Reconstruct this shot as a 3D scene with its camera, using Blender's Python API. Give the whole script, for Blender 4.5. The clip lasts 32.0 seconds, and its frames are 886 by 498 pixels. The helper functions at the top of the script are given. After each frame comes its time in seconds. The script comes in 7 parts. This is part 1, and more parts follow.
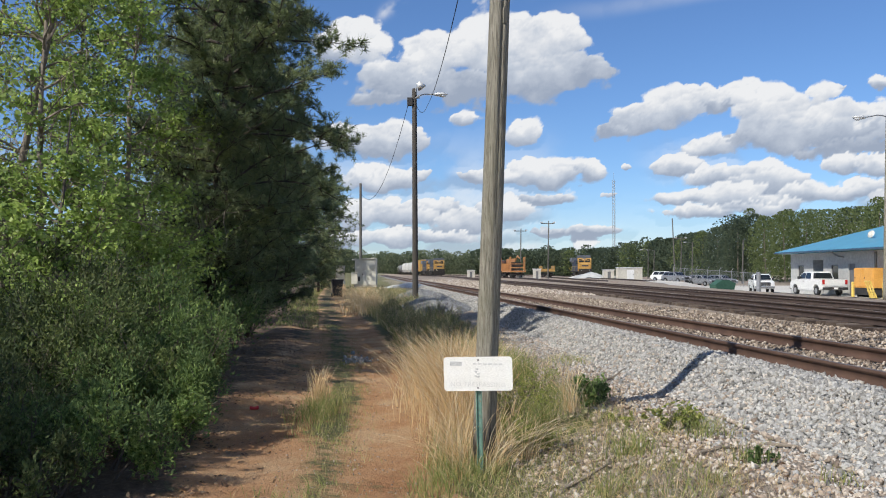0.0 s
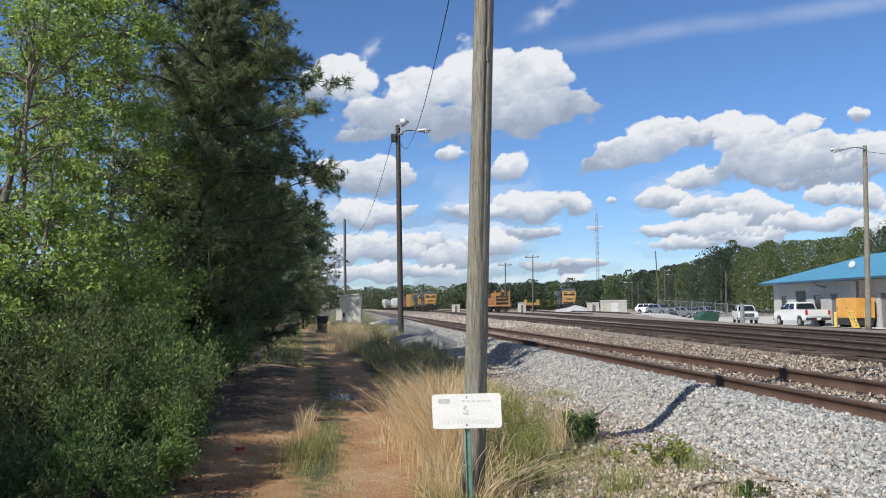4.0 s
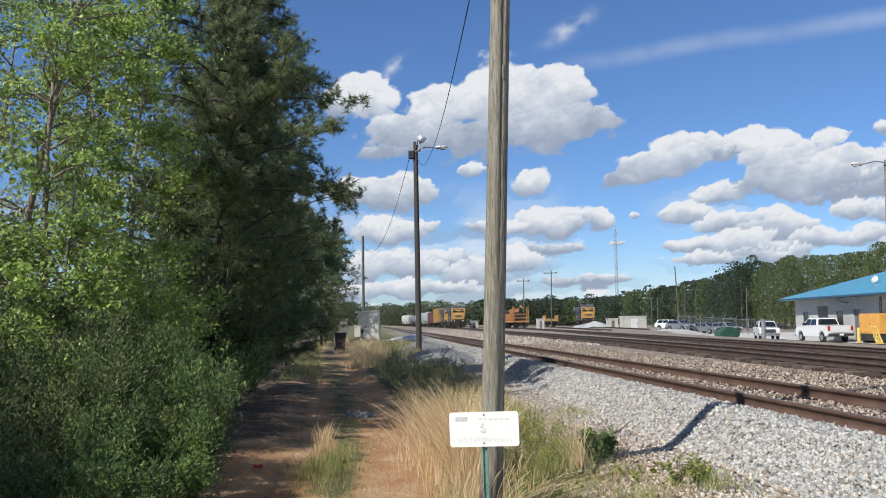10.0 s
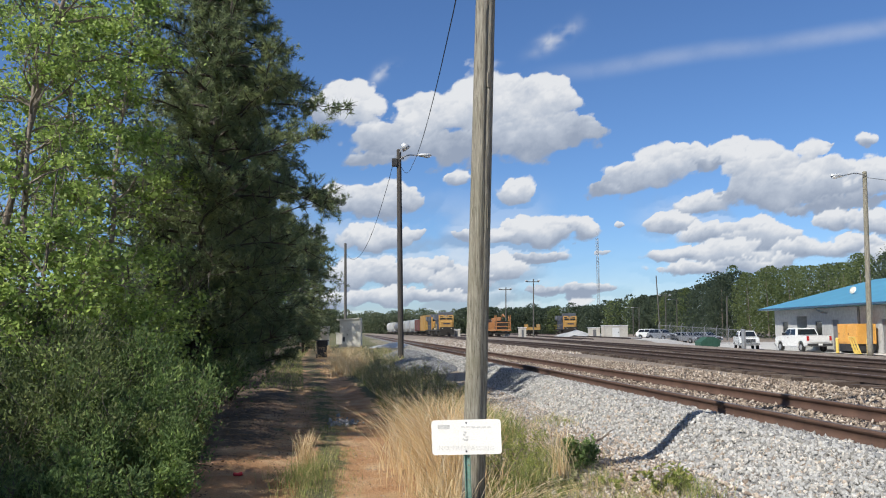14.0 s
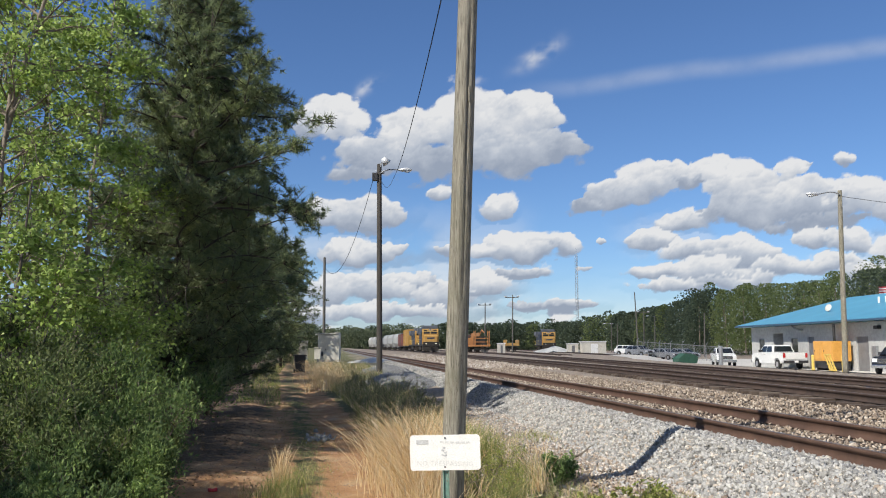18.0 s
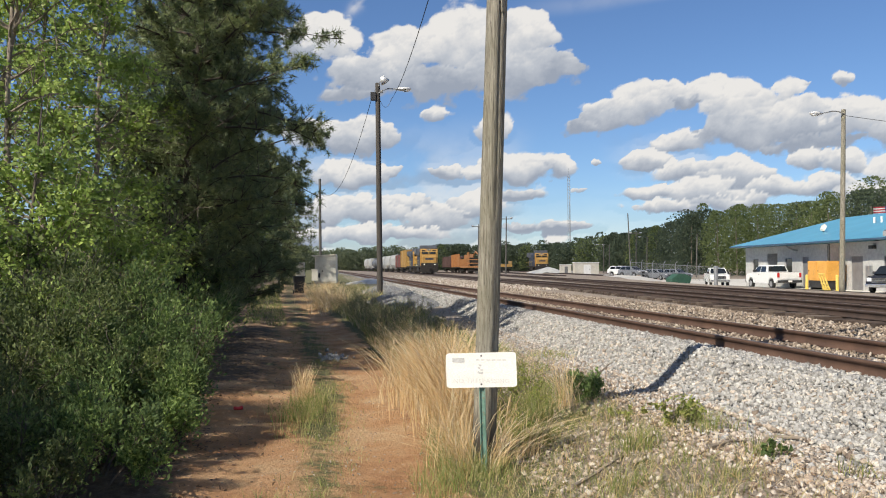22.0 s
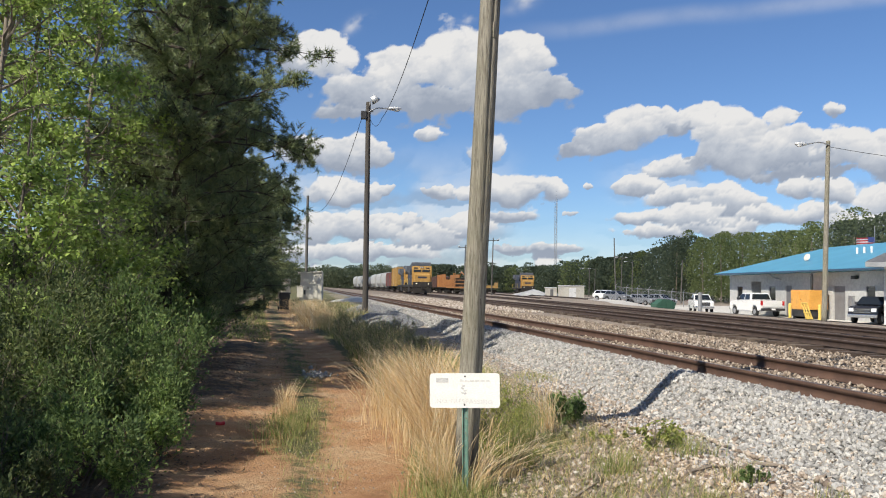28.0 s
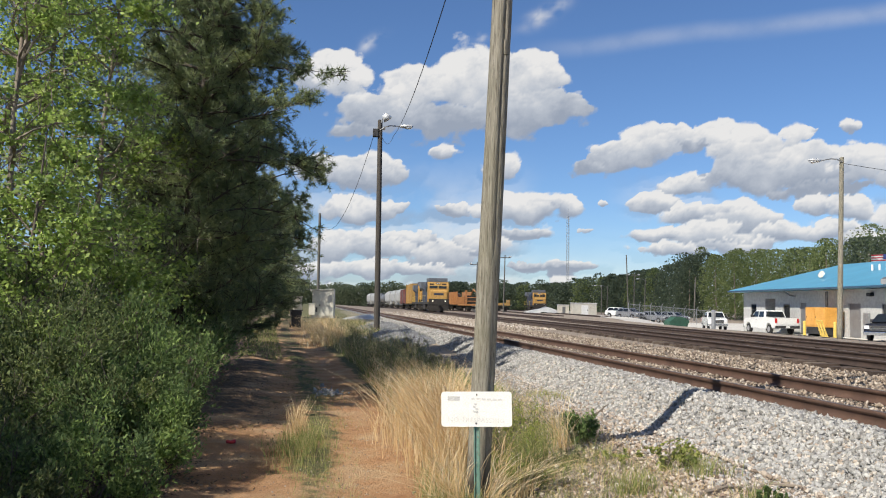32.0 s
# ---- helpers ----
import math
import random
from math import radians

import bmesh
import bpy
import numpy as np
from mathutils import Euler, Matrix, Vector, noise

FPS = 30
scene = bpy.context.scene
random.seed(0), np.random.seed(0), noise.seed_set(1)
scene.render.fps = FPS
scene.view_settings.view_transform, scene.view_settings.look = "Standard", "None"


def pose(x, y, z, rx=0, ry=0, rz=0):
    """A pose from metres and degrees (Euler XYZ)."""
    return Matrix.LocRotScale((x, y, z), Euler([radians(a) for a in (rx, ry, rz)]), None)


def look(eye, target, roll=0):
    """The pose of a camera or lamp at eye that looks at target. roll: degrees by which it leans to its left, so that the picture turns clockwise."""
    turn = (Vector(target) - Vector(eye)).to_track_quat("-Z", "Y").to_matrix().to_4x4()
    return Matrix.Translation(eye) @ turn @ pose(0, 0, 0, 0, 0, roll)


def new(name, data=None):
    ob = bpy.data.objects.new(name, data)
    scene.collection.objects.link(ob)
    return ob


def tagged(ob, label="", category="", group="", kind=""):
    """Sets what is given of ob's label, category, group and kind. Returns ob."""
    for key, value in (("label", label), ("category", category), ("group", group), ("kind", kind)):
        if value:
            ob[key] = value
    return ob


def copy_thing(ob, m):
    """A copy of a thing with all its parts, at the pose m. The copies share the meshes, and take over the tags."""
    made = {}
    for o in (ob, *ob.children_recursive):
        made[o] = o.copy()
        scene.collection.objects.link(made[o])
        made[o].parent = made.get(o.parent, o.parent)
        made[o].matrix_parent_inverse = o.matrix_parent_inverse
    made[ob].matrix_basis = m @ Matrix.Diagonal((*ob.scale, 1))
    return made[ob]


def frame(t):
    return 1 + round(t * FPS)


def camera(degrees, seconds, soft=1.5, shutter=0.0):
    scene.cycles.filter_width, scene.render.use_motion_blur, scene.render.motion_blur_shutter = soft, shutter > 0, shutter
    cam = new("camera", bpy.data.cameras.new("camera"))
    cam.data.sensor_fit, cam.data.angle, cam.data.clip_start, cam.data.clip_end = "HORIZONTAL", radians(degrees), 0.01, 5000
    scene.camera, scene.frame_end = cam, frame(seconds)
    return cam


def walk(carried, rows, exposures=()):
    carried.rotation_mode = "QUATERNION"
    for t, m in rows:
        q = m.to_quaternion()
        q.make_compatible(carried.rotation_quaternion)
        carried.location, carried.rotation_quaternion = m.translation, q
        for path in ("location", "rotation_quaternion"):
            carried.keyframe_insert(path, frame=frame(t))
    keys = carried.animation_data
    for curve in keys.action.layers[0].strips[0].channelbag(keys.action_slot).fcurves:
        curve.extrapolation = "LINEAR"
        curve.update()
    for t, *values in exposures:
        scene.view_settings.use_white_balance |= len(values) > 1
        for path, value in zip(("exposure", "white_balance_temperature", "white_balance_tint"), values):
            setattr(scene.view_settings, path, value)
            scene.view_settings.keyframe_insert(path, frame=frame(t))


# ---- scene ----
cam = camera(56.0, 32.0, soft=1.05)
PATH = [
    (0, (-0.067, -0.027, 1.656), (-0.063, 1.972, 1.711), -0.0),
    (0.5, (-0.074, -0.072, 1.667), (-0.042, 1.926, 1.728), 0.2),
    (1, (-0.073, -0.04, 1.663), (-0.036, 1.958, 1.748), 0.6),
    (1.5, (-0.077, -0.021, 1.669), (-0.053, 1.976, 1.771), 0.2),
    (2, (-0.072, -0.03, 1.675), (-0.067, 1.967, 1.784), 0.2),
    (2.5, (-0.076, 0.003, 1.673), (-0.083, 2.0, 1.789), 0.0),
    (3, (-0.081, -0.039, 1.677), (-0.084, 1.958, 1.798), -0.3),
    (3.5, (-0.087, -0.024, 1.675), (-0.062, 1.972, 1.806), -0.5),
    (4, (-0.091, -0.032, 1.675), (-0.049, 1.963, 1.813), -0.7),
    (4.5, (-0.084, -0.022, 1.678), (-0.027, 1.972, 1.819), -1.0),
    (6.5, (-0.078, -0.037, 1.684), (-0.028, 1.955, 1.849), -1.1),
    (7, (-0.082, -0.002, 1.679), (-0.023, 1.989, 1.855), -0.9),
    (7.5, (-0.08, -0.054, 1.683), (-0.027, 1.937, 1.867), -0.9),
    (8, (-0.082, -0.061, 1.691), (-0.04, 1.93, 1.88), -0.9),
    (8.5, (-0.077, -0.062, 1.69), (-0.045, 1.93, 1.869), -1.0),
    (9, (-0.075, -0.084, 1.693), (-0.032, 1.908, 1.862), -1.1),
    (9.5, (-0.074, -0.068, 1.691), (-0.041, 1.924, 1.86), -0.9),
    (10, (-0.077, -0.041, 1.689), (-0.078, 1.951, 1.866), -0.8),
    (10.5, (-0.078, -0.027, 1.687), (-0.09, 1.964, 1.869), -0.9),
    (11, (-0.078, -0.025, 1.683), (-0.078, 1.966, 1.868), -1.2),
    (11.5, (-0.08, -0.01, 1.679), (-0.056, 1.981, 1.873), -1.1),
    (12, (-0.076, -0.001, 1.669), (-0.029, 1.99, 1.858), -0.4),
    (12.5, (-0.077, -0.011, 1.677), (-0.026, 1.98, 1.862), -0.2),
    (13, (-0.08, -0.023, 1.68), (-0.032, 1.967, 1.873), -0.5),
    (13.5, (-0.083, -0.023, 1.686), (-0.039, 1.967, 1.881), -0.5),
    (14, (-0.086, -0.023, 1.68), (-0.045, 1.967, 1.876), -0.5),
    (14.5, (-0.087, -0.033, 1.68), (-0.066, 1.957, 1.877), -0.6),
    (16.5, (-0.071, -0.008, 1.684), (-0.095, 1.985, 1.85), -0.9),
    (17, (-0.07, -0.024, 1.689), (-0.097, 1.968, 1.87), -1.1),
    (17.5, (-0.065, -0.02, 1.683), (-0.047, 1.969, 1.888), -0.9),
    (18, (-0.09, 0.017, 1.669), (0.0, 2.002, 1.901), -0.2),
    (18.5, (-0.291, 0.101, 1.661), (-0.079, 2.078, 1.881), -0.9),
    (19, (-0.498, 0.155, 1.649), (-0.221, 2.133, 1.749), 0.4),
    (19.5, (-0.53, 0.133, 1.64), (-0.318, 2.122, 1.655), 1.1),
    (20, (-0.524, 0.181, 1.643), (-0.353, 2.173, 1.643), 0.5),
    (20.5, (-0.515, 0.206, 1.639), (-0.357, 2.2, 1.652), 0.0),
    (21, (-0.5, 0.211, 1.644), (-0.357, 2.205, 1.663), -0.5),
    (21.5, (-0.503, 0.194, 1.638), (-0.366, 2.189, 1.655), -0.2),
    (22, (-0.504, 0.178, 1.642), (-0.394, 2.175, 1.687), -0.4),
    (22.5, (-0.498, 0.212, 1.654), (-0.416, 2.207, 1.762), -0.7),
    (23, (-0.491, 0.184, 1.653), (-0.42, 2.179, 1.783), -0.4),
    (23.5, (-0.488, 0.153, 1.647), (-0.426, 2.148, 1.762), -0.9),
    (24, (-0.502, 0.143, 1.64), (-0.458, 2.139, 1.746), -0.7),
    (24.5, (-0.498, 0.202, 1.629), (-0.496, 2.199, 1.743), -0.2),
    (25, (-0.511, 0.182, 1.631), (-0.493, 2.179, 1.737), 0.2),
    (25.5, (-0.507, 0.171, 1.632), (-0.439, 2.168, 1.708), 0.5),
    (27.5, (-0.499, 0.123, 1.638), (-0.363, 2.117, 1.731), 0.9),
    (28, (-0.512, 0.112, 1.644), (-0.37, 2.105, 1.737), 1.0),
    (28.5, (-0.515, 0.134, 1.638), (-0.363, 2.126, 1.737), 0.9),
    (29, (-0.516, 0.129, 1.644), (-0.364, 2.121, 1.75), 0.9),
    (29.5, (-0.517, 0.132, 1.648), (-0.375, 2.124, 1.762), 1.1),
    (30, (-0.501, 0.162, 1.638), (-0.365, 2.153, 1.764), 1.3),
    (30.5, (-0.495, 0.147, 1.641), (-0.361, 2.138, 1.774), 1.1),
    (31, (-0.506, 0.139, 1.641), (-0.374, 2.13, 1.772), 1.0),
    (31.5, (-0.52, 0.113, 1.651), (-0.404, 2.105, 1.781), 1.0),
    (32, (-0.506, 0.149, 1.646), (-0.393, 2.142, 1.78), 1.0),
]
walk(cam, [(t, look(eye, target, roll)) for t, eye, target, roll in PATH], exposures=[(0, 0.52, 6350, 10), (4, 0.50, 6200, 10), (12, 0.43, 6200, 10), (17, 0.38, 6350, 10), (18.2, 0.38, 6400, 10), (19, 0.16, 6500, 10), (20, 0.40, 6800, 10), (25, 0.44, 6600, 10), (29, 0.42, 6580, 10), (32, 0.42, 6550, 10)])

# ---- world, sun, exposure ----
SUN_AZ, SUN_EL = -130.8, 43.0  # degrees right of ahead, above the horizon
world = bpy.data.worlds.new("sky")
world.use_nodes = True
scene.world = world
wn = world.node_tree
sky_tex = wn.nodes.new("ShaderNodeTexSky")
sky_tex.sky_type = "NISHITA"
sky_tex.sun_disc = False
sky_tex.sun_elevation = radians(SUN_EL)
sky_tex.sun_rotation = radians(SUN_AZ)
sky_tex.air_density, sky_tex.dust_density, sky_tex.ozone_density = 1.0, 0.0, 6.0
deep = wn.nodes.new("ShaderNodeMix")
deep.data_type, deep.blend_type = "RGBA", "MULTIPLY"
deep.inputs[0].default_value, deep.inputs[7].default_value = 1.0, (0.86, 0.955, 1.10, 1)
wn.links.new(sky_tex.outputs[0], deep.inputs[6])
wn.links.new(deep.outputs[2], wn.nodes["Background"].inputs[0])
wn.nodes["Background"].inputs[1].default_value = 0.077
sun_dir = Vector((math.sin(radians(SUN_AZ)) * math.cos(radians(SUN_EL)), math.cos(radians(SUN_AZ)) * math.cos(radians(SUN_EL)), math.sin(radians(SUN_EL))))
sun = new("sun", bpy.data.lights.new("sun", "SUN"))
sun.data.energy, sun.data.angle, sun.data.color = 5.0, radians(0.53), (1.0, 0.94, 0.83)
sun.matrix_world = look(sun_dir * 100, (0, 0, 0))


# ---- materials ----
def nodes_of(name, rough=0.8, metal=0.0):
    m = bpy.data.materials.new(name)
    m.use_nodes = True
    b = m.node_tree.nodes["Principled BSDF"]
    b.inputs["Roughness"].default_value, b.inputs["Metallic"].default_value = rough, metal
    return m, m.node_tree, b


def link(nt, a, b):
    nt.links.new(a, b)


def coords(nt, kind="Object"):
    return nt.nodes.new("ShaderNodeTexCoord").outputs[kind]


def noise_node(nt, vec, scale, detail=4, rough=0.6, stretch=None):
    if stretch:
        mp = nt.nodes.new("ShaderNodeMapping")
        mp.inputs["Scale"].default_value = stretch
        link(nt, vec, mp.inputs[0])
        vec = mp.outputs[0]
    n = nt.nodes.new("ShaderNodeTexNoise")
    n.inputs["Scale"].default_value, n.inputs["Detail"].default_value, n.inputs["Roughness"].default_value = scale, detail, rough
    link(nt, vec, n.inputs["Vector"])
    return n.outputs["Fac"]


def ramp(nt, fac, stops):
    r = nt.nodes.new("ShaderNodeValToRGB")
    e = r.color_ramp.elements
    while len(e) < len(stops):
        e.new(0.5)
    for k, (p, c) in enumerate(stops):
        e[k].position, e[k].color = p, (*c, 1) if len(c) == 3 else c
    link(nt, fac, r.inputs[0])
    return r.outputs[0]


def mix(nt, fac, a, b, blend="MIX"):
    m = nt.nodes.new("ShaderNodeMix")
    m.data_type, m.blend_type = "RGBA", blend
    for sock, v in ((m.inputs[0], fac), (m.inputs[6], a), (m.inputs[7], b)):
        if isinstance(v, bpy.types.NodeSocket):
            link(nt, v, sock)
        elif isinstance(v, (int, float)):
            sock.default_value = v
        else:
            sock.default_value = (*v, 1)
    return m.outputs[2]


def math_node(nt, op, a, b=0.0, clamp=False):
    n = nt.nodes.new("ShaderNodeMath")
    n.operation, n.use_clamp = op, clamp
    for sock, v in zip(n.inputs, (a, b)):
        if isinstance(v, bpy.types.NodeSocket):
            link(nt, v, sock)
        else:
            sock.default_value = v
    return n.outputs[0]


def bump(nt, b, height, strength, dist=0.01):
    n = nt.nodes.new("ShaderNodeBump")
    n.inputs["Strength"].default_value, n.inputs["Distance"].default_value = strength, dist
    link(nt, height, n.inputs["Height"])
    link(nt, n.outputs[0], b.inputs["Normal"])


def attr(nt, name):
    n = nt.nodes.new("ShaderNodeAttribute")
    n.attribute_name = name
    return n.outputs["Fac"]


def worn(name, c1, c2, scale=6.0, rough=0.7, metal=0.0, grain=60.0, bump_s=0.2, stretch=None, kind="Object", spot=None):
    """A plain surface with blotches at one scale and grain at another."""
    m, nt, b = nodes_of(name, rough, metal)
    v = coords(nt, kind)
    big = noise_node(nt, v, scale, 4, 0.6, stretch)
    fine = noise_node(nt, v, grain, 3, 0.7, stretch)
    col = ramp(nt, big, ((0.3, c1), (0.7, c2)))
    dark = ramp(nt, fine, ((0.25, (0.72, 0.72, 0.72)), (0.7, (1.08, 1.08, 1.08))))
    col = mix(nt, 1.0, col, dark, "MULTIPLY")
    if spot:
        s = noise_node(nt, v, scale * 2.3, 6, 0.75)
        col = mix(nt, ramp(nt, s, ((0.58, (0, 0, 0)), (0.66, (1, 1, 1)))), col, spot)
    link(nt, col, b.inputs["Base Color"])
    rr = math_node(nt, "MULTIPLY_ADD", fine, 0.25)
    rr.node.inputs[2].default_value = rough - 0.12
    link(nt, rr, b.inputs["Roughness"])
    if bump_s:
        bump(nt, b, fine, bump_s, 0.005)
    return m


def island(name, stops, rough=0.8, translucent=0.0, grain=None, clump=None):
    """Colour by piece, for leaves, blades and stones joined in one mesh."""
    m, nt, b = nodes_of(name, rough)
    g = nt.nodes.new("ShaderNodeNewGeometry")
    col = ramp(nt, g.outputs["Random Per Island"], stops)
    if grain:
        n = noise_node(nt, coords(nt), grain, 3)
        col = mix(nt, 1.0, col, ramp(nt, n, ((0.3, (0.7, 0.7, 0.7)), (0.7, (1.15, 1.15, 1.15)))), "MULTIPLY")
    if clump:
        n = noise_node(nt, coords(nt), clump[0], 3, 0.55)
        col = mix(nt, 1.0, col, ramp(nt, n, ((0.34, clump[1]), (0.5, (0.9, 0.9, 0.9)), (0.66, clump[2]))), "MULTIPLY")
    link(nt, col, b.inputs["Base Color"])
    if translucent:
        tr = nt.nodes.new("ShaderNodeBsdfTranslucent")
        link(nt, col, tr.inputs[0])
        mx = nt.nodes.new("ShaderNodeMixShader")
        mx.inputs[0].default_value = translucent
        link(nt, b.outputs[0], mx.inputs[1])
        link(nt, tr.outputs[0], mx.inputs[2])
        link(nt, mx.outputs[0], nt.nodes["Material Output"].inputs[0])
    return m


def by_object(name, stops, rough=0.8, grain=8.0, stretch=None, bump_s=0.3):
    m, nt, b = nodes_of(name, rough)
    r = nt.nodes.new("ShaderNodeObjectInfo").outputs["Random"]
    n = noise_node(nt, coords(nt), grain, 5, 0.65, stretch)
    col = mix(nt, 1.0, ramp(nt, r, stops), ramp(nt, n, ((0.25, (0.55, 0.55, 0.55)), (0.75, (1.25, 1.25, 1.25)))), "MULTIPLY")
    link(nt, col, b.inputs["Base Color"])
    bump(nt, b, n, bump_s, 0.01)
    return m


M_GROUND, _nt, _b = nodes_of("earth", 0.95)
_v = coords(_nt)
_n1, _n2, _n3 = noise_node(_nt, _v, 1.3, 6, 0.65), noise_node(_nt, _v, 14, 6, 0.7), noise_node(_nt, _v, 0.35, 3)
_clay = ramp(_nt, _n1, ((0.3, (0.40, 0.19, 0.080)), (0.5, (0.53, 0.30, 0.145)), (0.7, (0.62, 0.43, 0.25))))
_litter = ramp(_nt, _n2, ((0.3, (0.075, 0.05, 0.032)), (0.55, (0.16, 0.11, 0.07)), (0.75, (0.25, 0.19, 0.12))))
_turf = ramp(_nt, _n2, ((0.3, (0.07, 0.085, 0.03)), (0.55, (0.17, 0.16, 0.065)), (0.75, (0.30, 0.25, 0.13))))
_grit = ramp(_nt, _n2, ((0.3, (0.22, 0.17, 0.125)), (0.5, (0.36, 0.29, 0.22)), (0.7, (0.50, 0.45, 0.38))))
_yard = ramp(_nt, _n1, ((0.3, (0.22, 0.175, 0.135)), (0.7, (0.36, 0.30, 0.24))))


def soft(nt, a, jitter, lo=0.34, hi=0.66):
    """A ragged edge: the zone's weight pushed about by noise at two scales."""
    s = math_node(nt, "ADD", a, math_node(nt, "MULTIPLY", math_node(nt, "SUBTRACT", jitter, 0.5), 1.7))
    s = math_node(nt, "ADD", s, math_node(nt, "MULTIPLY", math_node(nt, "SUBTRACT", _n4, 0.5), 1.1))
    return ramp(nt, s, ((lo, (0, 0, 0)), (hi, (1, 1, 1))))


_n4 = noise_node(_nt, _v, 5.5, 6, 0.75)
_c = mix(_nt, soft(_nt, attr(_nt, "litter"), _n1), _turf, _litter)
_c = mix(_nt, soft(_nt, attr(_nt, "path"), _n1), _c, _clay)
_c = mix(_nt, soft(_nt, attr(_nt, "grit"), _n2), _c, _grit)
_c = mix(_nt, soft(_nt, attr(_nt, "yard"), _n2), _c, _yard)
_c = mix(_nt, 1.0, _c, ramp(_nt, noise_node(_nt, _v, 45, 4, 0.8), ((0.25, (0.65, 0.65, 0.65)), (0.75, (1.2, 1.2, 1.2)))), "MULTIPLY")
link(_nt, _c, _b.inputs["Base Color"])
bump(_nt, _b, noise_node(_nt, _v, 14, 7, 0.78), 1.0, 0.09)

M_BALLAST, _nt, _b = nodes_of("ballast_grey", 0.9)
_v = coords(_nt)
_vor = _nt.nodes.new("ShaderNodeTexVoronoi")
_vor.inputs["Scale"].default_value = 17
link(_nt, _v, _vor.inputs["Vector"])
_c = ramp(_nt, _vor.outputs["Color"], ((0.1, (0.17, 0.17, 0.165)), (0.5, (0.33, 0.33, 0.32)), (0.9, (0.50, 0.50, 0.48))))
_c = mix(_nt, ramp(_nt, _vor.outputs["Distance"], ((0.3, (1, 1, 1)), (0.62, (0.2, 0.2, 0.2)))), (0.07, 0.065, 0.06), _c)
link(_nt, _c, _b.inputs["Base Color"])
bump(_nt, _b, _vor.outputs["Distance"], 1.0, -0.05)
M_BALLAST2, _nt, _b = nodes_of("ballast_brown", 0.95)
_v = coords(_nt)
_vor = _nt.nodes.new("ShaderNodeTexVoronoi")
_vor.inputs["Scale"].default_value = 16
link(_nt, _v, _vor.inputs["Vector"])
_c = ramp(_nt, _vor.outputs["Color"], ((0.1, (0.14, 0.105, 0.08)), (0.5, (0.26, 0.205, 0.155)), (0.9, (0.42, 0.35, 0.28))))
_c = mix(_nt, ramp(_nt, noise_node(_nt, _v, 0.7, 4), ((0.4, (0, 0, 0)), (0.65, (0.6, 0.6, 0.6)))), _c, (0.13, 0.095, 0.07))
link(_nt, _c, _b.inputs["Base Color"])
bump(_nt, _b, _vor.outputs["Distance"], 1.0, -0.04)
M_STONE = island("crushed_stone", ((0.0, (0.17, 0.163, 0.150)), (0.3, (0.27, 0.262, 0.245)), (0.6, (0.35, 0.345, 0.33)), (0.87, (0.43, 0.422, 0.40)), (0.94, (0.44, 0.40, 0.34)), (1.0, (0.53, 0.515, 0.485))), 0.9, grain=55)
M_STONE2 = island("tan_stone", ((0.0, (0.15, 0.115, 0.09)), (0.2, (0.27, 0.215, 0.165)), (0.55, (0.40, 0.335, 0.27)), (0.85, (0.51, 0.445, 0.375)), (1.0, (0.60, 0.55, 0.49))), 0.9, grain=55)
M_RAIL = worn("rusty_rail", (0.075, 0.042, 0.030), (0.125, 0.072, 0.05), 3, 0.75, 0.2, 70, 0.3)
M_STONE3 = island("brown_stone", ((0.0, (0.14, 0.105, 0.08)), (0.35, (0.25, 0.195, 0.145)), (0.75, (0.38, 0.31, 0.24)), (1.0, (0.52, 0.45, 0.37))), 0.9, grain=30)
M_RAIL2 = worn("dark_rusty_rail", (0.042, 0.029, 0.024), (0.08, 0.052, 0.04), 3, 0.8, 0.2, 70, 0.3)
M_RAILTOP = worn("rail_head", (0.16, 0.11, 0.085), (0.26, 0.21, 0.18), 2, 0.45, 0.6, 50, 0.1)
M_TIE = by_object("tie_wood", ((0, (0.05, 0.035, 0.027)), (0.6, (0.085, 0.06, 0.045)), (1, (0.14, 0.11, 0.085))), 0.9, 9, (1, 8, 8))
M_STEEL = worn("galvanised_steel", (0.28, 0.29, 0.30), (0.40, 0.41, 0.42), 5, 0.5, 0.7)
M_DARKMETAL = worn("dark_metal", (0.03, 0.03, 0.032), (0.06, 0.06, 0.062), 4, 0.6, 0.4)
M_WIRE = worn("black_cable", (0.012, 0.012, 0.013), (0.025, 0.025, 0.026), 4, 0.6)

M_POLE, _nt, _b = nodes_of("weathered_pole", 0.9)
_v = coords(_nt)
_g1 = noise_node(_nt, _v, 9, 6, 0.7, (6, 6, 0.35))
_g2 = noise_node(_nt, _v, 26, 5, 0.75, (5, 5, 0.22))
_c = ramp(_nt, _g1, ((0.30, (0.085, 0.076, 0.060)), (0.43, (0.185, 0.168, 0.130)), (0.55, (0.27, 0.25, 0.20)), (0.7, (0.37, 0.345, 0.285))))
_c = mix(_nt, ramp(_nt, _g2, ((0.36, (1, 1, 1)), (0.45, (0, 0, 0)))), _c, (0.05, 0.042, 0.032))
_c = mix(_nt, ramp(_nt, noise_node(_nt, _v, 1.4, 3), ((0.45, (0, 0, 0)), (0.7, (0.55, 0.55, 0.55)))), _c, (0.155, 0.15, 0.095))
_sep = _nt.nodes.new("ShaderNodeSeparateXYZ")
link(_nt, _v, _sep.inputs[0])
_low = math_node(_nt, "ADD", _sep.outputs[2], math_node(_nt, "MULTIPLY", noise_node(_nt, _v, 5, 4, 0.7, (3, 3, 0.6)), 0.9))
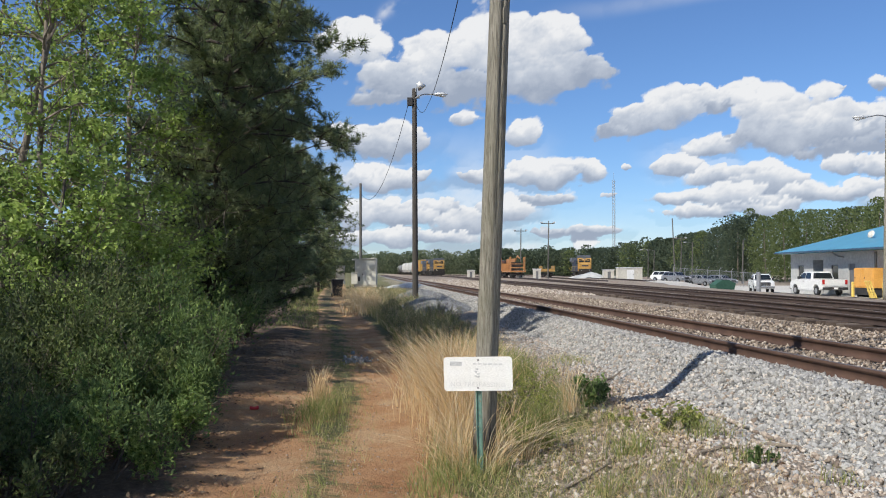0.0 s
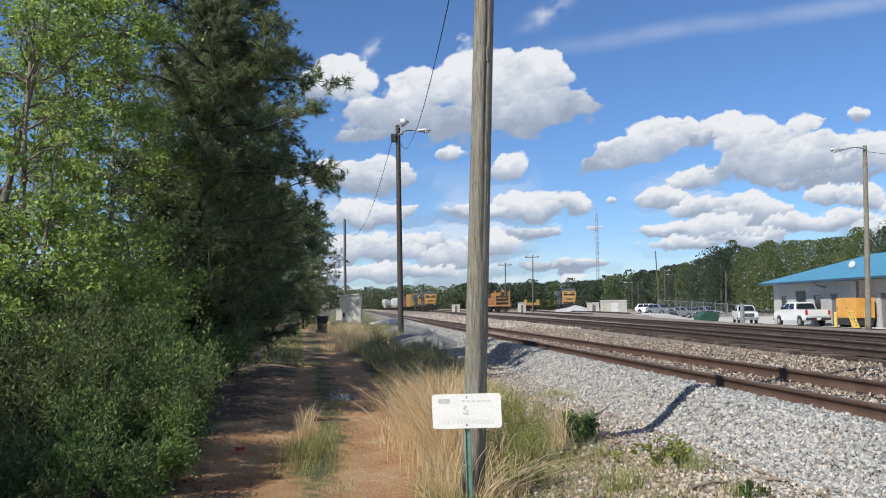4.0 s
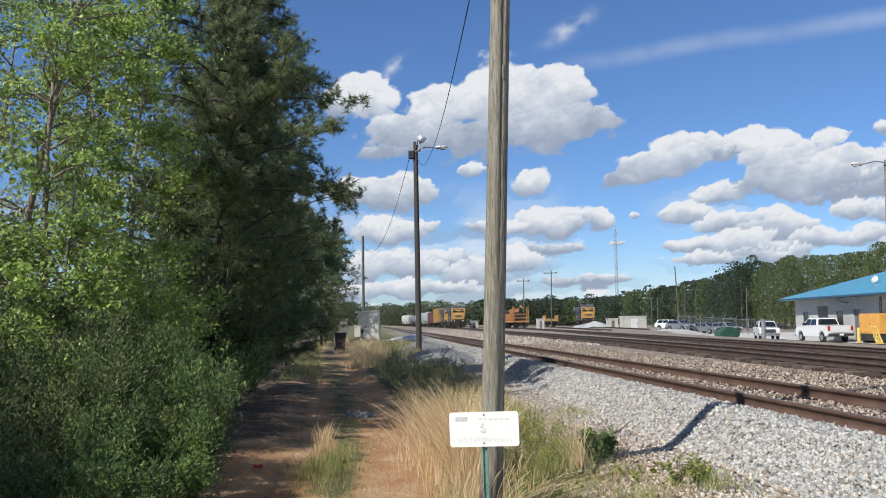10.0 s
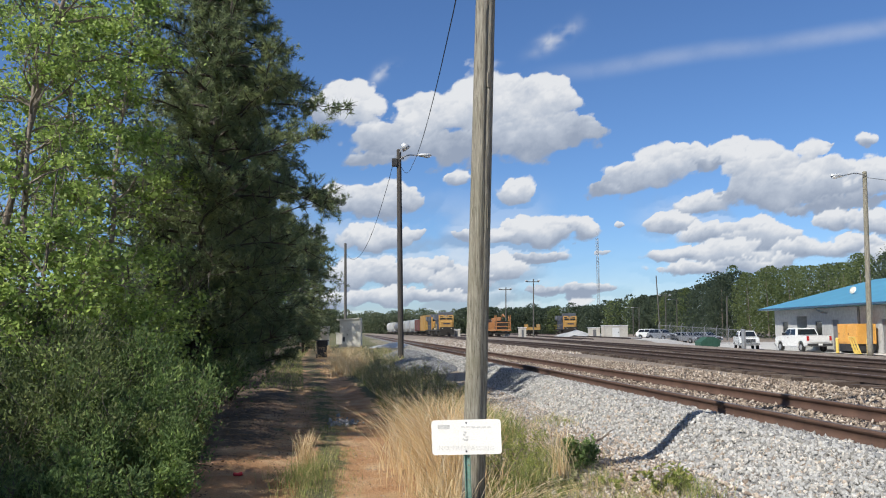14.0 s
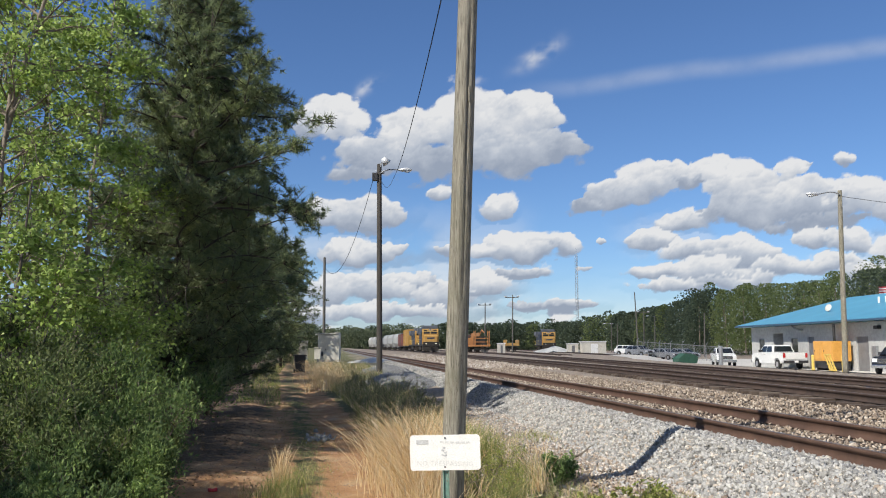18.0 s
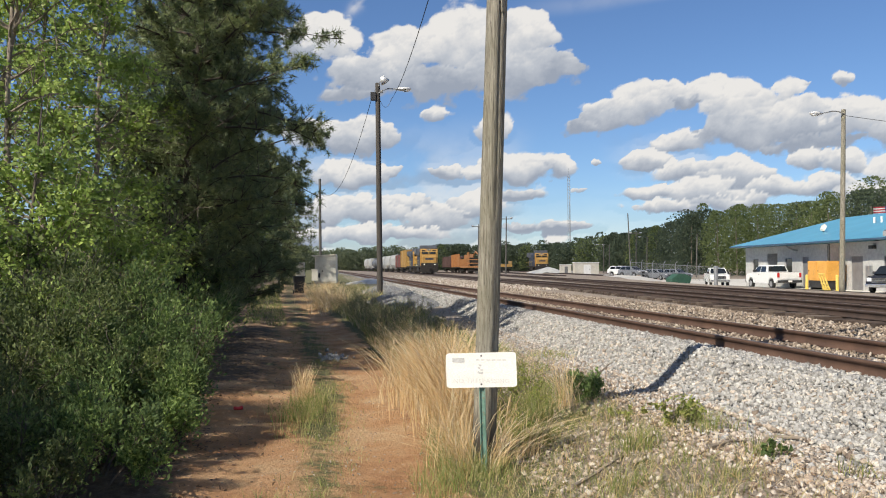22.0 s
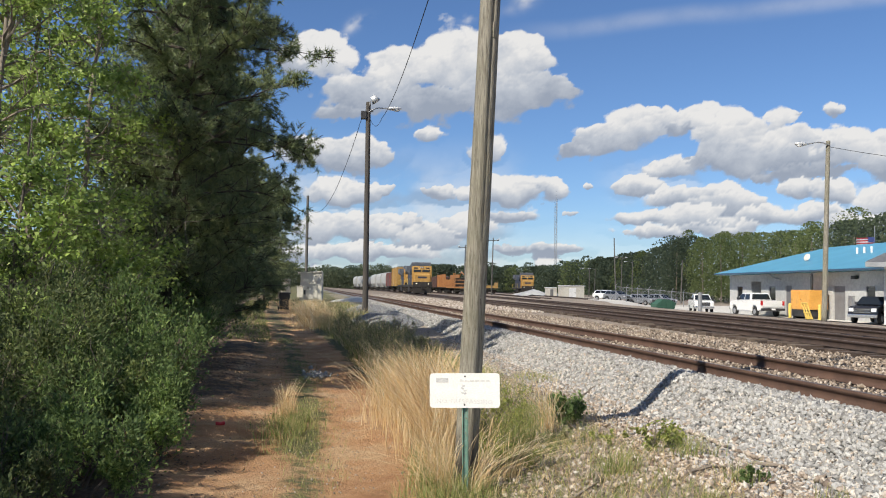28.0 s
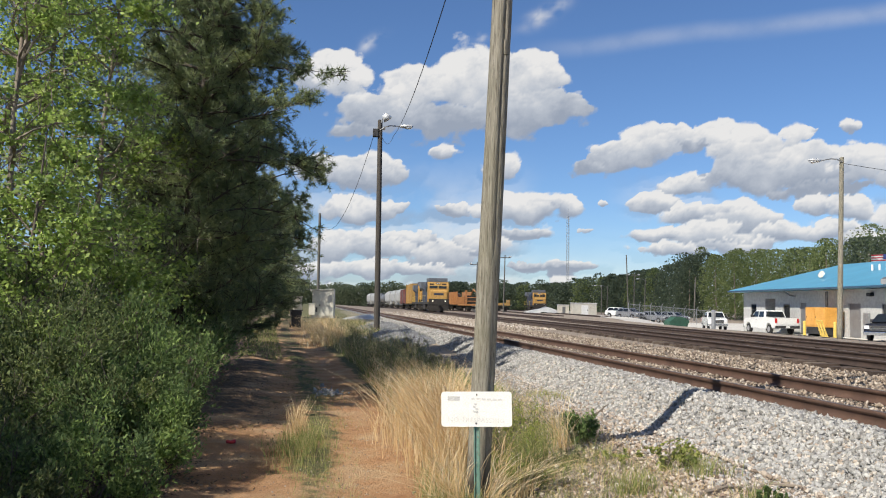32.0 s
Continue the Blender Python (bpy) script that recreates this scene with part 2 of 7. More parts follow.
_c = mix(_nt, ramp(_nt, _low, ((0.62, (1, 1, 1)), (1.0, (0, 0, 0)))), _c, (0.045, 0.036, 0.028))
link(_nt, _c, _b.inputs["Base Color"])
bump(_nt, _b, _g2, 0.9, 0.012)
M_POLE3 = worn("creosoted_pole", (0.045, 0.04, 0.035), (0.085, 0.075, 0.065), 4, 0.9, 0, 30, 0.4, (6, 6, 0.4))
M_POLE2 = worn("grey_pole", (0.10, 0.095, 0.085), (0.17, 0.16, 0.14), 4, 0.9, 0, 30, 0.4, (6, 6, 0.4))
M_BARK = worn("bark", (0.075, 0.06, 0.048), (0.15, 0.125, 0.10), 5, 0.95, 0, 24, 0.9, (3, 3, 0.6))
M_PINEBARK = worn("pine_bark", (0.045, 0.036, 0.030), (0.085, 0.068, 0.055), 5, 0.95, 0, 24, 0.9, (3, 3, 0.6))
M_TWIG = worn("twig_bark", (0.16, 0.13, 0.10), (0.26, 0.22, 0.175), 5, 0.95, 0, 30, 0.4)
M_LEAF = island("spring_leaf", ((0.0, (0.20, 0.28, 0.070)), (0.3, (0.29, 0.40, 0.10)), (0.7, (0.39, 0.51, 0.13)), (0.92, (0.48, 0.59, 0.18)), (1.0, (0.56, 0.64, 0.29))), 0.65, 0.58, clump=(1.3, (0.62, 0.66, 0.7), (1.15, 1.12, 1.1)))
M_LEAF2 = island("shrub_leaf", ((0.0, (0.085, 0.140, 0.045)), (0.4, (0.145, 0.220, 0.068)), (0.8, (0.215, 0.305, 0.095)), (1.0, (0.31, 0.40, 0.15))), 0.75, 0.52, clump=(1.5, (0.45, 0.5, 0.55), (1.5, 1.45, 1.25)))
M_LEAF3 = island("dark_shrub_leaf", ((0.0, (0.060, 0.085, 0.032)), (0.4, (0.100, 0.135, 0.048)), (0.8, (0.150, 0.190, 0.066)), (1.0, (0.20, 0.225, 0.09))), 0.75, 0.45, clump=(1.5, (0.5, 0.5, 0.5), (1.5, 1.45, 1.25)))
M_NEEDLE = island("pine_needle", ((0.0, (0.125, 0.162, 0.085)), (0.5, (0.195, 0.240, 0.115)), (0.85, (0.27, 0.325, 0.145)), (1.0, (0.37, 0.42, 0.19))), 0.45, 0.5, clump=(0.8, (0.7, 0.74, 0.8), (1.25, 1.2, 1.1)))
M_DRY = island("dry_grass", ((0.0, (0.52, 0.35, 0.17)), (0.4, (0.69, 0.51, 0.28)), (0.8, (0.81, 0.66, 0.41)), (1.0, (0.86, 0.76, 0.55))), 0.7, 0.5)
M_GRASS = island("green_grass", ((0.0, (0.13, 0.165, 0.045)), (0.45, (0.23, 0.270, 0.072)), (0.72, (0.36, 0.345, 0.13)), (1.0, (0.52, 0.43, 0.23))), 0.7, 0.4)
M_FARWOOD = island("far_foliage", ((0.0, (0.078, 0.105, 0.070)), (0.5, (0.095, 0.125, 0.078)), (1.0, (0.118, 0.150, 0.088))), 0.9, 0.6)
# distance haze put into the leaf colour of the farthest stand
M_FARWOOD3 = island("haze_paled_foliage", ((0.0, (0.125, 0.155, 0.095)), (0.5, (0.155, 0.185, 0.11)), (1.0, (0.19, 0.22, 0.13))), 0.9, 0.6)
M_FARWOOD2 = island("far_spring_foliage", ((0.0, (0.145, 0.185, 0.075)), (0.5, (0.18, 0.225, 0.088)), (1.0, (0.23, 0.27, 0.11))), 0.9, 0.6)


# ---- building blocks ----
def part(name, bm, material, parent=None, label="", smooth=False):
    me = bpy.data.meshes.new(name)
    bm.normal_update()
    bm.to_mesh(me)
    bm.free()
    for m in material if isinstance(material, (list, tuple)) else (material,):
        me.materials.append(m)
    if smooth:
        me.polygons.foreach_set("use_smooth", [True] * len(me.polygons))
    ob = new(name, me)
    ob.parent = parent
    if label:
        ob["label"] = label
    return ob


def data_part(name, verts, faces, material, parent=None, label="", smooth=False):
    me = bpy.data.meshes.new(name)
    verts = np.asarray(verts, dtype=np.float32).reshape(-1, 3)
    faces = np.asarray(faces, dtype=np.int32)
    k = faces.shape[1]
    me.vertices.add(len(verts))
    me.vertices.foreach_set("co", verts.ravel())
    me.loops.add(faces.size)
    me.loops.foreach_set("vertex_index", faces.ravel())
    me.polygons.add(len(faces))
    me.polygons.foreach_set("loop_start", np.arange(0, faces.size, k, dtype=np.int32))
    if smooth:
        me.polygons.foreach_set("use_smooth", np.ones(len(faces), dtype=bool))
    me.update(calc_edges=True)
    me.materials.append(material)
    ob = new(name, me)
    ob.parent = parent
    if label:
        ob["label"] = label
    return ob


def thing(name, m, label, category, group="", kind=""):
    ob = new(name)
    ob.matrix_basis = m
    return tagged(ob, label, category, group, kind)


def box(bm, x0, y0, z0, x1, y1, z1, bevel=0.0, m=None):
    r = bmesh.ops.create_cube(bm, size=1.0)
    t = Matrix.Translation(((x0 + x1) / 2, (y0 + y1) / 2, (z0 + z1) / 2)) @ Matrix.Diagonal((abs(x1 - x0), abs(y1 - y0), abs(z1 - z0), 1))
    bmesh.ops.transform(bm, matrix=(m @ t if m else t), verts=r["verts"])
    if bevel:
        es = list({e for v in r["verts"] for e in v.link_edges})
        bmesh.ops.bevel(bm, geom=es, offset=bevel, segments=2, affect="EDGES", profile=0.7)


def boxed(*args, **kw):
    bm = bmesh.new()
    box(bm, *args, **kw)
    return bm


def tube(bm, pts, radii, sides=8, cap=True):
    """A round bar through the points, with a radius at each."""
    rings = []
    pts = [Vector(p) for p in pts]
    for i, p in enumerate(pts):
        d = (pts[min(i + 1, len(pts) - 1)] - pts[max(i - 1, 0)]).normalized()
        a = d.orthogonal().normalized() if abs(d.z) < 0.98 else Vector((1, 0, 0))
        a = (a - d * a.dot(d)).normalized()
        b = d.cross(a)
        r = radii[i] if isinstance(radii, (list, tuple)) else radii
        rings.append([bm.verts.new(p + (a * math.cos(k * math.tau / sides) + b * math.sin(k * math.tau / sides)) * r) for k in range(sides)])
    for q, w in zip(rings, rings[1:]):
        for k in range(sides):
            bm.faces.new((q[k], q[(k + 1) % sides], w[(k + 1) % sides], w[k]))
    if cap:
        bm.faces.new(rings[0][::-1])
        bm.faces.new(rings[-1])


def tubed(pts, radii, sides=8):
    bm = bmesh.new()
    tube(bm, pts, radii, sides)
    return bm


def prism(bm, outline, axis, a, b):
    """An outline in the plane across the axis, drawn out from a to b."""
    def at(u, v, w):
        return {"x": (w, u, v), "y": (u, w, v), "z": (u, v, w)}[axis]
    p = [bm.verts.new(at(u, v, a)) for u, v in outline]
    q = [bm.verts.new(at(u, v, b)) for u, v in outline]
    n = len(outline)
    bm.faces.new(p)
    bm.faces.new(q[::-1])
    for k in range(n):
        bm.faces.new((p[k], q[k], q[(k + 1) % n], p[(k + 1) % n]))
    bmesh.ops.recalc_face_normals(bm, faces=bm.faces)


def prismed(outline, axis, a, b):
    bm = bmesh.new()
    prism(bm, outline, axis, a, b)
    return bm


# ---- the lie of the land ----
RAIL_TOP = 0.655


def smooth01(v, lo, hi):
    t = np.clip((np.asarray(v, dtype=float) - lo) / (hi - lo), 0, 1)
    return t * t * (3 - 2 * t)


def rail_x(y):
    """Near rail of the main line."""
    return 5.15 - 0.092 * np.asarray(y, dtype=float)


def curve_x(y, ys, xs):
    return np.interp(np.asarray(y, dtype=float), ys, xs)


def track2_x(y):
    return curve_x(y, TRACK2[0], TRACK2[1])


def smoothed(ys, xs):
    yy = np.arange(ys[0], ys[-1], 4.0)
    xx = np.interp(yy, ys, xs)
    k = np.ones(13) / 13
    pad = np.pad(xx, 6, mode="reflect", reflect_type="odd")
    return yy, np.convolve(pad, k, "valid")


TRACK1 = smoothed((-60, 700), (rail_x(-60) + 0.75, rail_x(700) + 0.75))
TRACK2 = smoothed((-60, 45, 80, 121, 150, 172, 200, 235, 340, 700), (10.8, 10.3, 8.0, 5.4, 4.9, 4.0, 2.1, -0.6, -13, -62))
TRACK3 = smoothed((-60, 60, 120, 160, 187, 260, 700), (15.2, 15.2, 15.2, 14.9, 12.6, 7, -45))
TRACK4 = smoothed((110, 150, 187, 208, 260, 500), (28, 30, 32.1, 33.4, 36, 40))
TRACK5 = smoothed((110, 150, 196, 260, 500), (21.5, 23, 25.0, 27.5, 30))


def shoulder_z(u):
    """Stone surface across the main line, from the foot of the near shoulder to the far side."""
    return RAIL_TOP + np.interp(u, (-2.5, -2.05, -1.38, -1.2, -1.0, 1.0, 1.9, 3.05), (-0.62, -0.56, -0.15, -0.14, -0.172, -0.185, -0.2, -0.75))


def path_x(y):
    return np.interp(y, (-20, 7, 13, 24, 48, 77, 140), (1.2, -0.55, -0.95, -2.45, -6.1, -9.6, -17.5))


def land_z(x, y):
    x, y = np.asarray(x, dtype=float), np.asarray(y, dtype=float)
    low = -0.32 + 0.011 * np.clip(y - 9, 0, 70) + 0.03 * np.clip(7 - y, 0, 9)
    off = x - rail_x(y)
    lot = x - np.interp(y, (60, 90, 112, 150), (20.5, 23.0, 31.5, 34.5))
    yard = 0.36 - (0.48 + 0.33 * smooth01(y, 56, 92) * (1 - smooth01(y, 142, 170))) * smooth01(lot, 0, 5.5)
    shelf = 0.06 + 0.5 * (low + 0.32)
    z = low + (shelf - low) * smooth01(off, -3.9, -2.1) + (yard - shelf) * smooth01(off, -1.2, 0.2)
    woods = path_x(y) - x
    z = z + 0.35 * smooth01(woods, 3.0, 9.0) + 0.10 * smooth01(woods, 1.2, 2.2)
    z = z - 0.05 * np.exp(-((woods - 0.0) / 0.5) ** 2)
    return z + 0.9 * smooth01(np.hypot(x, y), 200, 1200)


# ---- ground ----
def ground_sheet():
    gx = np.unique(np.concatenate([np.linspace(-2400, -60, 24), np.linspace(-60, -12, 25), np.linspace(-12, 9, 106), np.linspace(9, 60, 52), np.linspace(60, 2400, 24)]))
    gy = np.unique(np.concatenate([np.linspace(-2400, -20, 20), np.linspace(-20, 5, 26), np.linspace(5, 30, 126), np.linspace(30, 120, 91), np.linspace(120, 2400, 40)]))
    xx, yy = np.meshgrid(gx, gy)
    zz = land_z(xx, yy)
    near = (yy > 3) & (yy < 40) & (xx > -9) & (xx < 5)
    rng = np.random.default_rng(3)
    zz = zz + near * rng.normal(0, 0.012, zz.shape)
    nx, ny = len(gx), len(gy)
    i = (np.arange(ny - 1)[:, None] * nx + np.arange(nx - 1)[None, :]).ravel()
    ob = data_part("ground", np.stack([xx, yy, zz], -1), np.stack([i, i + 1, i + nx + 1, i + nx], -1), M_GROUND, smooth=True)
    woods = path_x(yy) - xx
    off = xx - rail_x(yy)
    strip = 0.85 * np.exp(-((woods - 0.62) / 0.30) ** 2)
    path = 0.95 * smooth01(woods, -0.95, -0.45) * (1 - smooth01(woods - 0.5 * smooth01(yy, 8, 10.5), 1.4, 2.5)) * (1 - 0.75 * strip)
    path = path * (1 - 0.4 * smooth01(yy, 18, 40)) * (1 - 0.5 * smooth01(yy, 11, 15) * smooth01(woods, 0.9, 1.7))
    zones = {
        "path": path,
        "litter": np.maximum(smooth01(woods + 0.8 * smooth01(yy, 11, 14) + 0.5 * (1 - smooth01(yy, 8, 10.5)), 1.7, 2.8), 0.5 * smooth01(yy, 15, 24) * smooth01(woods, -0.8, 0)) * (1 - smooth01(yy, 120, 200)),
        "grit": np.maximum(smooth01(off, -3.6, -2.2), 0.62 * (1 - smooth01(yy, 8.6, 11.5)) * smooth01(off, -4.3, -3.2)) * (1 - smooth01(off, 0, 1)) * (1 - 0.5 * smooth01(yy, 20, 40)),
        "yard": smooth01(off, 0, 1) * (1 - smooth01(xx, 70, 100)) * (1 - smooth01(yy, 400, 600)),
    }
    for name, w in zones.items():
        a = ob.data.attributes.new(name, "FLOAT", "POINT")
        a.data.foreach_set("value", w.ravel().astype(np.float32))
    return tagged(ob, "reddish clay and weedy ground beside the tracks", "ground", kind="structure")


ground = ground_sheet()


# ---- tracks ----
def sweep(name, track, outline, material, y0, y1, step, parent=None, label="", z0=0.0, smooth=False):
    """An outline (across, up) drawn along a track."""
    ys = np.arange(y0, y1 + step * 0.5, step)
    xs = np.interp(ys, track[0], track[1])
    dx = np.gradient(xs, ys)
    ln = np.hypot(1, dx)
    n = len(outline)
    v = np.zeros((len(ys), n, 3))
    for k, (u, w) in enumerate(outline):
        v[:, k] = np.stack([xs + u / ln, ys - u * dx / ln, np.full(len(ys), z0 + w)], -1)
    a = np.arange(len(ys) - 1)[:, None] * n
    k = np.arange(n)[None, :]
    f = np.stack([a + k, a + (k + 1) % n, a + n + (k + 1) % n, a + n + k], -1).reshape(-1, 4)
    return data_part(name, v, f[:, ::-1], material, parent, label, smooth)


RAIL_SECTION = ((-0.07, 0), (0.07, 0), (0.068, 0.012), (0.012, 0.035), (0.010, 0.12), (0.036, 0.135), (0.036, 0.165), (0.026, 0.172), (-0.026, 0.172), (-0.036, 0.165), (-0.036, 0.135), (-0.010, 0.12), (-0.012, 0.035), (-0.068, 0.012))


def track_at(track, y):
    x = float(np.interp(y, track[0], track[1]))
    d = float(np.interp(y + 1, track[0], track[1])) - float(np.interp(y - 1, track[0], track[1]))
    return x, math.atan2(d, 2.0)


def railway(name, track, y0, y1, top, label, bed=None, half=2.3, drop=0.0):
    root = thing(name, pose(0, 0, 0), label, "railway track", "yard tracks", "structure")
    for s in (-0.755, 0.755):
        out = [(u + s, w) for u, w in RAIL_SECTION]
        rail = sweep("rail", track, out, M_RAIL if half == 2.15 else M_RAIL2, y0, y1, 2.0, root, z0=top - 0.172)
        head = [(s - 0.027, 0.1725), (s + 0.027, 0.1725), (s + 0.027, 0.1735), (s - 0.027, 0.1735)]
        sweep("rail_head", track, head, M_RAILTOP, y0, y1, 2.0, rail, "worn bright running surface", z0=top - 0.172)
    if bed:
        outline = [(-half - 0.9, top - 0.75), (-half + 0.25, top - 0.2 - drop), (-1.0, top - 0.185 - drop * 0.5), (1.0, top - 0.185 - drop * 0.5), (half - 0.25, top - 0.2 - drop), (half + 0.9, top - 0.75)]
        if half == 2.15:
            outline = [(-2.5, -0.3)] + [(u, float(shoulder_z(u)) - 0.012) for u in (-2.4, -2.05, -1.38, -1.2, -1.0, 1.0, 1.9, 3.05)]
        sweep("ballast_bed", track, outline, bed, y0, y1, 2.0, root, "bed of crushed stone")
    return root


main_track = railway("main_track", TRACK1, -60, 690, RAIL_TOP, "rusty steel rails on timber ties in pale ballast", M_BALLAST, 2.15)
second_track = railway("second_track", TRACK2, -60, 690, RAIL_TOP - 0.02, "dark yard track with rusty rails and old ties", M_BALLAST2, 2.0, 0.16)
third_track = railway("third_track", TRACK3, -60, 690, RAIL_TOP - 0.10, "dark yard track near the parking lot", M_BALLAST2, 2.0, 0.12)
railway("siding_track", TRACK5, 112, 400, RAIL_TOP - 0.15, "rusty siding track under a parked gondola", M_BALLAST2, 2.0)
railway("siding_track", TRACK4, 112, 400, RAIL_TOP - 0.15, "siding track under a parked locomotive", M_BALLAST2, 2.0)


# ---- foliage ----
def unit(v):
    return v / np.maximum(np.linalg.norm(v, axis=-1, keepdims=True), 1e-9)


def leaf_quads(rng, centres, size, aspect=0.55, droop=None, spread=0.35, level=0.0):
    """A small folded rhombus for each centre, turned at random; level lays them flatter."""
    n = len(centres)
    d = unit(rng.normal(size=(n, 3)) * np.array([1, 1, 1 - level]) + np.array([0, 0, -0.1]) if droop is None else rng.normal(size=(n, 3)) * 0.95 + droop)
    s = unit(np.cross(d, rng.normal(size=(n, 3)) * np.array([1 - level, 1 - level, 1])))
    ln = (size * (1 + spread * rng.uniform(-1, 1, n)))[:, None]
    up = np.cross(d, s)
    v = np.stack([centres - d * ln * 0.5, centres + s * ln * aspect * 0.5 + up * ln * 0.08, centres + d * ln * 0.5, centres - s * ln * aspect * 0.5 + up * ln * 0.08], 1)
    f = np.arange(n * 4).reshape(n, 4)
    return v.reshape(-1, 3), f


def needle_tufts(rng, tips, dirs, length, per, width):
    """Round brushes: thin blades fanned forward about the end of each shoot."""
    n = len(tips)
    a = unit(np.repeat(dirs, per, 0) * 0.55 + unit(rng.normal(size=(n * per, 3))) * 0.9)
    base = np.repeat(tips, per, 0) - np.repeat(dirs, per, 0) * rng.uniform(0, length * 0.7, (n * per, 1))
    s = unit(np.cross(a, rng.normal(size=a.shape))) * width * 0.5
    ln = length * rng.uniform(0.65, 1.15, (n * per, 1))
    v = np.stack([base - s, base + s, base + a * ln], 1)
    return v.reshape(-1, 3), np.arange(n * per * 3).reshape(-1, 3)


def limb(rng, p, d, ln, bend, n=5):
    pts = [np.array(p, float)]
    d = np.array(d, float)
    for _ in range(n):
        d = unit(d + rng.normal(size=3) * bend)
        pts.append(pts[-1] + d * ln / n)
    return pts, d


def broadleaf_tree(name, at, height, seed, leaves, leaf, reach, m_leaf, label, low=0.25, trunk_r=0.09, lean=(0, 0), bark=None, group="trees beside the path"):
    rng = np.random.default_rng(seed)
    root = thing(name, pose(at[0], at[1], float(land_z(at[0], at[1])) - 0.05), label, "tree", group)
    trunk, _ = limb(rng, (0, 0, 0), (lean[0], lean[1], 1), height, 0.055, 9)
    bm = bmesh.new()
    tube(bm, trunk, [trunk_r * (1 - 0.09 * k) for k in range(10)], 8)
    part("trunk", bm, bark or M_BARK, root, smooth=True)
    bm = bmesh.new()
    tips = []
    for k in range(int(height * 4.2)):
        f = rng.uniform(low, 0.98)
        i = min(int(f * 9), 8)
        p = trunk[i] + (trunk[i + 1] - trunk[i]) * (f * 9 - i)
        a = rng.uniform(0, math.tau)
        r = reach * (1.05 - 0.65 * f) * rng.uniform(0.55, 1.1)
        pts, d = limb(rng, p, (math.cos(a), math.sin(a), rng.uniform(0.1, 0.9)), r, 0.22)
        tube(bm, pts, [0.022 * (1 - 0.16 * j) for j in range(6)], 5, False)
        for j in (2, 3, 4, 5):
            for _ in range(3):
                q, _d = limb(rng, pts[j], unit(d + rng.normal(size=3) * 0.8), r * 0.32, 0.25, 3)
                tube(bm, q, [0.008, 0.006, 0.004, 0.003], 3, False)
                tips += q[1:]
    tagged(part("branchwork", bm, bark or M_TWIG, root, "thin spreading limbs and twigs"), kind="stuff")
    tips = np.array(tips)
    heads = tips[rng.integers(0, len(tips), max(leaves // 70, 1))]
    size = rng.uniform(0.5, 1.5, len(heads))
    pick = rng.integers(0, len(heads), leaves)
    c = heads[pick] + rng.normal(size=(leaves, 3)) * np.array([0.19, 0.19, 0.10]) * size[pick][:, None]
    v, f = leaf_quads(rng, c, leaf, 0.68, level=0.25)
    tagged(data_part("crown", v, f, m_leaf, root, "loose crown of small leaves"), kind="stuff")
    return root


def pine_tree(name, at, height, seed, reach, label, tufts=2600, low=0.06, limbs=7, needles=34, group="pines beside the path"):
    rng = np.random.default_rng(seed)
    root = thing(name, pose(at[0], at[1], float(land_z(at[0], at[1])) - 0.05), label, "pine tree", group)
    trunk, _ = limb(rng, (0, 0, 0), (0, 0, 1), height, 0.035, 9)
    bm = bmesh.new()
    tube(bm, trunk, [0.012 * height * (1 - 0.095 * k) for k in range(10)], 9)
    part("trunk", bm, M_PINEBARK, root, smooth=True)
    bm = bmesh.new()
    tips, dirs = [], []
    for k in range(int(height * limbs)):
        f = low + (0.99 - low) * (k + rng.uniform(0, 1)) / (height * limbs)
        i = min(int(f * 9), 8)
        p = trunk[i] + (trunk[i + 1] - trunk[i]) * (f * 9 - i)
        a = k * 2.4 + rng.uniform(-0.5, 0.5)
        r = reach * (0.80 + 0.36 * min(f, 0.6)) * (1 - 0.72 * max(0.0, (f - 0.62) / 0.38) ** 1.5) * (0.60 + 0.40 * float(smooth01(f, 0.1, 0.42))) * rng.uniform(0.5, 1.1)
        pts, d = limb(rng, p, (math.cos(a), math.sin(a), rng.uniform(-0.05, 0.45)), r, 0.16, 6)
        tube(bm, pts, [0.035 * (1 - 0.14 * j) for j in range(7)], 5, False)
        for j in range(1, 7):
            for _ in range((3 if j < 6 else 5) if needles > 20 else 2):
                e = unit(d + rng.normal(size=3) * 0.75 + np.array([0, 0, 0.25]))
                q, e = limb(rng, pts[j], e, rng.uniform(0.25, 0.65), 0.2, 3)
                tube(bm, q, [0.012, 0.010, 0.008, 0.006], 3, False)
                tips += q[1:]
                dirs += [e] * 3
    tagged(part("branchwork", bm, M_PINEBARK, root, "long dark upswept limbs"), kind="stuff")
    tips, dirs = np.array(tips), np.array(dirs)
    pick = rng.integers(0, len(tips), tufts)
    v, f = needle_tufts(rng, tips[pick] + rng.normal(size=(tufts, 3)) * 0.07, unit(dirs[pick] + rng.normal(size=(tufts, 3)) * 0.3), 0.155, needles, 0.0145 if needles > 20 else 0.02)
    tagged(data_part("crown", v, f, M_NEEDLE, root, "dark tufts of long needles"), kind="stuff")
    return root


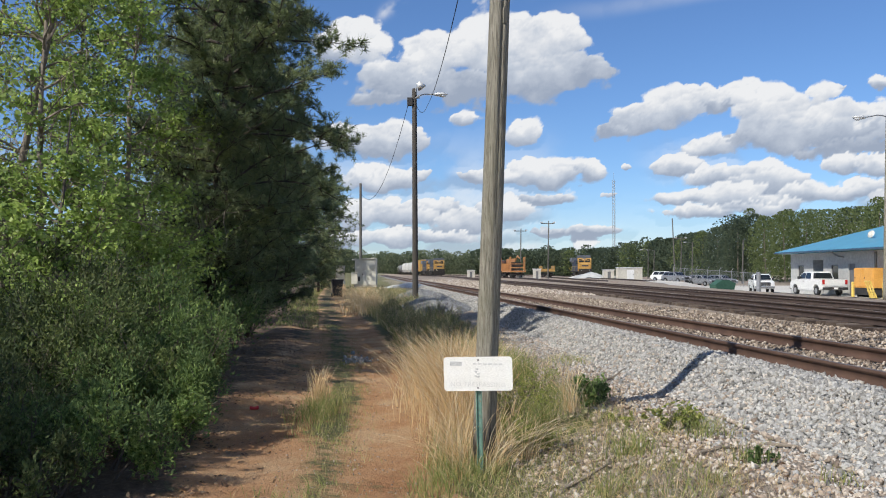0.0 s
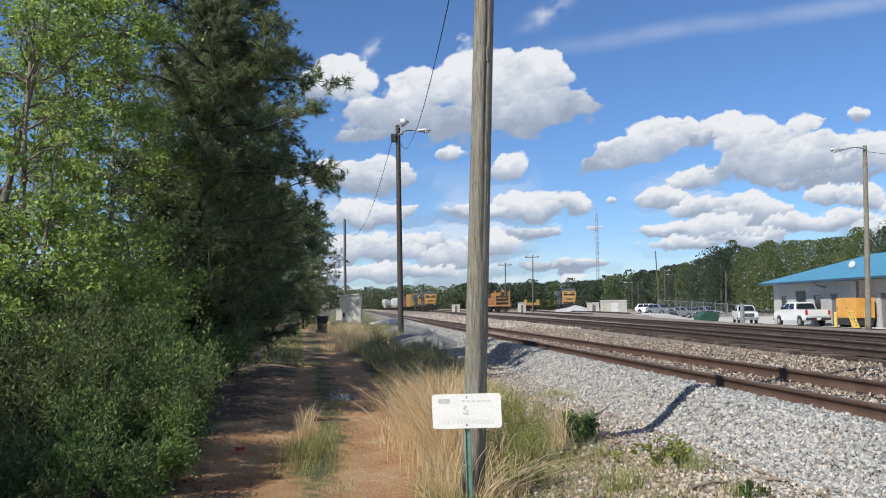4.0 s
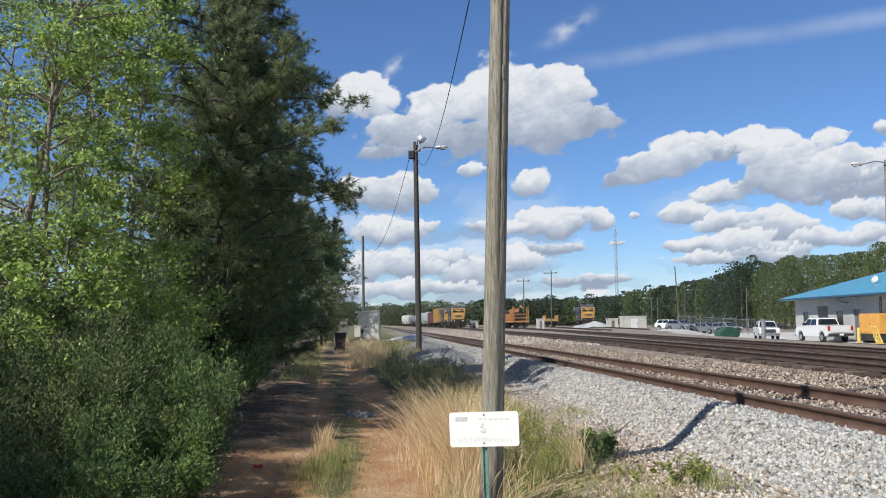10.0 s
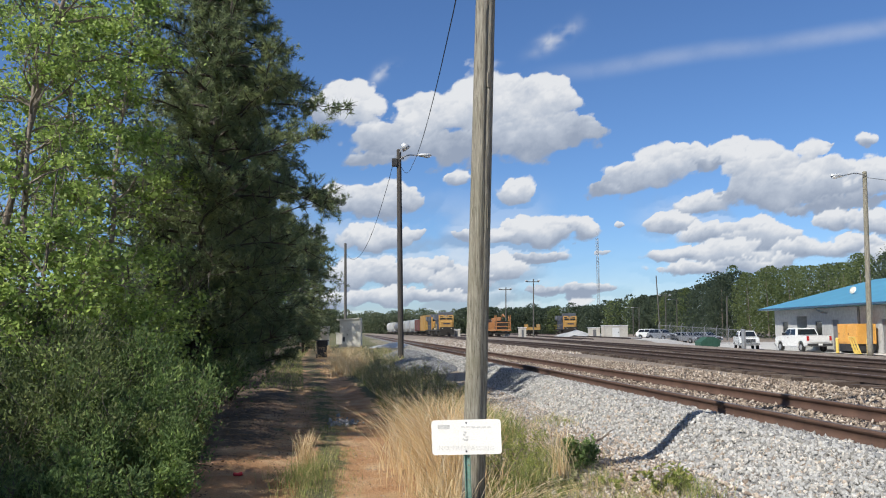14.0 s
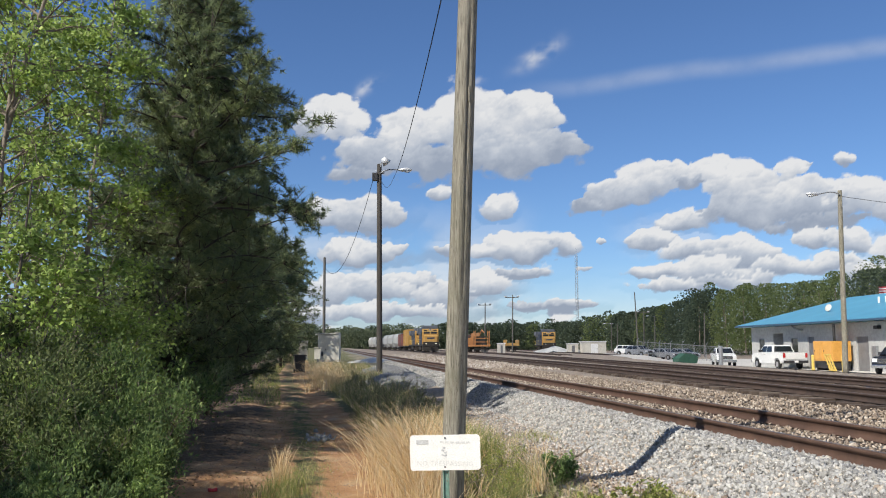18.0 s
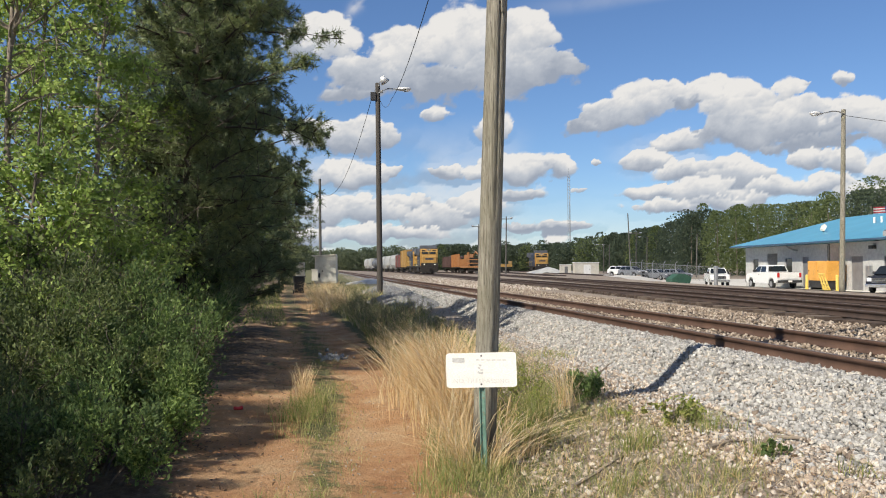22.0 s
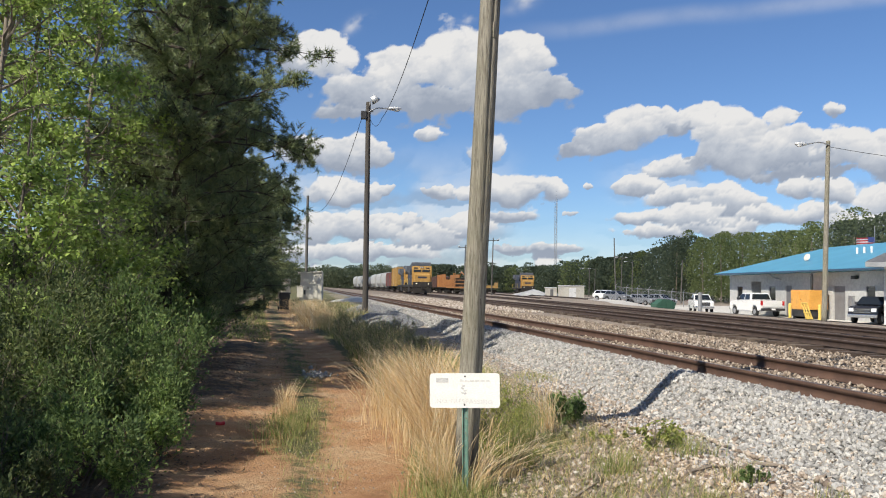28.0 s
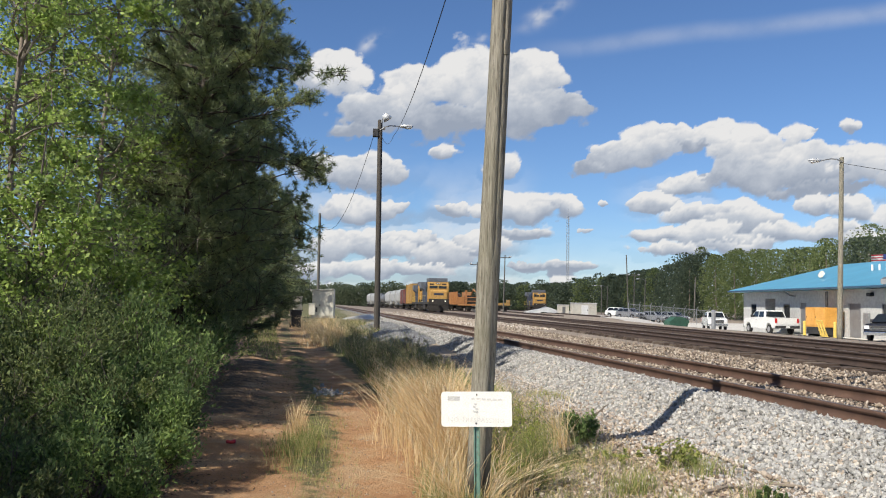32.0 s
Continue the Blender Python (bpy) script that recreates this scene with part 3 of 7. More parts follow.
def shrub(name, at, size, height, seed, leaves, leaf, material, label, stems=26, aspect=0.5, category="shrub", group="", bark=None, spread=0.11):
    """Many stems from the ground, leaves crowding the upper shoots."""
    rng = np.random.default_rng(seed)
    root = thing(name, pose(at[0], at[1], float(land_z(at[0], at[1])) - 0.03), label, category, group)
    bm = bmesh.new()
    tips, dirs, ends = [], [], []
    for _ in range(stems):
        a, r = rng.uniform(0, math.tau), math.sqrt(rng.uniform(0, 1))
        p = (0.45 * size[0] * r * math.cos(a), 0.45 * size[1] * r * math.sin(a), 0)
        h = height * rng.uniform(0.65, 1.05) * (1.0 - 0.35 * r * r)
        d = (math.cos(a) * 0.75 * r * size[0] / 2 / max(height, 0.1), math.sin(a) * 0.75 * r * size[1] / 2 / max(height, 0.1), 1)
        pts, d = limb(rng, p, d, h, 0.16, 5)
        k = min(1.0, height)
        tube(bm, pts, [0.016 * k * (1 - 0.15 * j) for j in range(6)], 4, False)
        ends.append((pts[-1], d))
        if rng.uniform() < 0.4:
            ends.append((pts[3], unit(d + rng.normal(size=3) * 0.4)))
        for j in range(1, 6):
            for _ in range(2 if height > 0.7 else 4):
                e = unit(d + rng.normal(size=3) * 0.7 + np.array([0, 0, 0.35]))
                q, e = limb(rng, pts[j], e, height * rng.uniform(0.10, 0.24), 0.2, 3)
                tube(bm, q, [0.006 * k, 0.005 * k, 0.004 * k, 0.002 * k], 3, False)
                tips += q[1:]
                dirs += [e] * 3
    tagged(part("stemwork", bm, bark or (M_BARK if height > 0.7 else M_TWIG), root, "thin woody stems"), kind="stuff")
    tips, dirs = np.array(tips), np.array(dirs)
    if height > 0.7:
        # rounded lumps of foliage at the ends of the stems
        mid = np.array([e[0] for e in ends])
        way = np.array([e[1] for e in ends])
        r = min(0.20 * height, 0.31) * rng.uniform(0.5, 1.25, len(ends))
        pick = rng.integers(0, len(ends), leaves)
        out = unit(rng.normal(size=(leaves, 3)))
        k = r[pick][:, None] * rng.uniform(0.15, 1, (leaves, 1)) ** 0.6 * (1 + 0.35 * np.sin(out @ np.array([5.0, 4.0, 6.0]) + pick)[:, None])
        c = mid[pick] + out * k * np.array([1, 1, 1.35])
        grow = way[pick] * 0.7 + out * 0.7 + np.array([0, 0, 0.55])
    else:
        heads = rng.integers(0, len(tips), max(leaves // 24, 6))
        pick = rng.integers(0, len(heads), leaves)
        wide = min(0.075 * height, 0.13) * rng.uniform(0.6, 1.25, len(heads))
        along = rng.normal(size=(leaves, 1)) * 1.1
        c = tips[heads][pick] + (rng.normal(size=(leaves, 3)) * 0.8 + dirs[heads][pick] * along) * wide[pick][:, None]
        grow = dirs[heads][pick] + np.array([0, 0, 0.25])
    c[:, 2] = np.maximum(c[:, 2], 0.03)
    v, f = leaf_quads(rng, c, leaf, aspect, grow)
    tagged(data_part("foliage", v, f, material, root, "dense small leaves"), kind="stuff")
    return root


def blades(rng, n, xs, ys, h, bend, width, lean=(0, 0), seg=4, plume=0.0):
    """Curved grass blades rooted at xs, ys on the land; optional seed plumes."""
    a = rng.uniform(0, math.tau, n)
    d = np.stack([np.cos(a) + lean[0], np.sin(a) + lean[1]], -1)
    hh = h * rng.uniform(0.55, 1.15, n)
    b = bend * hh * rng.uniform(0.3, 1.3, n)
    z0 = land_z(xs, ys)
    s = np.stack([-np.sin(a * 1.7), np.cos(a * 1.7)], -1)
    v, f = [], []
    for k in range(seg + 1):
        t = k / seg
        w = width * (1 - t * 0.85) * (1 + plume * 3.0 * max(0, 1 - abs(t - 0.8) / 0.22))
        cx = xs + d[:, 0] * b * t ** 2
        cy = ys + d[:, 1] * b * t ** 2
        cz = z0 - 0.02 + hh * (t - 0.28 * min(bend, 1.2) * t ** 3)
        v.append(np.stack([np.stack([cx - s[:, 0] * w / 2, cy - s[:, 1] * w / 2, cz], -1), np.stack([cx + s[:, 0] * w / 2, cy + s[:, 1] * w / 2, cz], -1)], 1))
    v = np.stack(v, 1).reshape(-1, 3)
    base = np.arange(n)[:, None] * 2 * (seg + 1)
    for k in range(seg):
        f.append(base + np.array([2 * k, 2 * k + 1, 2 * k + 3, 2 * k + 2])[None, :])
    return v, np.concatenate(f, 0)


def grass(name, rng, n, xs, ys, h, bend, width, material, label, lean=(0, 0), plume=0.0):
    v, f = blades(rng, n, xs, ys, h, bend, width, lean, 4, plume)
    return tagged(data_part(name, v, f, material), label, "grass", kind="stuff")


def stones(name, rng, xs, ys, zs, size, material, label):
    """Angular broken stones of eight facets, squeezed and jittered."""
    n = len(xs)
    core = np.array([[-1, 0, 0], [1, 0, 0], [0, -1, 0], [0, 1, 0], [0, 0, -1], [0, 0, 1]], float) * 0.62
    q = unit(rng.normal(size=(n, 4)))
    w, x, y, z = q.T
    rot = np.stack([np.stack([1 - 2 * (y * y + z * z), 2 * (x * y - z * w), 2 * (x * z + y * w)], -1), np.stack([2 * (x * y + z * w), 1 - 2 * (x * x + z * z), 2 * (y * z - x * w)], -1), np.stack([2 * (x * z - y * w), 2 * (y * z + x * w), 1 - 2 * (x * x + y * y)], -1)], 1)
    sc = size * rng.uniform(0.55, 1.35, (n, 1, 1)) * rng.uniform(0.65, 1.1, (n, 1, 3))
    v = (core[None] + rng.uniform(-0.26, 0.26, (n, 6, 3))) * sc
    v = np.einsum("nij,nkj->nki", rot, v) + np.stack([xs, ys, zs], -1)[:, None, :]
    tris = np.array([[1, 3, 5], [3, 0, 5], [0, 2, 5], [2, 1, 5], [3, 1, 4], [0, 3, 4], [2, 0, 4], [1, 2, 4]])
    f = (np.arange(n)[:, None, None] * 6 + tris[None]).reshape(-1, 3)
    return tagged(data_part(name, v.reshape(-1, 3), f, material), label, "stones", kind="stuff")


# the wood left of the path
broadleaf_tree("young_broadleaf_tree", (-6.0, 12.2), 8.0, 11, 7000, 0.082, 2.2, M_LEAF, "young broadleaf tree with fresh bright green leaves", 0.12, 0.07, bark=M_TWIG)
broadleaf_tree("young_broadleaf_tree", (-5.8, 14.6), 8.5, 12, 12500, 0.086, 2.2, M_LEAF, "slender broadleaf tree in fresh spring leaf", 0.10, 0.07, bark=M_TWIG)
broadleaf_tree("young_broadleaf_tree", (-7.2, 13.5), 9.5, 13, 3200, 0.080, 2.5, M_LEAF, "tall thin broadleaf tree with sparse new leaves", 0.25, 0.08, bark=M_TWIG)
broadleaf_tree("young_broadleaf_tree", (-7.4, 11.2), 8.5, 14, 2600, 0.075, 2.0, M_LEAF, "thin broadleaf tree with bare twigs and new leaves", 0.2, 0.07, bark=M_TWIG)
broadleaf_tree("young_broadleaf_tree", (-7.4, 17.6), 9.0, 15, 12000, 0.09, 2.4, M_LEAF, "broadleaf tree with bright leaves among dark pines", 0.1, bark=M_TWIG)
broadleaf_tree("young_broadleaf_tree", (-9.8, 17.0), 9.0, 16, 2600, 0.085, 2.4, M_LEAF, "bare-limbed broadleaf tree standing deeper in the wood", 0.2, bark=M_TWIG)
broadleaf_tree("young_broadleaf_tree", (-8.6, 15.0), 8.5, 23, 1500, 0.08, 1.8, M_LEAF, "thin nearly bare sapling in the wood", 0.2, 0.05, bark=M_TWIG)
for k, (x, y, h, r) in enumerate(((-5.0, 17.6, 9.8, 2.7), (-5.2, 22.2, 9.2, 3.1), (-6.8, 27.0, 6.8, 2.3), (-7.1, 32.6, 7.4, 2.4), (-7.8, 39.4, 7.4, 2.4), (-8.5, 46.0, 7.6, 2.5), (-8.6, 58.0, 8.4, 2.6), (-9.1, 63.0, 8.8, 2.7), (-9.9, 70.0, 9.2, 2.8))):
    pine_tree("pine_tree", (x, y), h, 30 + k, r, "dark pine with long needle tufts and low limbs" if k < 4 else "pine further along the shaded path", (8400, 10400, 4600)[k] if k < 3 else 3000 if k < 5 else 4600, 0.08 if k < 2 else 0.2 if k < 5 else 0.08, 11 if k < 2 else 6 if k < 5 else 9, 27 if k < 3 else 13)
for k, (x, y, h) in enumerate(((-9.0, 27.0, 9.0), (-11.5, 36.0, 9.0), (-13.5, 46.0, 9.0))):
    pine_tree("pine_tree", (x, y), h, 50 + k, 3.2, "pine standing deeper in the wood", 1800, 0.1, 4, 11)
broadleaf_tree("young_broadleaf_tree", (-6.6, 29.5), 8.6, 17, 12000, 0.12, 2.6, M_LEAF, "broadleaf tree with light leaves between pines", 0.3)

broadleaf_tree("young_broadleaf_tree", (-5.5, 11.3), 4.2, 21, 6500, 0.078, 1.7, M_LEAF, "small broadleaf sapling spreading low over the shrubs", 0.12, 0.05)
broadleaf_tree("young_broadleaf_tree", (-4.9, 14.0), 3.2, 22, 7000, 0.068, 1.3, M_LEAF, "small broadleaf sapling below the pine", 0.15, 0.05)
# two unseen trees, added so their shadows darken the shrubs on the left
broadleaf_tree("young_broadleaf_tree", (-8.6, 7.6), 4.8, 18, 6000, 0.10, 1.7, M_LEAF, "young broadleaf tree out of view, added to shade the left shrubs", 0.3)
broadleaf_tree("young_broadleaf_tree", (-6.9, 4.4), 4.4, 19, 8000, 0.10, 1.7, M_LEAF, "small broadleaf tree out of view, added to shade the low shrubs", 0.3)

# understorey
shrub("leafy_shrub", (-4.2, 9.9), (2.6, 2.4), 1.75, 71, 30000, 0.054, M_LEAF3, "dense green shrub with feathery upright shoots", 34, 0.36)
shrub("leafy_shrub", (-3.55, 10.4), (1.2, 1.5), 1.75, 69, 20000, 0.054, M_LEAF2, "tall feathery green shrub at the edge of the path", 24, 0.36)
shrub("leafy_shrub", (-3.3, 9.1), (1.1, 1.3), 1.15, 72, 21000, 0.048, M_LEAF2, "low leafy shrub spilling toward the path", 24, 0.36)
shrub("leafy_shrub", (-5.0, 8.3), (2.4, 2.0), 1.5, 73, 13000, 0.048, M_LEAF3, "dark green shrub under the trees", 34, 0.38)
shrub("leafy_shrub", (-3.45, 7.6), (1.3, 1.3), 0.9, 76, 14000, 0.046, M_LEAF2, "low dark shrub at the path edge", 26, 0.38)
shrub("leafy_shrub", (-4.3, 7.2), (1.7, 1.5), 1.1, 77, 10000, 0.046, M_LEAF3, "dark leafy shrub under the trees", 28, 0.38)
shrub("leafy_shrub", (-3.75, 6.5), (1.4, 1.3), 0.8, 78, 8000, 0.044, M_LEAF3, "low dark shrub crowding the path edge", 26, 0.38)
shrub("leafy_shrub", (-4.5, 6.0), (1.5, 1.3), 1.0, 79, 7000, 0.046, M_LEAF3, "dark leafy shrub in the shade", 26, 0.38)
shrub("leafy_shrub", (-2.95, 8.35), (0.5, 0.5), 0.32, 70, 700, 0.055, M_LEAF2, "small low shrub at the path edge", 10, 0.45)
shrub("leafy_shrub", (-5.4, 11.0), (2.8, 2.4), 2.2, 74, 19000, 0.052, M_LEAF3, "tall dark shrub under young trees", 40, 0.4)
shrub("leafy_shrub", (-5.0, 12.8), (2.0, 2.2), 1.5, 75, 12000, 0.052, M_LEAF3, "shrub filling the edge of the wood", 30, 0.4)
for k, (x, y, sx, h) in enumerate(((-5.2, 15.6, 2.2, 2.0), (-5.6, 18.6, 2.4, 2.4), (-6.1, 22.0, 2.4, 2.3), (-6.9, 26.0, 2.6, 2.6), (-7.8, 31.0, 2.8, 2.6), (-9.0, 37.0, 2.8, 2.6), (-10.4, 45.0, 3.0, 2.8), (-12.3, 55.0, 3.2, 3.0), (-8.0, 12.0, 3.0, 2.8), (-8.2, 17.0, 3.2, 2.8))):
    shrub("understorey_shrub", (x, y), (sx, sx * 1.3), h, 80 + k, 6000, 0.085, M_LEAF2, "shaded evergreen shrub below the pines", 26, 0.45, group="understorey shrubs")


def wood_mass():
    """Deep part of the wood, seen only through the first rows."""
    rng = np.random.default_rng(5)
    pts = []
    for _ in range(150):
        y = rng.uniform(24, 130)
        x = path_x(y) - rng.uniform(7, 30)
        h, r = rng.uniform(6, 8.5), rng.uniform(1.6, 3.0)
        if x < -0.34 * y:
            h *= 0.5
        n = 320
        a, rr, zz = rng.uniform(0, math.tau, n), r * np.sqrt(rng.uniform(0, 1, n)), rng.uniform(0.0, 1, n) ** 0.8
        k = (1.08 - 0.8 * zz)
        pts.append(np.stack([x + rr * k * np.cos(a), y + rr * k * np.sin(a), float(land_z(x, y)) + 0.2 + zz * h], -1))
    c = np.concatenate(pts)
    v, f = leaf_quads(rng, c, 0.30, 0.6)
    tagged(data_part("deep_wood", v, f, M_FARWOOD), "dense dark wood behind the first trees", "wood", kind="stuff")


wood_mass()


# ---- poles, sign and trackside boxes ----
M_SIGN = worn("faded_white_sign", (0.80, 0.79, 0.74), (0.88, 0.87, 0.83), 5, 0.45, 0, 40, 0.05, kind="Generated")
M_FADED = worn("faded_print", (0.46, 0.46, 0.45), (0.62, 0.62, 0.60), 30, 0.5, 0, 60, 0)
M_FADED2 = worn("faint_print", (0.62, 0.62, 0.59), (0.76, 0.75, 0.72), 40, 0.5, 0, 60, 0)
M_GREENPOST = worn("green_post_paint", (0.10, 0.20, 0.16), (0.20, 0.33, 0.27), 12, 0.55, 0.1, 60, 0.3, spot=(0.22, 0.14, 0.09))
M_LAMP = worn("lamp_housing", (0.55, 0.56, 0.56), (0.68, 0.69, 0.69), 8, 0.45, 0.3)
M_LENS = worn("lamp_lens", (0.7, 0.72, 0.72), (0.8, 0.82, 0.82), 8, 0.2)
M_PALE = worn("pale_painted_steel", (0.52, 0.49, 0.42), (0.66, 0.63, 0.55), 1.2, 0.6, 0, 30, 0.15, spot=(0.42, 0.34, 0.26))
M_WHITE = worn("white_paint", (0.74, 0.74, 0.72), (0.82, 0.82, 0.80), 2, 0.4, 0, 30, 0.05)
M_BLACKPLASTIC = worn("black_plastic", (0.012, 0.013, 0.018), (0.022, 0.023, 0.028), 5, 0.5)


def wooden_shaft(base, top, r0, r1, seed, rough=0.02, sides=28, rings=46, cracks=5):
    """A weathered round pole with checks running along the grain."""
    rng = np.random.default_rng(seed)
    b, t = np.array(base, float), np.array(top, float)
    k = np.linspace(0, 1, rings)[:, None]
    a = np.linspace(0, math.tau, sides, endpoint=False)[None, :]
    r = (r0 + (r1 - r0) * k) * np.ones_like(a)
    for _ in range(9):
        r = r * (1 + rough * rng.uniform(0.2, 0.7) * np.sin(a * rng.integers(2, 9) + rng.uniform(0, 6) + k * rng.uniform(-5, 5)))
    for _ in range(cracks):
        i, lo, ln = rng.integers(0, sides), rng.uniform(0, 0.8), rng.uniform(0.08, 0.3)
        r[:, i] -= r0 * 0.14 * ((k[:, 0] > lo) & (k[:, 0] < lo + ln))
    v = np.stack([b[0] + (t - b)[0] * k + r * np.cos(a), b[1] + (t - b)[1] * k + r * np.sin(a), b[2] + (t - b)[2] * k + 0 * a], -1)
    i = np.arange(rings - 1)[:, None] * sides
    j = np.arange(sides)[None, :]
    f = np.stack([i + j, i + (j + 1) % sides, i + sides + (j + 1) % sides, i + sides + j], -1).reshape(-1, 4)
    return v.reshape(-1, 3), f


def cobra_lamp(parent, at, to, length=0.75):
    """A street-lamp arm with its flat oval head."""
    a, b = Vector(at), Vector(to)
    mid = a.lerp(b, 0.5) + Vector((0, 0, 0.12))
    part("lamp_arm", tubed([a, a.lerp(mid, 0.5) + Vector((0, 0, 0.04)), mid, b], 0.028, 6), M_STEEL, parent, "thin curved steel arm")
    d = (b - a)
    d.z = 0
    d.normalize()
    bm = bmesh.new()
    bmesh.ops.create_uvsphere(bm, u_segments=12, v_segments=8, radius=0.5)
    rot = Matrix.Translation(b + d * length * 0.4) @ Matrix.Rotation(math.atan2(d.y, d.x), 4, "Z") @ Matrix.Diagonal((length, 0.32, 0.20, 1))
    bmesh.ops.transform(bm, matrix=rot, verts=bm.verts)
    head = part("lamp_head", bm, M_LAMP, parent, "pale oval lamp head", True)
    bm = bmesh.new()
    bmesh.ops.create_uvsphere(bm, u_segments=10, v_segments=6, radius=0.5)
    rot = Matrix.Translation(b + d * length * 0.55 - Vector((0, 0, 0.07))) @ Matrix.Rotation(math.atan2(d.y, d.x), 4, "Z") @ Matrix.Diagonal((length * 0.5, 0.24, 0.16, 1))
    bmesh.ops.transform(bm, matrix=rot, verts=bm.verts)
    part("lens", bm, M_LENS, head, "clear lamp lens", True)


def wood_pole(name, base, top, r0, r1, seed, label, material, group="", **kw):
    root = thing(name, pose(*base), label, "utility pole", group)
    rel = Vector(top) - Vector(base)
    v, f = wooden_shaft((0, 0, -0.4), rel, r0, r1, seed, **kw)
    data_part("shaft", v, f, material, root, smooth=True)
    part("pole_cap", tubed([rel - Vector((0, 0, 0.01)), rel + Vector((0, 0, 0.03))], [r1 * 1.02, r1 * 0.8], 12), material, root)
    return root, rel


near_pole, _rel = wood_pole("utility_pole", (0.355, 8.75, -0.32), (0.745, 8.75, 9.6), 0.122, 0.095, 4, "weathered grey wooden utility pole leaning slightly", M_POLE, rough=0.028, sides=40, rings=110, cracks=16)
for z, a, w, h in ((2.86, 0.55, 0.05, 0.22), (4.35, 0.9, 0.05, 0.16), (1.35, 4.2, 0.04, 0.12)):
    bm = bmesh.new()
    box(bm, -w / 2, -0.012, -h / 2, w / 2, 0.010, h / 2, 0.004, Matrix.Translation((0.375 * (z + 0.32) / 9.92 + 0.112 * math.cos(-a), 0.112 * math.sin(-a), z + 0.32)) @ Matrix.Rotation(math.pi / 2 - a, 4, "Z"))
    part("split_sliver", bm, M_POLE, near_pole, "splintered strip lifting from the pole")
part("wire_hook", tubed([(0.33, 0.1, 8.7), (0.45, 0.12, 8.72), (0.48, 0.12, 8.66)], 0.012, 6), M_STEEL, near_pole, "steel hook for the cable")

lamp_pole, _rel = wood_pole("lamp_pole", (-1.37, 41.9, 0.15), (-1.43, 41.9, 10.9), 0.15, 0.12, 6, "dark wooden lamp pole with two light heads", M_POLE3, "lamp poles")
cobra_lamp(lamp_pole, (-0.04, -0.1, 10.25), (0.95, -0.15, 10.45), 0.75)
part("flood_arm", tubed([(0, -0.1, 10.6), (0.04, -0.12, 10.8), (0.12, -0.16, 10.86)], 0.03, 6), M_STEEL, lamp_pole)
bm = bmesh.new()
bmesh.ops.create_cone(bm, cap_ends=True, segments=14, radius1=0.24, radius2=0.12, depth=0.34, matrix=Matrix.Translation((0.24, -0.2, 10.9)) @ Matrix.Rotation(radians(-35), 4, "Y"))
part("flood_head", bm, M_LAMP, lamp_pole, "round floodlight head", True)
part("transformer", boxed(-0.42, -0.18, 9.9, -0.14, 0.12, 10.3, bevel=0.03), M_DARKMETAL, lamp_pole, "small dark equipment box")
part("mast_bracket", boxed(-0.22, -0.06, 10.28, 0.2, 0.06, 10.42, bevel=0.01), M_STEEL, lamp_pole)

lot_pole, _rel = wood_pole("lamp_pole", (20.6, 38.75, 0.1), (20.85, 38.75, 9.05), 0.13, 0.10, 7, "pale wooden lamp pole at the parking lot", M_POLE, "lamp poles")
cobra_lamp(lot_pole, (0.23, -0.1, 8.75), (-1.0, -0.3, 8.72), 0.7)
wood_pole("utility_pole", (-7.57, 77.5, 0.3), (-7.6, 77.5, 9.9), 0.14, 0.11, 8, "plain wooden pole behind the signal cabinet", M_POLE2)


def far_pole(base, top, label, arm=0):
    root, rel = wood_pole("yard_pole", base, top, 0.14, 0.10, int(abs(base[0]) * 7), label, M_POLE2, "yard poles", sides=8, rings=6, cracks=0)
    if arm == 1:
        cobra_lamp(root, rel - Vector((0, 0, 0.3)), rel + Vector((-1.4, 0, 0.0)), 0.9)
    if arm == 2:
        part("crossarm", boxed(-1.3, -0.08, rel.z - 0.55, 1.3, 0.08, rel.z - 0.40), M_POLE2, root)
        for s in (-1.2, 1.2):
            part("flood_head", boxed(s - 0.25, -0.3, rel.z - 0.40, s + 0.25, 0.1, rel.z - 0.15, bevel=0.05), M_LAMP, root)
    return root


far_pole((16.5, 174.6, 0.3), (16.65, 174.6, 10.7), "yard lighting pole beside the hopper cars", 2)
far_pole((20.5, 160.8, 0.3), (20.7, 160.8, 11.5), "tall yard pole with twin floodlights", 2)
far_pole((45.1, 160.9, 0.2), (44.6, 160.8, 12.0), "thin leaning pole beyond the parking lot")
far_pole((56.0, 195.0, 0.2), (56.2, 195.0, 9.9), "lamp pole in front of far woods", 2)
far_pole((58.3, 194.0, 0.2), (58.5, 194.0, 8.6), "pale lamp pole in front of woods", 1)
far_pole((50.0, 138.6, 0.1), (50.2, 138.5, 7.0), "short wooden pole by the parking lot")
far_pole((59.2, 232.5, 0.2), (59.4, 232.4, 7.8), "far lamp pole by the road", 1)
far_pole((55.0, 222.0, 0.2), (55.1, 222.0, 7.6), "far lamp pole by the road", 1)


def cable(name, a, b, sag, r, label):
    a, b = Vector(a), Vector(b)
    pts = [a.lerp(b, k / 24) - Vector((0, 0, 4 * sag * (k / 24) * (1 - k / 24))) for k in range(25)]
    tagged(part(name, tubed(pts, r, 5), M_WIRE), label, "cable", "overhead cables")


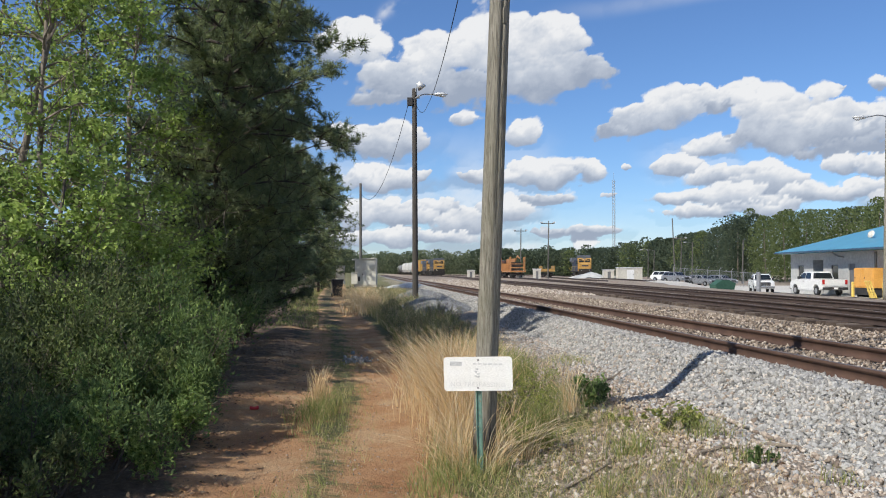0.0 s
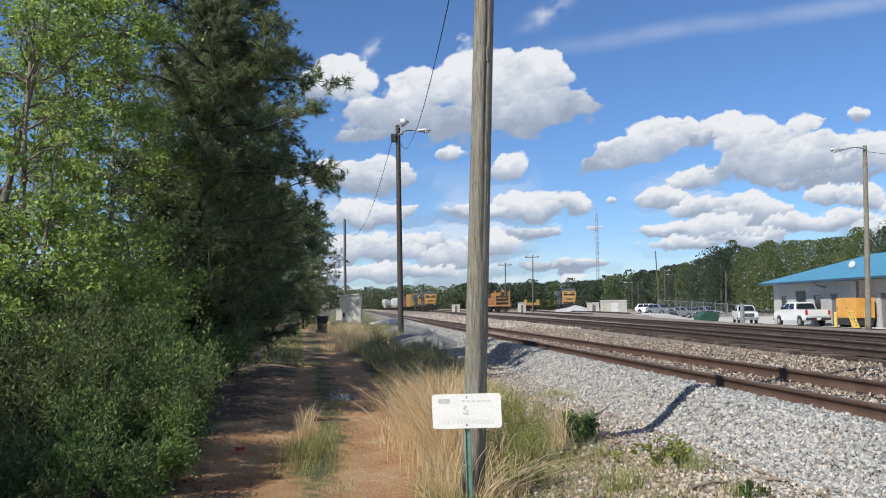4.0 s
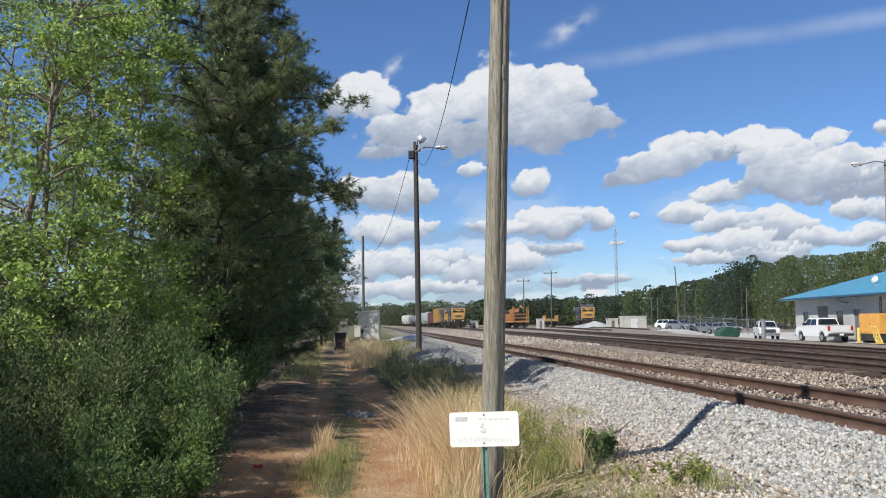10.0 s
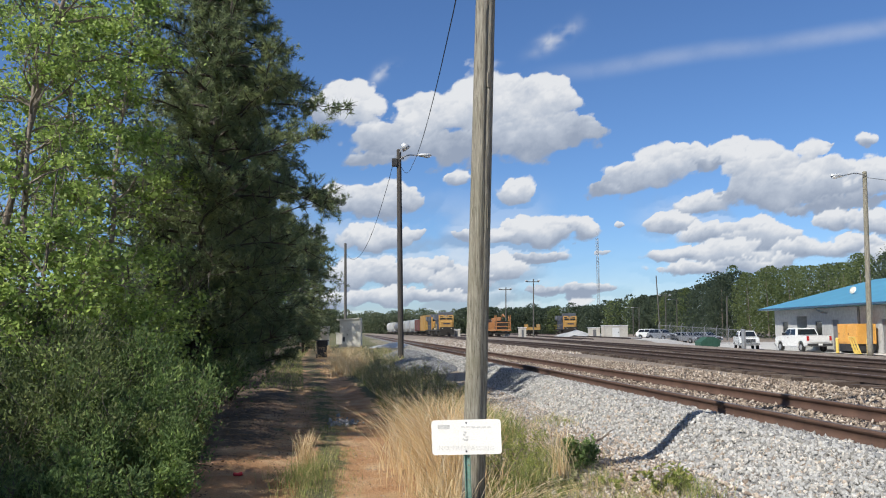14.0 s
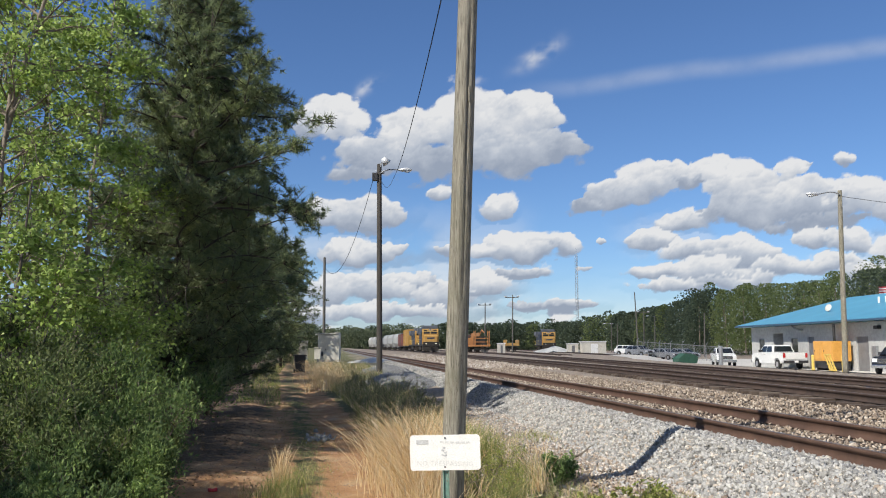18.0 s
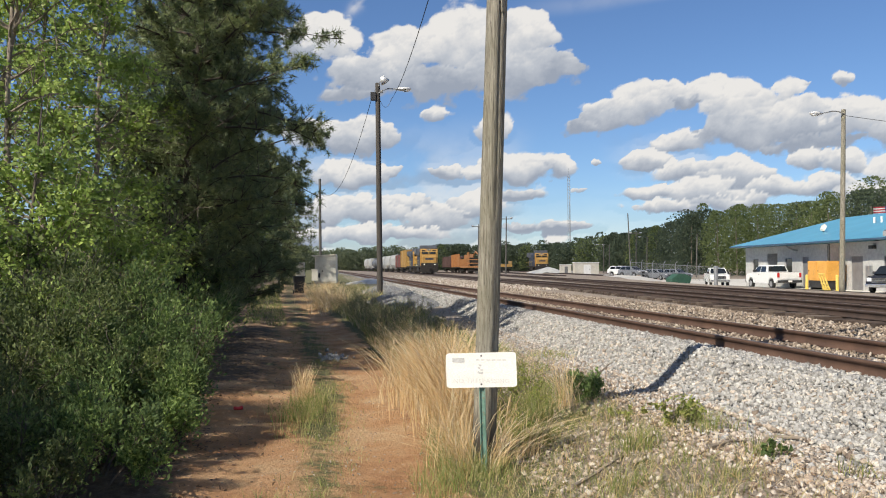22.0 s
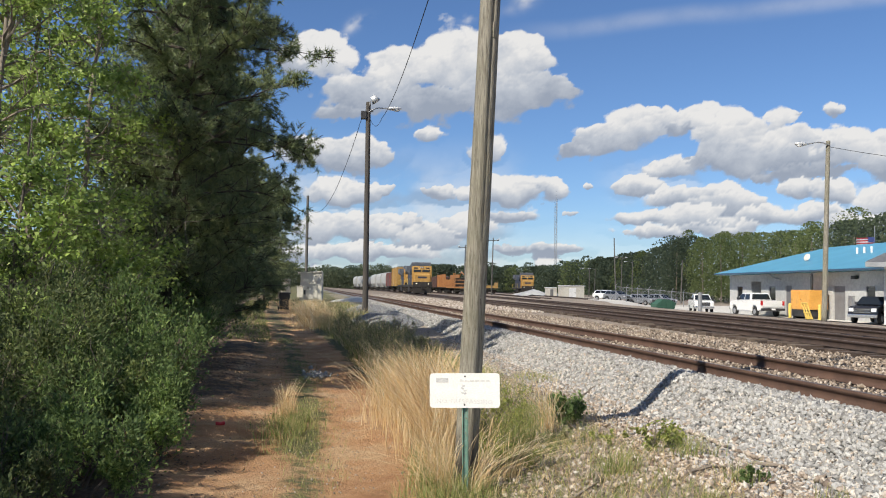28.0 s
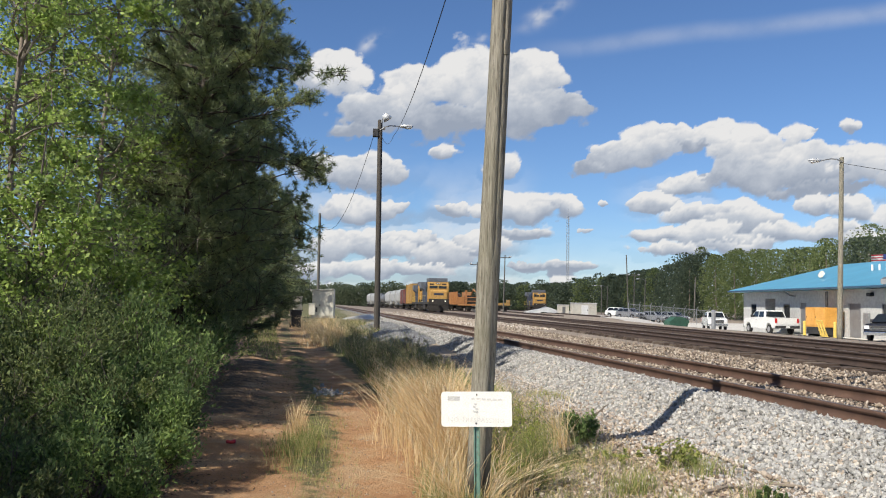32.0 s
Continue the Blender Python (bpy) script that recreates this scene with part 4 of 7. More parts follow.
cable("overhead_cable", (0.90, 8.87, 8.36), (-0.75, 41.8, 10.1), 0.75, 0.012, "black overhead cable sagging between two poles")
cable("overhead_cable", (-0.75, 41.8, 10.1), (-1.3, 41.8, 10.0), 0.35, 0.012, "loop of black cable at the lamp")
cable("overhead_cable", (-1.75, 41.9, 10.1), (-7.55, 77.4, 9.0), 2.2, 0.014, "thin overhead cable to the next pole")
cable("overhead_cable", (20.9, 38.8, 8.8), (46.0, 42.0, 9.2), 0.8, 0.012, "thin cable from the lot pole toward the house")


def bar(bm, x0, x1, z0, z1, y=-0.004):
    box(bm, x0, y - 0.0012, z0, x1, y, z1)


def no_trespassing_sign():
    root = thing("warning_sign", pose(0.29, 8.11, -0.30, 0, 0, -8), "faded white no trespassing sign on a green post", "sign")
    w, h, z = 0.335, 0.165, 0.965
    bm = bmesh.new()
    pts = []
    for cx, cz, a0 in ((w - 0.03, h - 0.03, 0), (-w + 0.03, h - 0.03, 90), (-w + 0.03, -h + 0.03, 180), (w - 0.03, -h + 0.03, 270)):
        pts += [(cx + 0.03 * math.cos(radians(a0 + k * 22.5)), z + cz + 0.03 * math.sin(radians(a0 + k * 22.5))) for k in range(5)]
    prism(bm, pts, "y", -0.0025, 0.0)
    tilt = Matrix.Translation((0, 0, z)) @ Matrix.Rotation(radians(-1.5), 4, "Y") @ Matrix.Translation((0, 0, -z))
    bmesh.ops.transform(bm, matrix=tilt, verts=bm.verts)
    panel = part("sign_panel", bm, M_SIGN, root, "rounded white metal panel")
    bm = bmesh.new()
    bar(bm, -0.275, -0.16, z + 0.075, z + 0.115)
    part("emblem", bm, M_FADED, panel, "faded rectangular emblem")
    bm = bmesh.new()
    for k in range(6):
        bar(bm, -0.05 + k * 0.05, -0.012 + k * 0.05, z + 0.088, z + 0.105)
    part("small_print", bm, M_FADED2, panel, "faint line of small print")
    bm = bmesh.new()
    for x, zz, a in ((0, 0.045, 0), (-0.012, 0.02, 25), (0.016, 0.0, -20), (-0.012, -0.022, 30), (0.014, -0.028, -28)):
        box(bm, -0.013, -0.0052, -0.008, 0.013, -0.004, 0.008, 0, Matrix.Translation((x - 0.01, 0, z + zz)) @ Matrix.Rotation(radians(a), 4, "Y"))
    part("worn_mark", bm, M_FADED, panel, "worn grey mark in the middle")
    cu = bpy.data.curves.new("lettering", "FONT")
    cu.body, cu.size, cu.align_x, cu.align_y, cu.extrude = "NO TRESPASSING", 0.062, "CENTER", "CENTER", 0.0006
    cu.space_character = 1.12
    tx = new("lettering", cu)
    dg = bpy.context.evaluated_depsgraph_get()
    me = bpy.data.meshes.new_from_object(tx.evaluated_get(dg))
    bpy.data.objects.remove(tx)
    me.transform(Matrix.Translation((0, -0.0045, z - 0.105)) @ Matrix.Rotation(math.pi / 2, 4, "X"))
    me.materials.clear()
    me.materials.append(M_FADED2)
    t = new("lettering", me)
    t.parent = panel
    tagged(t, "faint grey capital letters", kind="stuff")
    for zz in (0.135, -0.135):
        part("bolt", tubed([(0, -0.006, z + zz), (0, -0.0, z + zz)], 0.009, 8), M_DARKMETAL, root)
    bm = bmesh.new()
    prism(bm, ((-0.03, 0.016), (-0.022, 0.012), (-0.014, 0.030), (0.014, 0.030), (0.022, 0.012), (0.03, 0.016), (0.03, 0.020), (0.020, 0.036), (-0.020, 0.036), (-0.03, 0.020)), "z", -0.3, z + 0.14)
    for v in bm.verts:
        v.co.x += 0.045 * max(0, (0.8 - v.co.z)) * 0.55
    part("post", bm, M_GREENPOST, root, "green ribbed steel post")
    return root


no_trespassing_sign()


def signal_cabinet():
    root = thing("signal_cabinet", pose(-6.6, 72.4, 0.36), "pale weathered metal trackside cabinet", "equipment cabinet")
    body = part("body", prismed(((-0.9, 0), (0.9, 0), (0.9, 2.4), (-0.9, 2.3)), "y", -0.8, 0.9), M_PALE, root)
    part("roof", boxed(-1.0, -0.9, 2.36, 1.0, 1.0, 2.46, bevel=0.02, m=Matrix.Rotation(radians(-3.2), 4, "Y")), M_PALE, root)
    door = part("door", boxed(-0.35, -0.83, 0.12, 0.55, -0.802, 2.05, bevel=0.008), M_PALE, root, "flush steel door")
    part("handle", boxed(-0.28, -0.87, 1.0, -0.22, -0.83, 1.15), M_DARKMETAL, door)
    part("vent", boxed(-0.75, -0.83, 0.5, -0.45, -0.80, 0.9), M_DARKMETAL, body, "dark louvred vent")
    part("base", boxed(-0.95, -0.85, -0.2, 0.95, 0.95, 0.0), M_STEEL, root)


signal_cabinet()
for x, y, w, h in ((-8.6, 70.5, 0.7, 1.5), (-7.3, 69.6, 0.5, 0.9)):
    r = thing("relay_box", pose(x, y, float(land_z(x, y))), "small pale relay box beside the cabinet", "equipment box", "relay boxes")
    part("case", boxed(-w / 2, -0.25, 0.3, w / 2, 0.25, 0.3 + h, bevel=0.02), M_PALE, r)
    part("lid", boxed(-w / 2 - 0.04, -0.3, 0.3 + h, w / 2 + 0.04, 0.3, 0.36 + h, bevel=0.015), M_PALE, r)
    part("leg", boxed(-0.06, -0.06, -0.2, 0.06, 0.06, 0.3), M_STEEL, r)


def wheeled_bin():
    root = thing("wheeled_bin", pose(-6.5, 51.5, float(land_z(-6.5, 51.5)), 0, 0, 12), "black plastic wheeled rubbish bin beside the path", "rubbish bin")
    bm = bmesh.new()
    lo = [bm.verts.new(p) for p in ((-0.24, -0.27, 0.06), (0.24, -0.27, 0.06), (0.24, 0.25, 0.06), (-0.24, 0.25, 0.06))]
    hi = [bm.verts.new(p) for p in ((-0.34, -0.40, 1.02), (0.34, -0.40, 1.02), (0.34, 0.36, 1.02), (-0.34, 0.36, 1.02))]
    bm.faces.new(lo[::-1])
    bm.faces.new(hi)
    for k in range(4):
        bm.faces.new((lo[k], lo[(k + 1) % 4], hi[(k + 1) % 4], hi[k]))
    bmesh.ops.bevel(bm, geom=list(bm.edges), offset=0.04, segments=2, affect="EDGES")
    part("body", bm, M_BLACKPLASTIC, root)
    part("lid", boxed(-0.38, -0.44, 1.02, 0.38, 0.40, 1.10, bevel=0.03), M_BLACKPLASTIC, root)
    for s in (-0.3, 0.3):
        part("wheel", tubed([(s - 0.04, 0.28, 0.12), (s + 0.04, 0.28, 0.12)], 0.12, 12), M_BLACKPLASTIC, root)
    part("handle", tubed([(-0.25, 0.46, 0.98), (0.25, 0.46, 0.98)], 0.02, 6), M_BLACKPLASTIC, root)


wheeled_bin()

# ---- buildings ----
M_WALL = worn("grey_block_wall", (0.40, 0.40, 0.385), (0.47, 0.465, 0.45), 0.8, 0.85, 0, 6, 0.1)
M_WALL2 = worn("pale_grey_boards", (0.50, 0.51, 0.52), (0.56, 0.57, 0.58), 0.8, 0.8, 0, 4, 0.05)
M_BLUEROOF = worn("blue_metal_roof", (0.075, 0.27, 0.40), (0.10, 0.33, 0.47), 0.5, 0.45, 0.1, 12, 0.05)
M_GUTTER = worn("dark_blue_trim", (0.03, 0.07, 0.12), (0.05, 0.10, 0.16), 1.5, 0.5)
M_GREYROOF = worn("grey_shingle_roof", (0.075, 0.078, 0.09), (0.12, 0.122, 0.135), 1.5, 0.9, 0, 14, 0.5)
M_TRIM = worn("grey_trim", (0.20, 0.21, 0.22), (0.28, 0.29, 0.30), 2, 0.6)
M_DARKDOOR = worn("dark_grey_door", (0.14, 0.14, 0.145), (0.19, 0.19, 0.195), 2, 0.55)
M_GLASS, _nt, _b = nodes_of("window_glass", 0.06)
_b.inputs["Base Color"].default_value = (0.015, 0.018, 0.02, 1)
_b.inputs["Specular IOR Level"].default_value = 0.7
M_ORANGE = worn("faded_orange_paint", (0.62, 0.30, 0.055), (0.72, 0.38, 0.09), 1.5, 0.5, 0, 25, 0.1, spot=(0.40, 0.20, 0.06))
M_YELLOW = worn("yellow_paint", (0.66, 0.46, 0.09), (0.76, 0.56, 0.14), 3, 0.5, 0, 25, 0.1, spot=(0.38, 0.26, 0.10))
M_CONCRETE = worn("lot_concrete", (0.48, 0.455, 0.41), (0.60, 0.575, 0.525), 0.25, 0.9, 0, 8, 0.2, spot=(0.38, 0.36, 0.33))


# building plans are drawn at a reduced scale about eye height and set out here at full size
LOT_FRAME = Matrix.Translation((0, 0, 1.65)) @ Matrix.Scale(1.15, 4) @ Matrix.Translation((0, 0, -1.65))


def hip_roof(x0, y0, x1, y1, eave, ridge, thick=0.14, inset=None):
    """Four sloping planes over a rectangle, with a fascia; the ridge runs along y."""
    bm = bmesh.new()
    inset = (x1 - x0) / 2 if inset is None else inset
    xm = (x0 + x1) / 2
    lo = [bm.verts.new((x, y, eave - thick)) for x, y in ((x0, y0), (x1, y0), (x1, y1), (x0, y1))]
    hi = [bm.verts.new((x, y, eave)) for x, y in ((x0, y0), (x1, y0), (x1, y1), (x0, y1))]
    a, b = bm.verts.new((xm, y0 + inset, ridge)), bm.verts.new((xm, y1 - inset, ridge))
    bm.faces.new(lo[::-1])
    for k in range(4):
        bm.faces.new((lo[k], lo[(k + 1) % 4], hi[(k + 1) % 4], hi[k]))
    bm.faces.new((hi[0], hi[1], a))
    bm.faces.new((hi[1], hi[2], b, a))
    bm.faces.new((hi[2], hi[3], b))
    bm.faces.new((hi[3], hi[0], a, b))
    bmesh.ops.recalc_face_normals(bm, faces=bm.faces)
    return bm


def pierced_wall(axis, at, thick, lo, hi, z0, z1, holes):
    """A wall along an axis with openings (a, b, bottom, top) cut right through."""
    bm = bmesh.new()

    def slab(a, b, c, d):
        if b - a > 1e-4 and d - c > 1e-4:
            if axis == "y":
                box(bm, at, a, c, at + thick, b, d)
            else:
                box(bm, a, at, c, b, at + thick, d)
    p = lo
    for a, b, c, d in sorted(holes):
        slab(p, a, z0, z1)
        slab(a, b, z0, c)
        slab(a, b, d, z1)
        p = b
    slab(p, hi, z0, z1)
    return bm


def window_in(parent, axis, at, a, b, c, d, frame_m):
    win = part("window", pierced_wall(axis, at + 0.04, 0.06, a, b, c, d, [(a + 0.07, b - 0.07, c + 0.07, d - 0.07)]), frame_m, parent, "narrow framed window")
    mk = boxed(at + 0.065, a + 0.07, c + 0.07, at + 0.075, b - 0.07, d - 0.07) if axis == "y" else boxed(a + 0.07, at + 0.065, c + 0.07, b - 0.07, at + 0.075, d - 0.07)
    part("pane", mk, M_GLASS, win, "dark glass pane")
    sl = boxed(at - 0.06, a - 0.05, c - 0.07, at + 0.04, b + 0.05, c) if axis == "y" else boxed(a - 0.05, at - 0.06, c - 0.07, b + 0.05, at + 0.04, c)
    part("sill", sl, M_TRIM, win)


def yard_office():
    root = thing("yard_office", LOT_FRAME, "long grey single-storey building with a blue metal roof", "building")
    g = 0.12
    holes = [(44.2, 45.1, 0.95, 2.15), (47.2, 48.5, g, 2.15), (53.6, 54.5, g, 2.2), (55.9, 56.9, 0.95, 2.15), (58.1, 59.7, g, 2.5), (61.2, 62.2, 0.95, 2.15)]
    part("front_wall", pierced_wall("y", 26.6, 0.25, 42.0, 63.5, g - 0.3, 3.0, holes), M_WALL, root)
    part("end_wall", pierced_wall("x", 63.25, 0.25, 26.85, 39.5, g - 0.3, 3.0, []), M_WALL, root)
    part("end_wall", pierced_wall("x", 42.0, 0.25, 26.85, 39.5, g - 0.3, 3.0, []), M_WALL, root)
    part("back_wall", pierced_wall("y", 39.5, 0.25, 42.0, 63.5, g - 0.3, 3.0, []), M_WALL, root)
    roof = part("roof", hip_roof(25.8, 41.0, 40.7, 64.4, 3.16, 5.22, inset=3.2), M_BLUEROOF, root, "low hipped blue metal roof")
    part("gutter", boxed(25.67, 41.0, 3.02, 25.795, 64.4, 3.13, bevel=0.02), M_GUTTER, roof, "dark blue gutter along the eave")
    for a, b, c, d in (holes[0], holes[3], holes[5]):
        window_in(root, "y", 26.6, a, b, c, d, M_DARKDOOR)
    for a, b, c, d in (holes[1], holes[2]):
        door = part("door", boxed(26.68, a, c, 26.74, b, d), M_DARKDOOR, root, "plain dark grey door")
        part("door_handle", boxed(26.62, a + 0.1, 1.1, 26.68, a + 0.16, 1.2), M_STEEL, door)
    part("alcove", boxed(28.0, 57.8, g, 28.1, 60.0, 2.9), M_DARKDOOR, root, "recessed dark entrance")
    part("alcove_side", boxed(26.85, 59.72, g, 28.0, 59.8, 2.9), M_WALL, root)
    part("meter_box", boxed(26.45, 46.2, 0.9, 26.6, 46.7, 1.6, bevel=0.02), M_STEEL, root, "pale meter box on the wall")
    part("meter_conduit", tubed([(26.5, 46.45, 0.1), (26.5, 46.45, 0.95)], 0.05, 6), M_STEEL, root)
    part("wall_lamp", boxed(26.35, 45.8, 2.55, 26.6, 46.2, 2.75, bevel=0.04), M_DARKMETAL, root)
    part("gutter_spout", tubed([(25.75, 55.0, 3.0), (25.9, 55.0, 2.85), (26.2, 55.0, 2.7), (26.55, 55.0, 2.65)], 0.06, 6), M_STEEL, root)
    for y in (50.1, 50.9, 51.7):
        z = 3.16 + (30.0 - 25.8) * 2.06 / 7.45
        part("roof_vent", tubed([(30.0, y, z - 0.1), (30.0, y, z + 0.38)], 0.07, 8), M_WHITE, root, "white roof vent pipe")
    dish = part("satellite_dish", tubed([(28.5, 55.2, 3.8), (28.5, 55.2, 4.1)], 0.04, 6), M_STEEL, root, "small satellite dish on the roof")
    bm = bmesh.new()
    bmesh.ops.create_cone(bm, cap_ends=True, segments=18, radius1=0.26, radius2=0.15, depth=0.07, matrix=Matrix.Translation((28.35, 55.0, 4.18)) @ Matrix.Rotation(radians(-65), 4, "Y") @ Matrix.Rotation(radians(20), 4, "X"))
    part("dish_bowl", bm, M_PALE, dish)


yard_office()


def porch_house():
    """A house whose porch opens toward the tracks' near end."""
    root = thing("porch_house", LOT_FRAME @ pose(24.47, 40.0, 0, 0, 0, -32) @ pose(-24.1, -40.3, 0), "light grey house with dark hipped roof and white porch", "building")
    g = 0.12
    holes = [(25.02, 25.66, 1.22, 2.42), (26.9, 27.9, g, 2.3)]
    part("front_wall", pierced_wall("x", 40.3, 0.25, 24.1, 36.0, g - 0.3, 3.05, holes), M_WALL2, root)
    part("side_wall", pierced_wall("y", 24.1, 0.25, 40.55, 41.8, g - 0.3, 3.05, []), M_WALL2, root)
    part("side_wall", pierced_wall("y", 36.0, 0.25, 40.3, 41.8, g - 0.3, 3.05, []), M_WALL2, root)
    part("rear_wall", pierced_wall("x", 41.55, 0.25, 24.35, 36.0, g - 0.3, 3.05, []), M_WALL2, root)
    window_in(root, "x", 40.3, *holes[0], M_DARKDOOR)
    part("door", boxed(26.9, 40.4, g, 27.9, 40.46, 2.3), M_DARKDOOR, root, "dark door under the porch")
    bm = bmesh.new()
    x0, x1, y0, y1, e, r = 23.35, 37.0, 38.7, 42.2, 3.3, 4.62
    lo = [bm.verts.new((x, y, e - 0.2)) for x, y in ((x0, y0), (x1, y0), (x1, y1), (x0, y1))]
    hi = [bm.verts.new((x, y, e)) for x, y in ((x0, y0), (x1, y0), (x1, y1), (x0, y1))]
    ym = (y0 + y1) / 2
    a, b = bm.verts.new((x0 + 2.5, ym, r)), bm.verts.new((x1 - 2.5, ym, r))
    bm.faces.new(lo[::-1])
    for k in range(4):
        bm.faces.new((lo[k], lo[(k + 1) % 4], hi[(k + 1) % 4], hi[k]))
    bm.faces.new((hi[3], hi[0], a))
    bm.faces.new((hi[0], hi[1], b, a))
    bm.faces.new((hi[1], hi[2], b))
    bm.faces.new((hi[2], hi[3], a, b))
    bmesh.ops.recalc_face_normals(bm, faces=bm.faces)
    roof = part("roof", bm, M_GREYROOF, root, "dark grey shingled hip roof")
    part("fascia", boxed(23.3, 38.62, 3.02, 37.0, 38.69, 3.26), M_TRIM, roof)
    part("porch_beam", boxed(24.3, 38.95, 2.68, 36.0, 39.15, 2.86), M_WHITE, root, "white porch beam")
    part("porch_beam", boxed(24.3, 39.15, 2.68, 24.5, 40.3, 2.86), M_WHITE, root, "white porch beam")
    part("porch_gable", boxed(24.35, 39.0, 2.86, 36.0, 39.1, 3.08), M_TRIM, root)
    for x in (24.42, 26.4, 28.4, 30.4):
        post = part("porch_post", boxed(x - 0.09, 38.97, g, x + 0.09, 39.13, 2.68, bevel=0.01), M_WHITE, root, "square white porch post")
        part("post_base", boxed(x - 0.14, 38.92, g - 0.05, x + 0.14, 39.18, g + 0.16), M_WHITE, post)
    part("bumper_curb", boxed(26.7, 38.3, g, 29.5, 38.5, g + 0.28, bevel=0.03), M_YELLOW, root, "yellow painted kerb at the porch")


porch_house()


# ---- parking lot ----
def lot_sheet():
    ys = np.linspace(22, 150, 70)
    k = np.linspace(0, 1, 50) ** 1.6
    x0 = np.interp(ys, (22, 40, 62, 100, 130, 150), (21.6, 21.4, 22.4, 25.5, 31, 36))[:, None]
    xx = x0 + (85 - x0) * k[None, :]
    yy = ys[:, None] + 0 * xx
    i = (np.arange(69)[:, None] * 50 + np.arange(49)[None, :]).ravel()
    ob = data_part("parking_lot", np.stack([xx, yy, land_z(xx, yy) + 0.035], -1), np.stack([i, i + 1, i + 51, i + 50], -1), M_CONCRETE, smooth=True)
    tagged(ob, "worn pale concrete parking lot", "pavement", kind="structure")


lot_sheet()


def wheel_at(parent, x, y, r, w=0.24, rim=None):
    tyre = part("wheel", tubed([(x - w / 2, y, r), (x - w / 2 + 0.03, y, r), (x + w / 2 - 0.03, y, r), (x + w / 2, y, r)], [r * 0.9, r, r, r * 0.9], 20), M_TYRE, parent, "black rubber tyre")
    s = 1 if x > 0 else -1
    part("rim", tubed([(x + s * (w / 2 - 0.02), y, r), (x + s * (w / 2 + 0.012), y, r)], [r * 0.62, r * 0.55], 14), rim or M_RIM, tyre, "metal wheel rim")


M_TYRE = worn("tyre_rubber", (0.012, 0.012, 0.012), (0.025, 0.025, 0.025), 10, 0.85)
M_RIM = worn("alloy_rim", (0.35, 0.35, 0.36), (0.5, 0.5, 0.51), 10, 0.35, 0.8)
M_CARWHITE = worn("white_car_paint", (0.68, 0.68, 0.66), (0.74, 0.74, 0.72), 3, 0.25)
M_CARSILVER = worn("silver_car_paint", (0.22, 0.23, 0.25), (0.27, 0.28, 0.30), 3, 0.28, 0.3)
M_CARBLACK = worn("black_car_paint", (0.012, 0.013, 0.018), (0.02, 0.021, 0.027), 3, 0.2)
M_TAIL = worn("red_tail_lamp", (0.40, 0.02, 0.02), (0.5, 0.03, 0.03), 8, 0.25)
M_CHROME = worn("chrome", (0.6, 0.6, 0.61), (0.7, 0.7, 0.71), 8, 0.2, 1.0)
M_HEADLAMP = worn("headlamp_glass", (0.7, 0.7, 0.7), (0.8, 0.8, 0.8), 8, 0.1)


def tapered(bm, lo, hi):
    """A box whose upper face is smaller: lo, hi are x0, x1, y0, y1, z."""
    def ring(r):
        x0, x1, y0, y1, z = r
        return [bm.verts.new(p) for p in ((x0, y0, z), (x1, y0, z), (x1, y1, z), (x0, y1, z))]
    a, b = ring(lo), ring(hi)
    bm.faces.new(a[::-1])
    bm.faces.new(b)
    for k in range(4):
        bm.faces.new((a[k], a[(k + 1) % 4], b[(k + 1) % 4], b[k]))


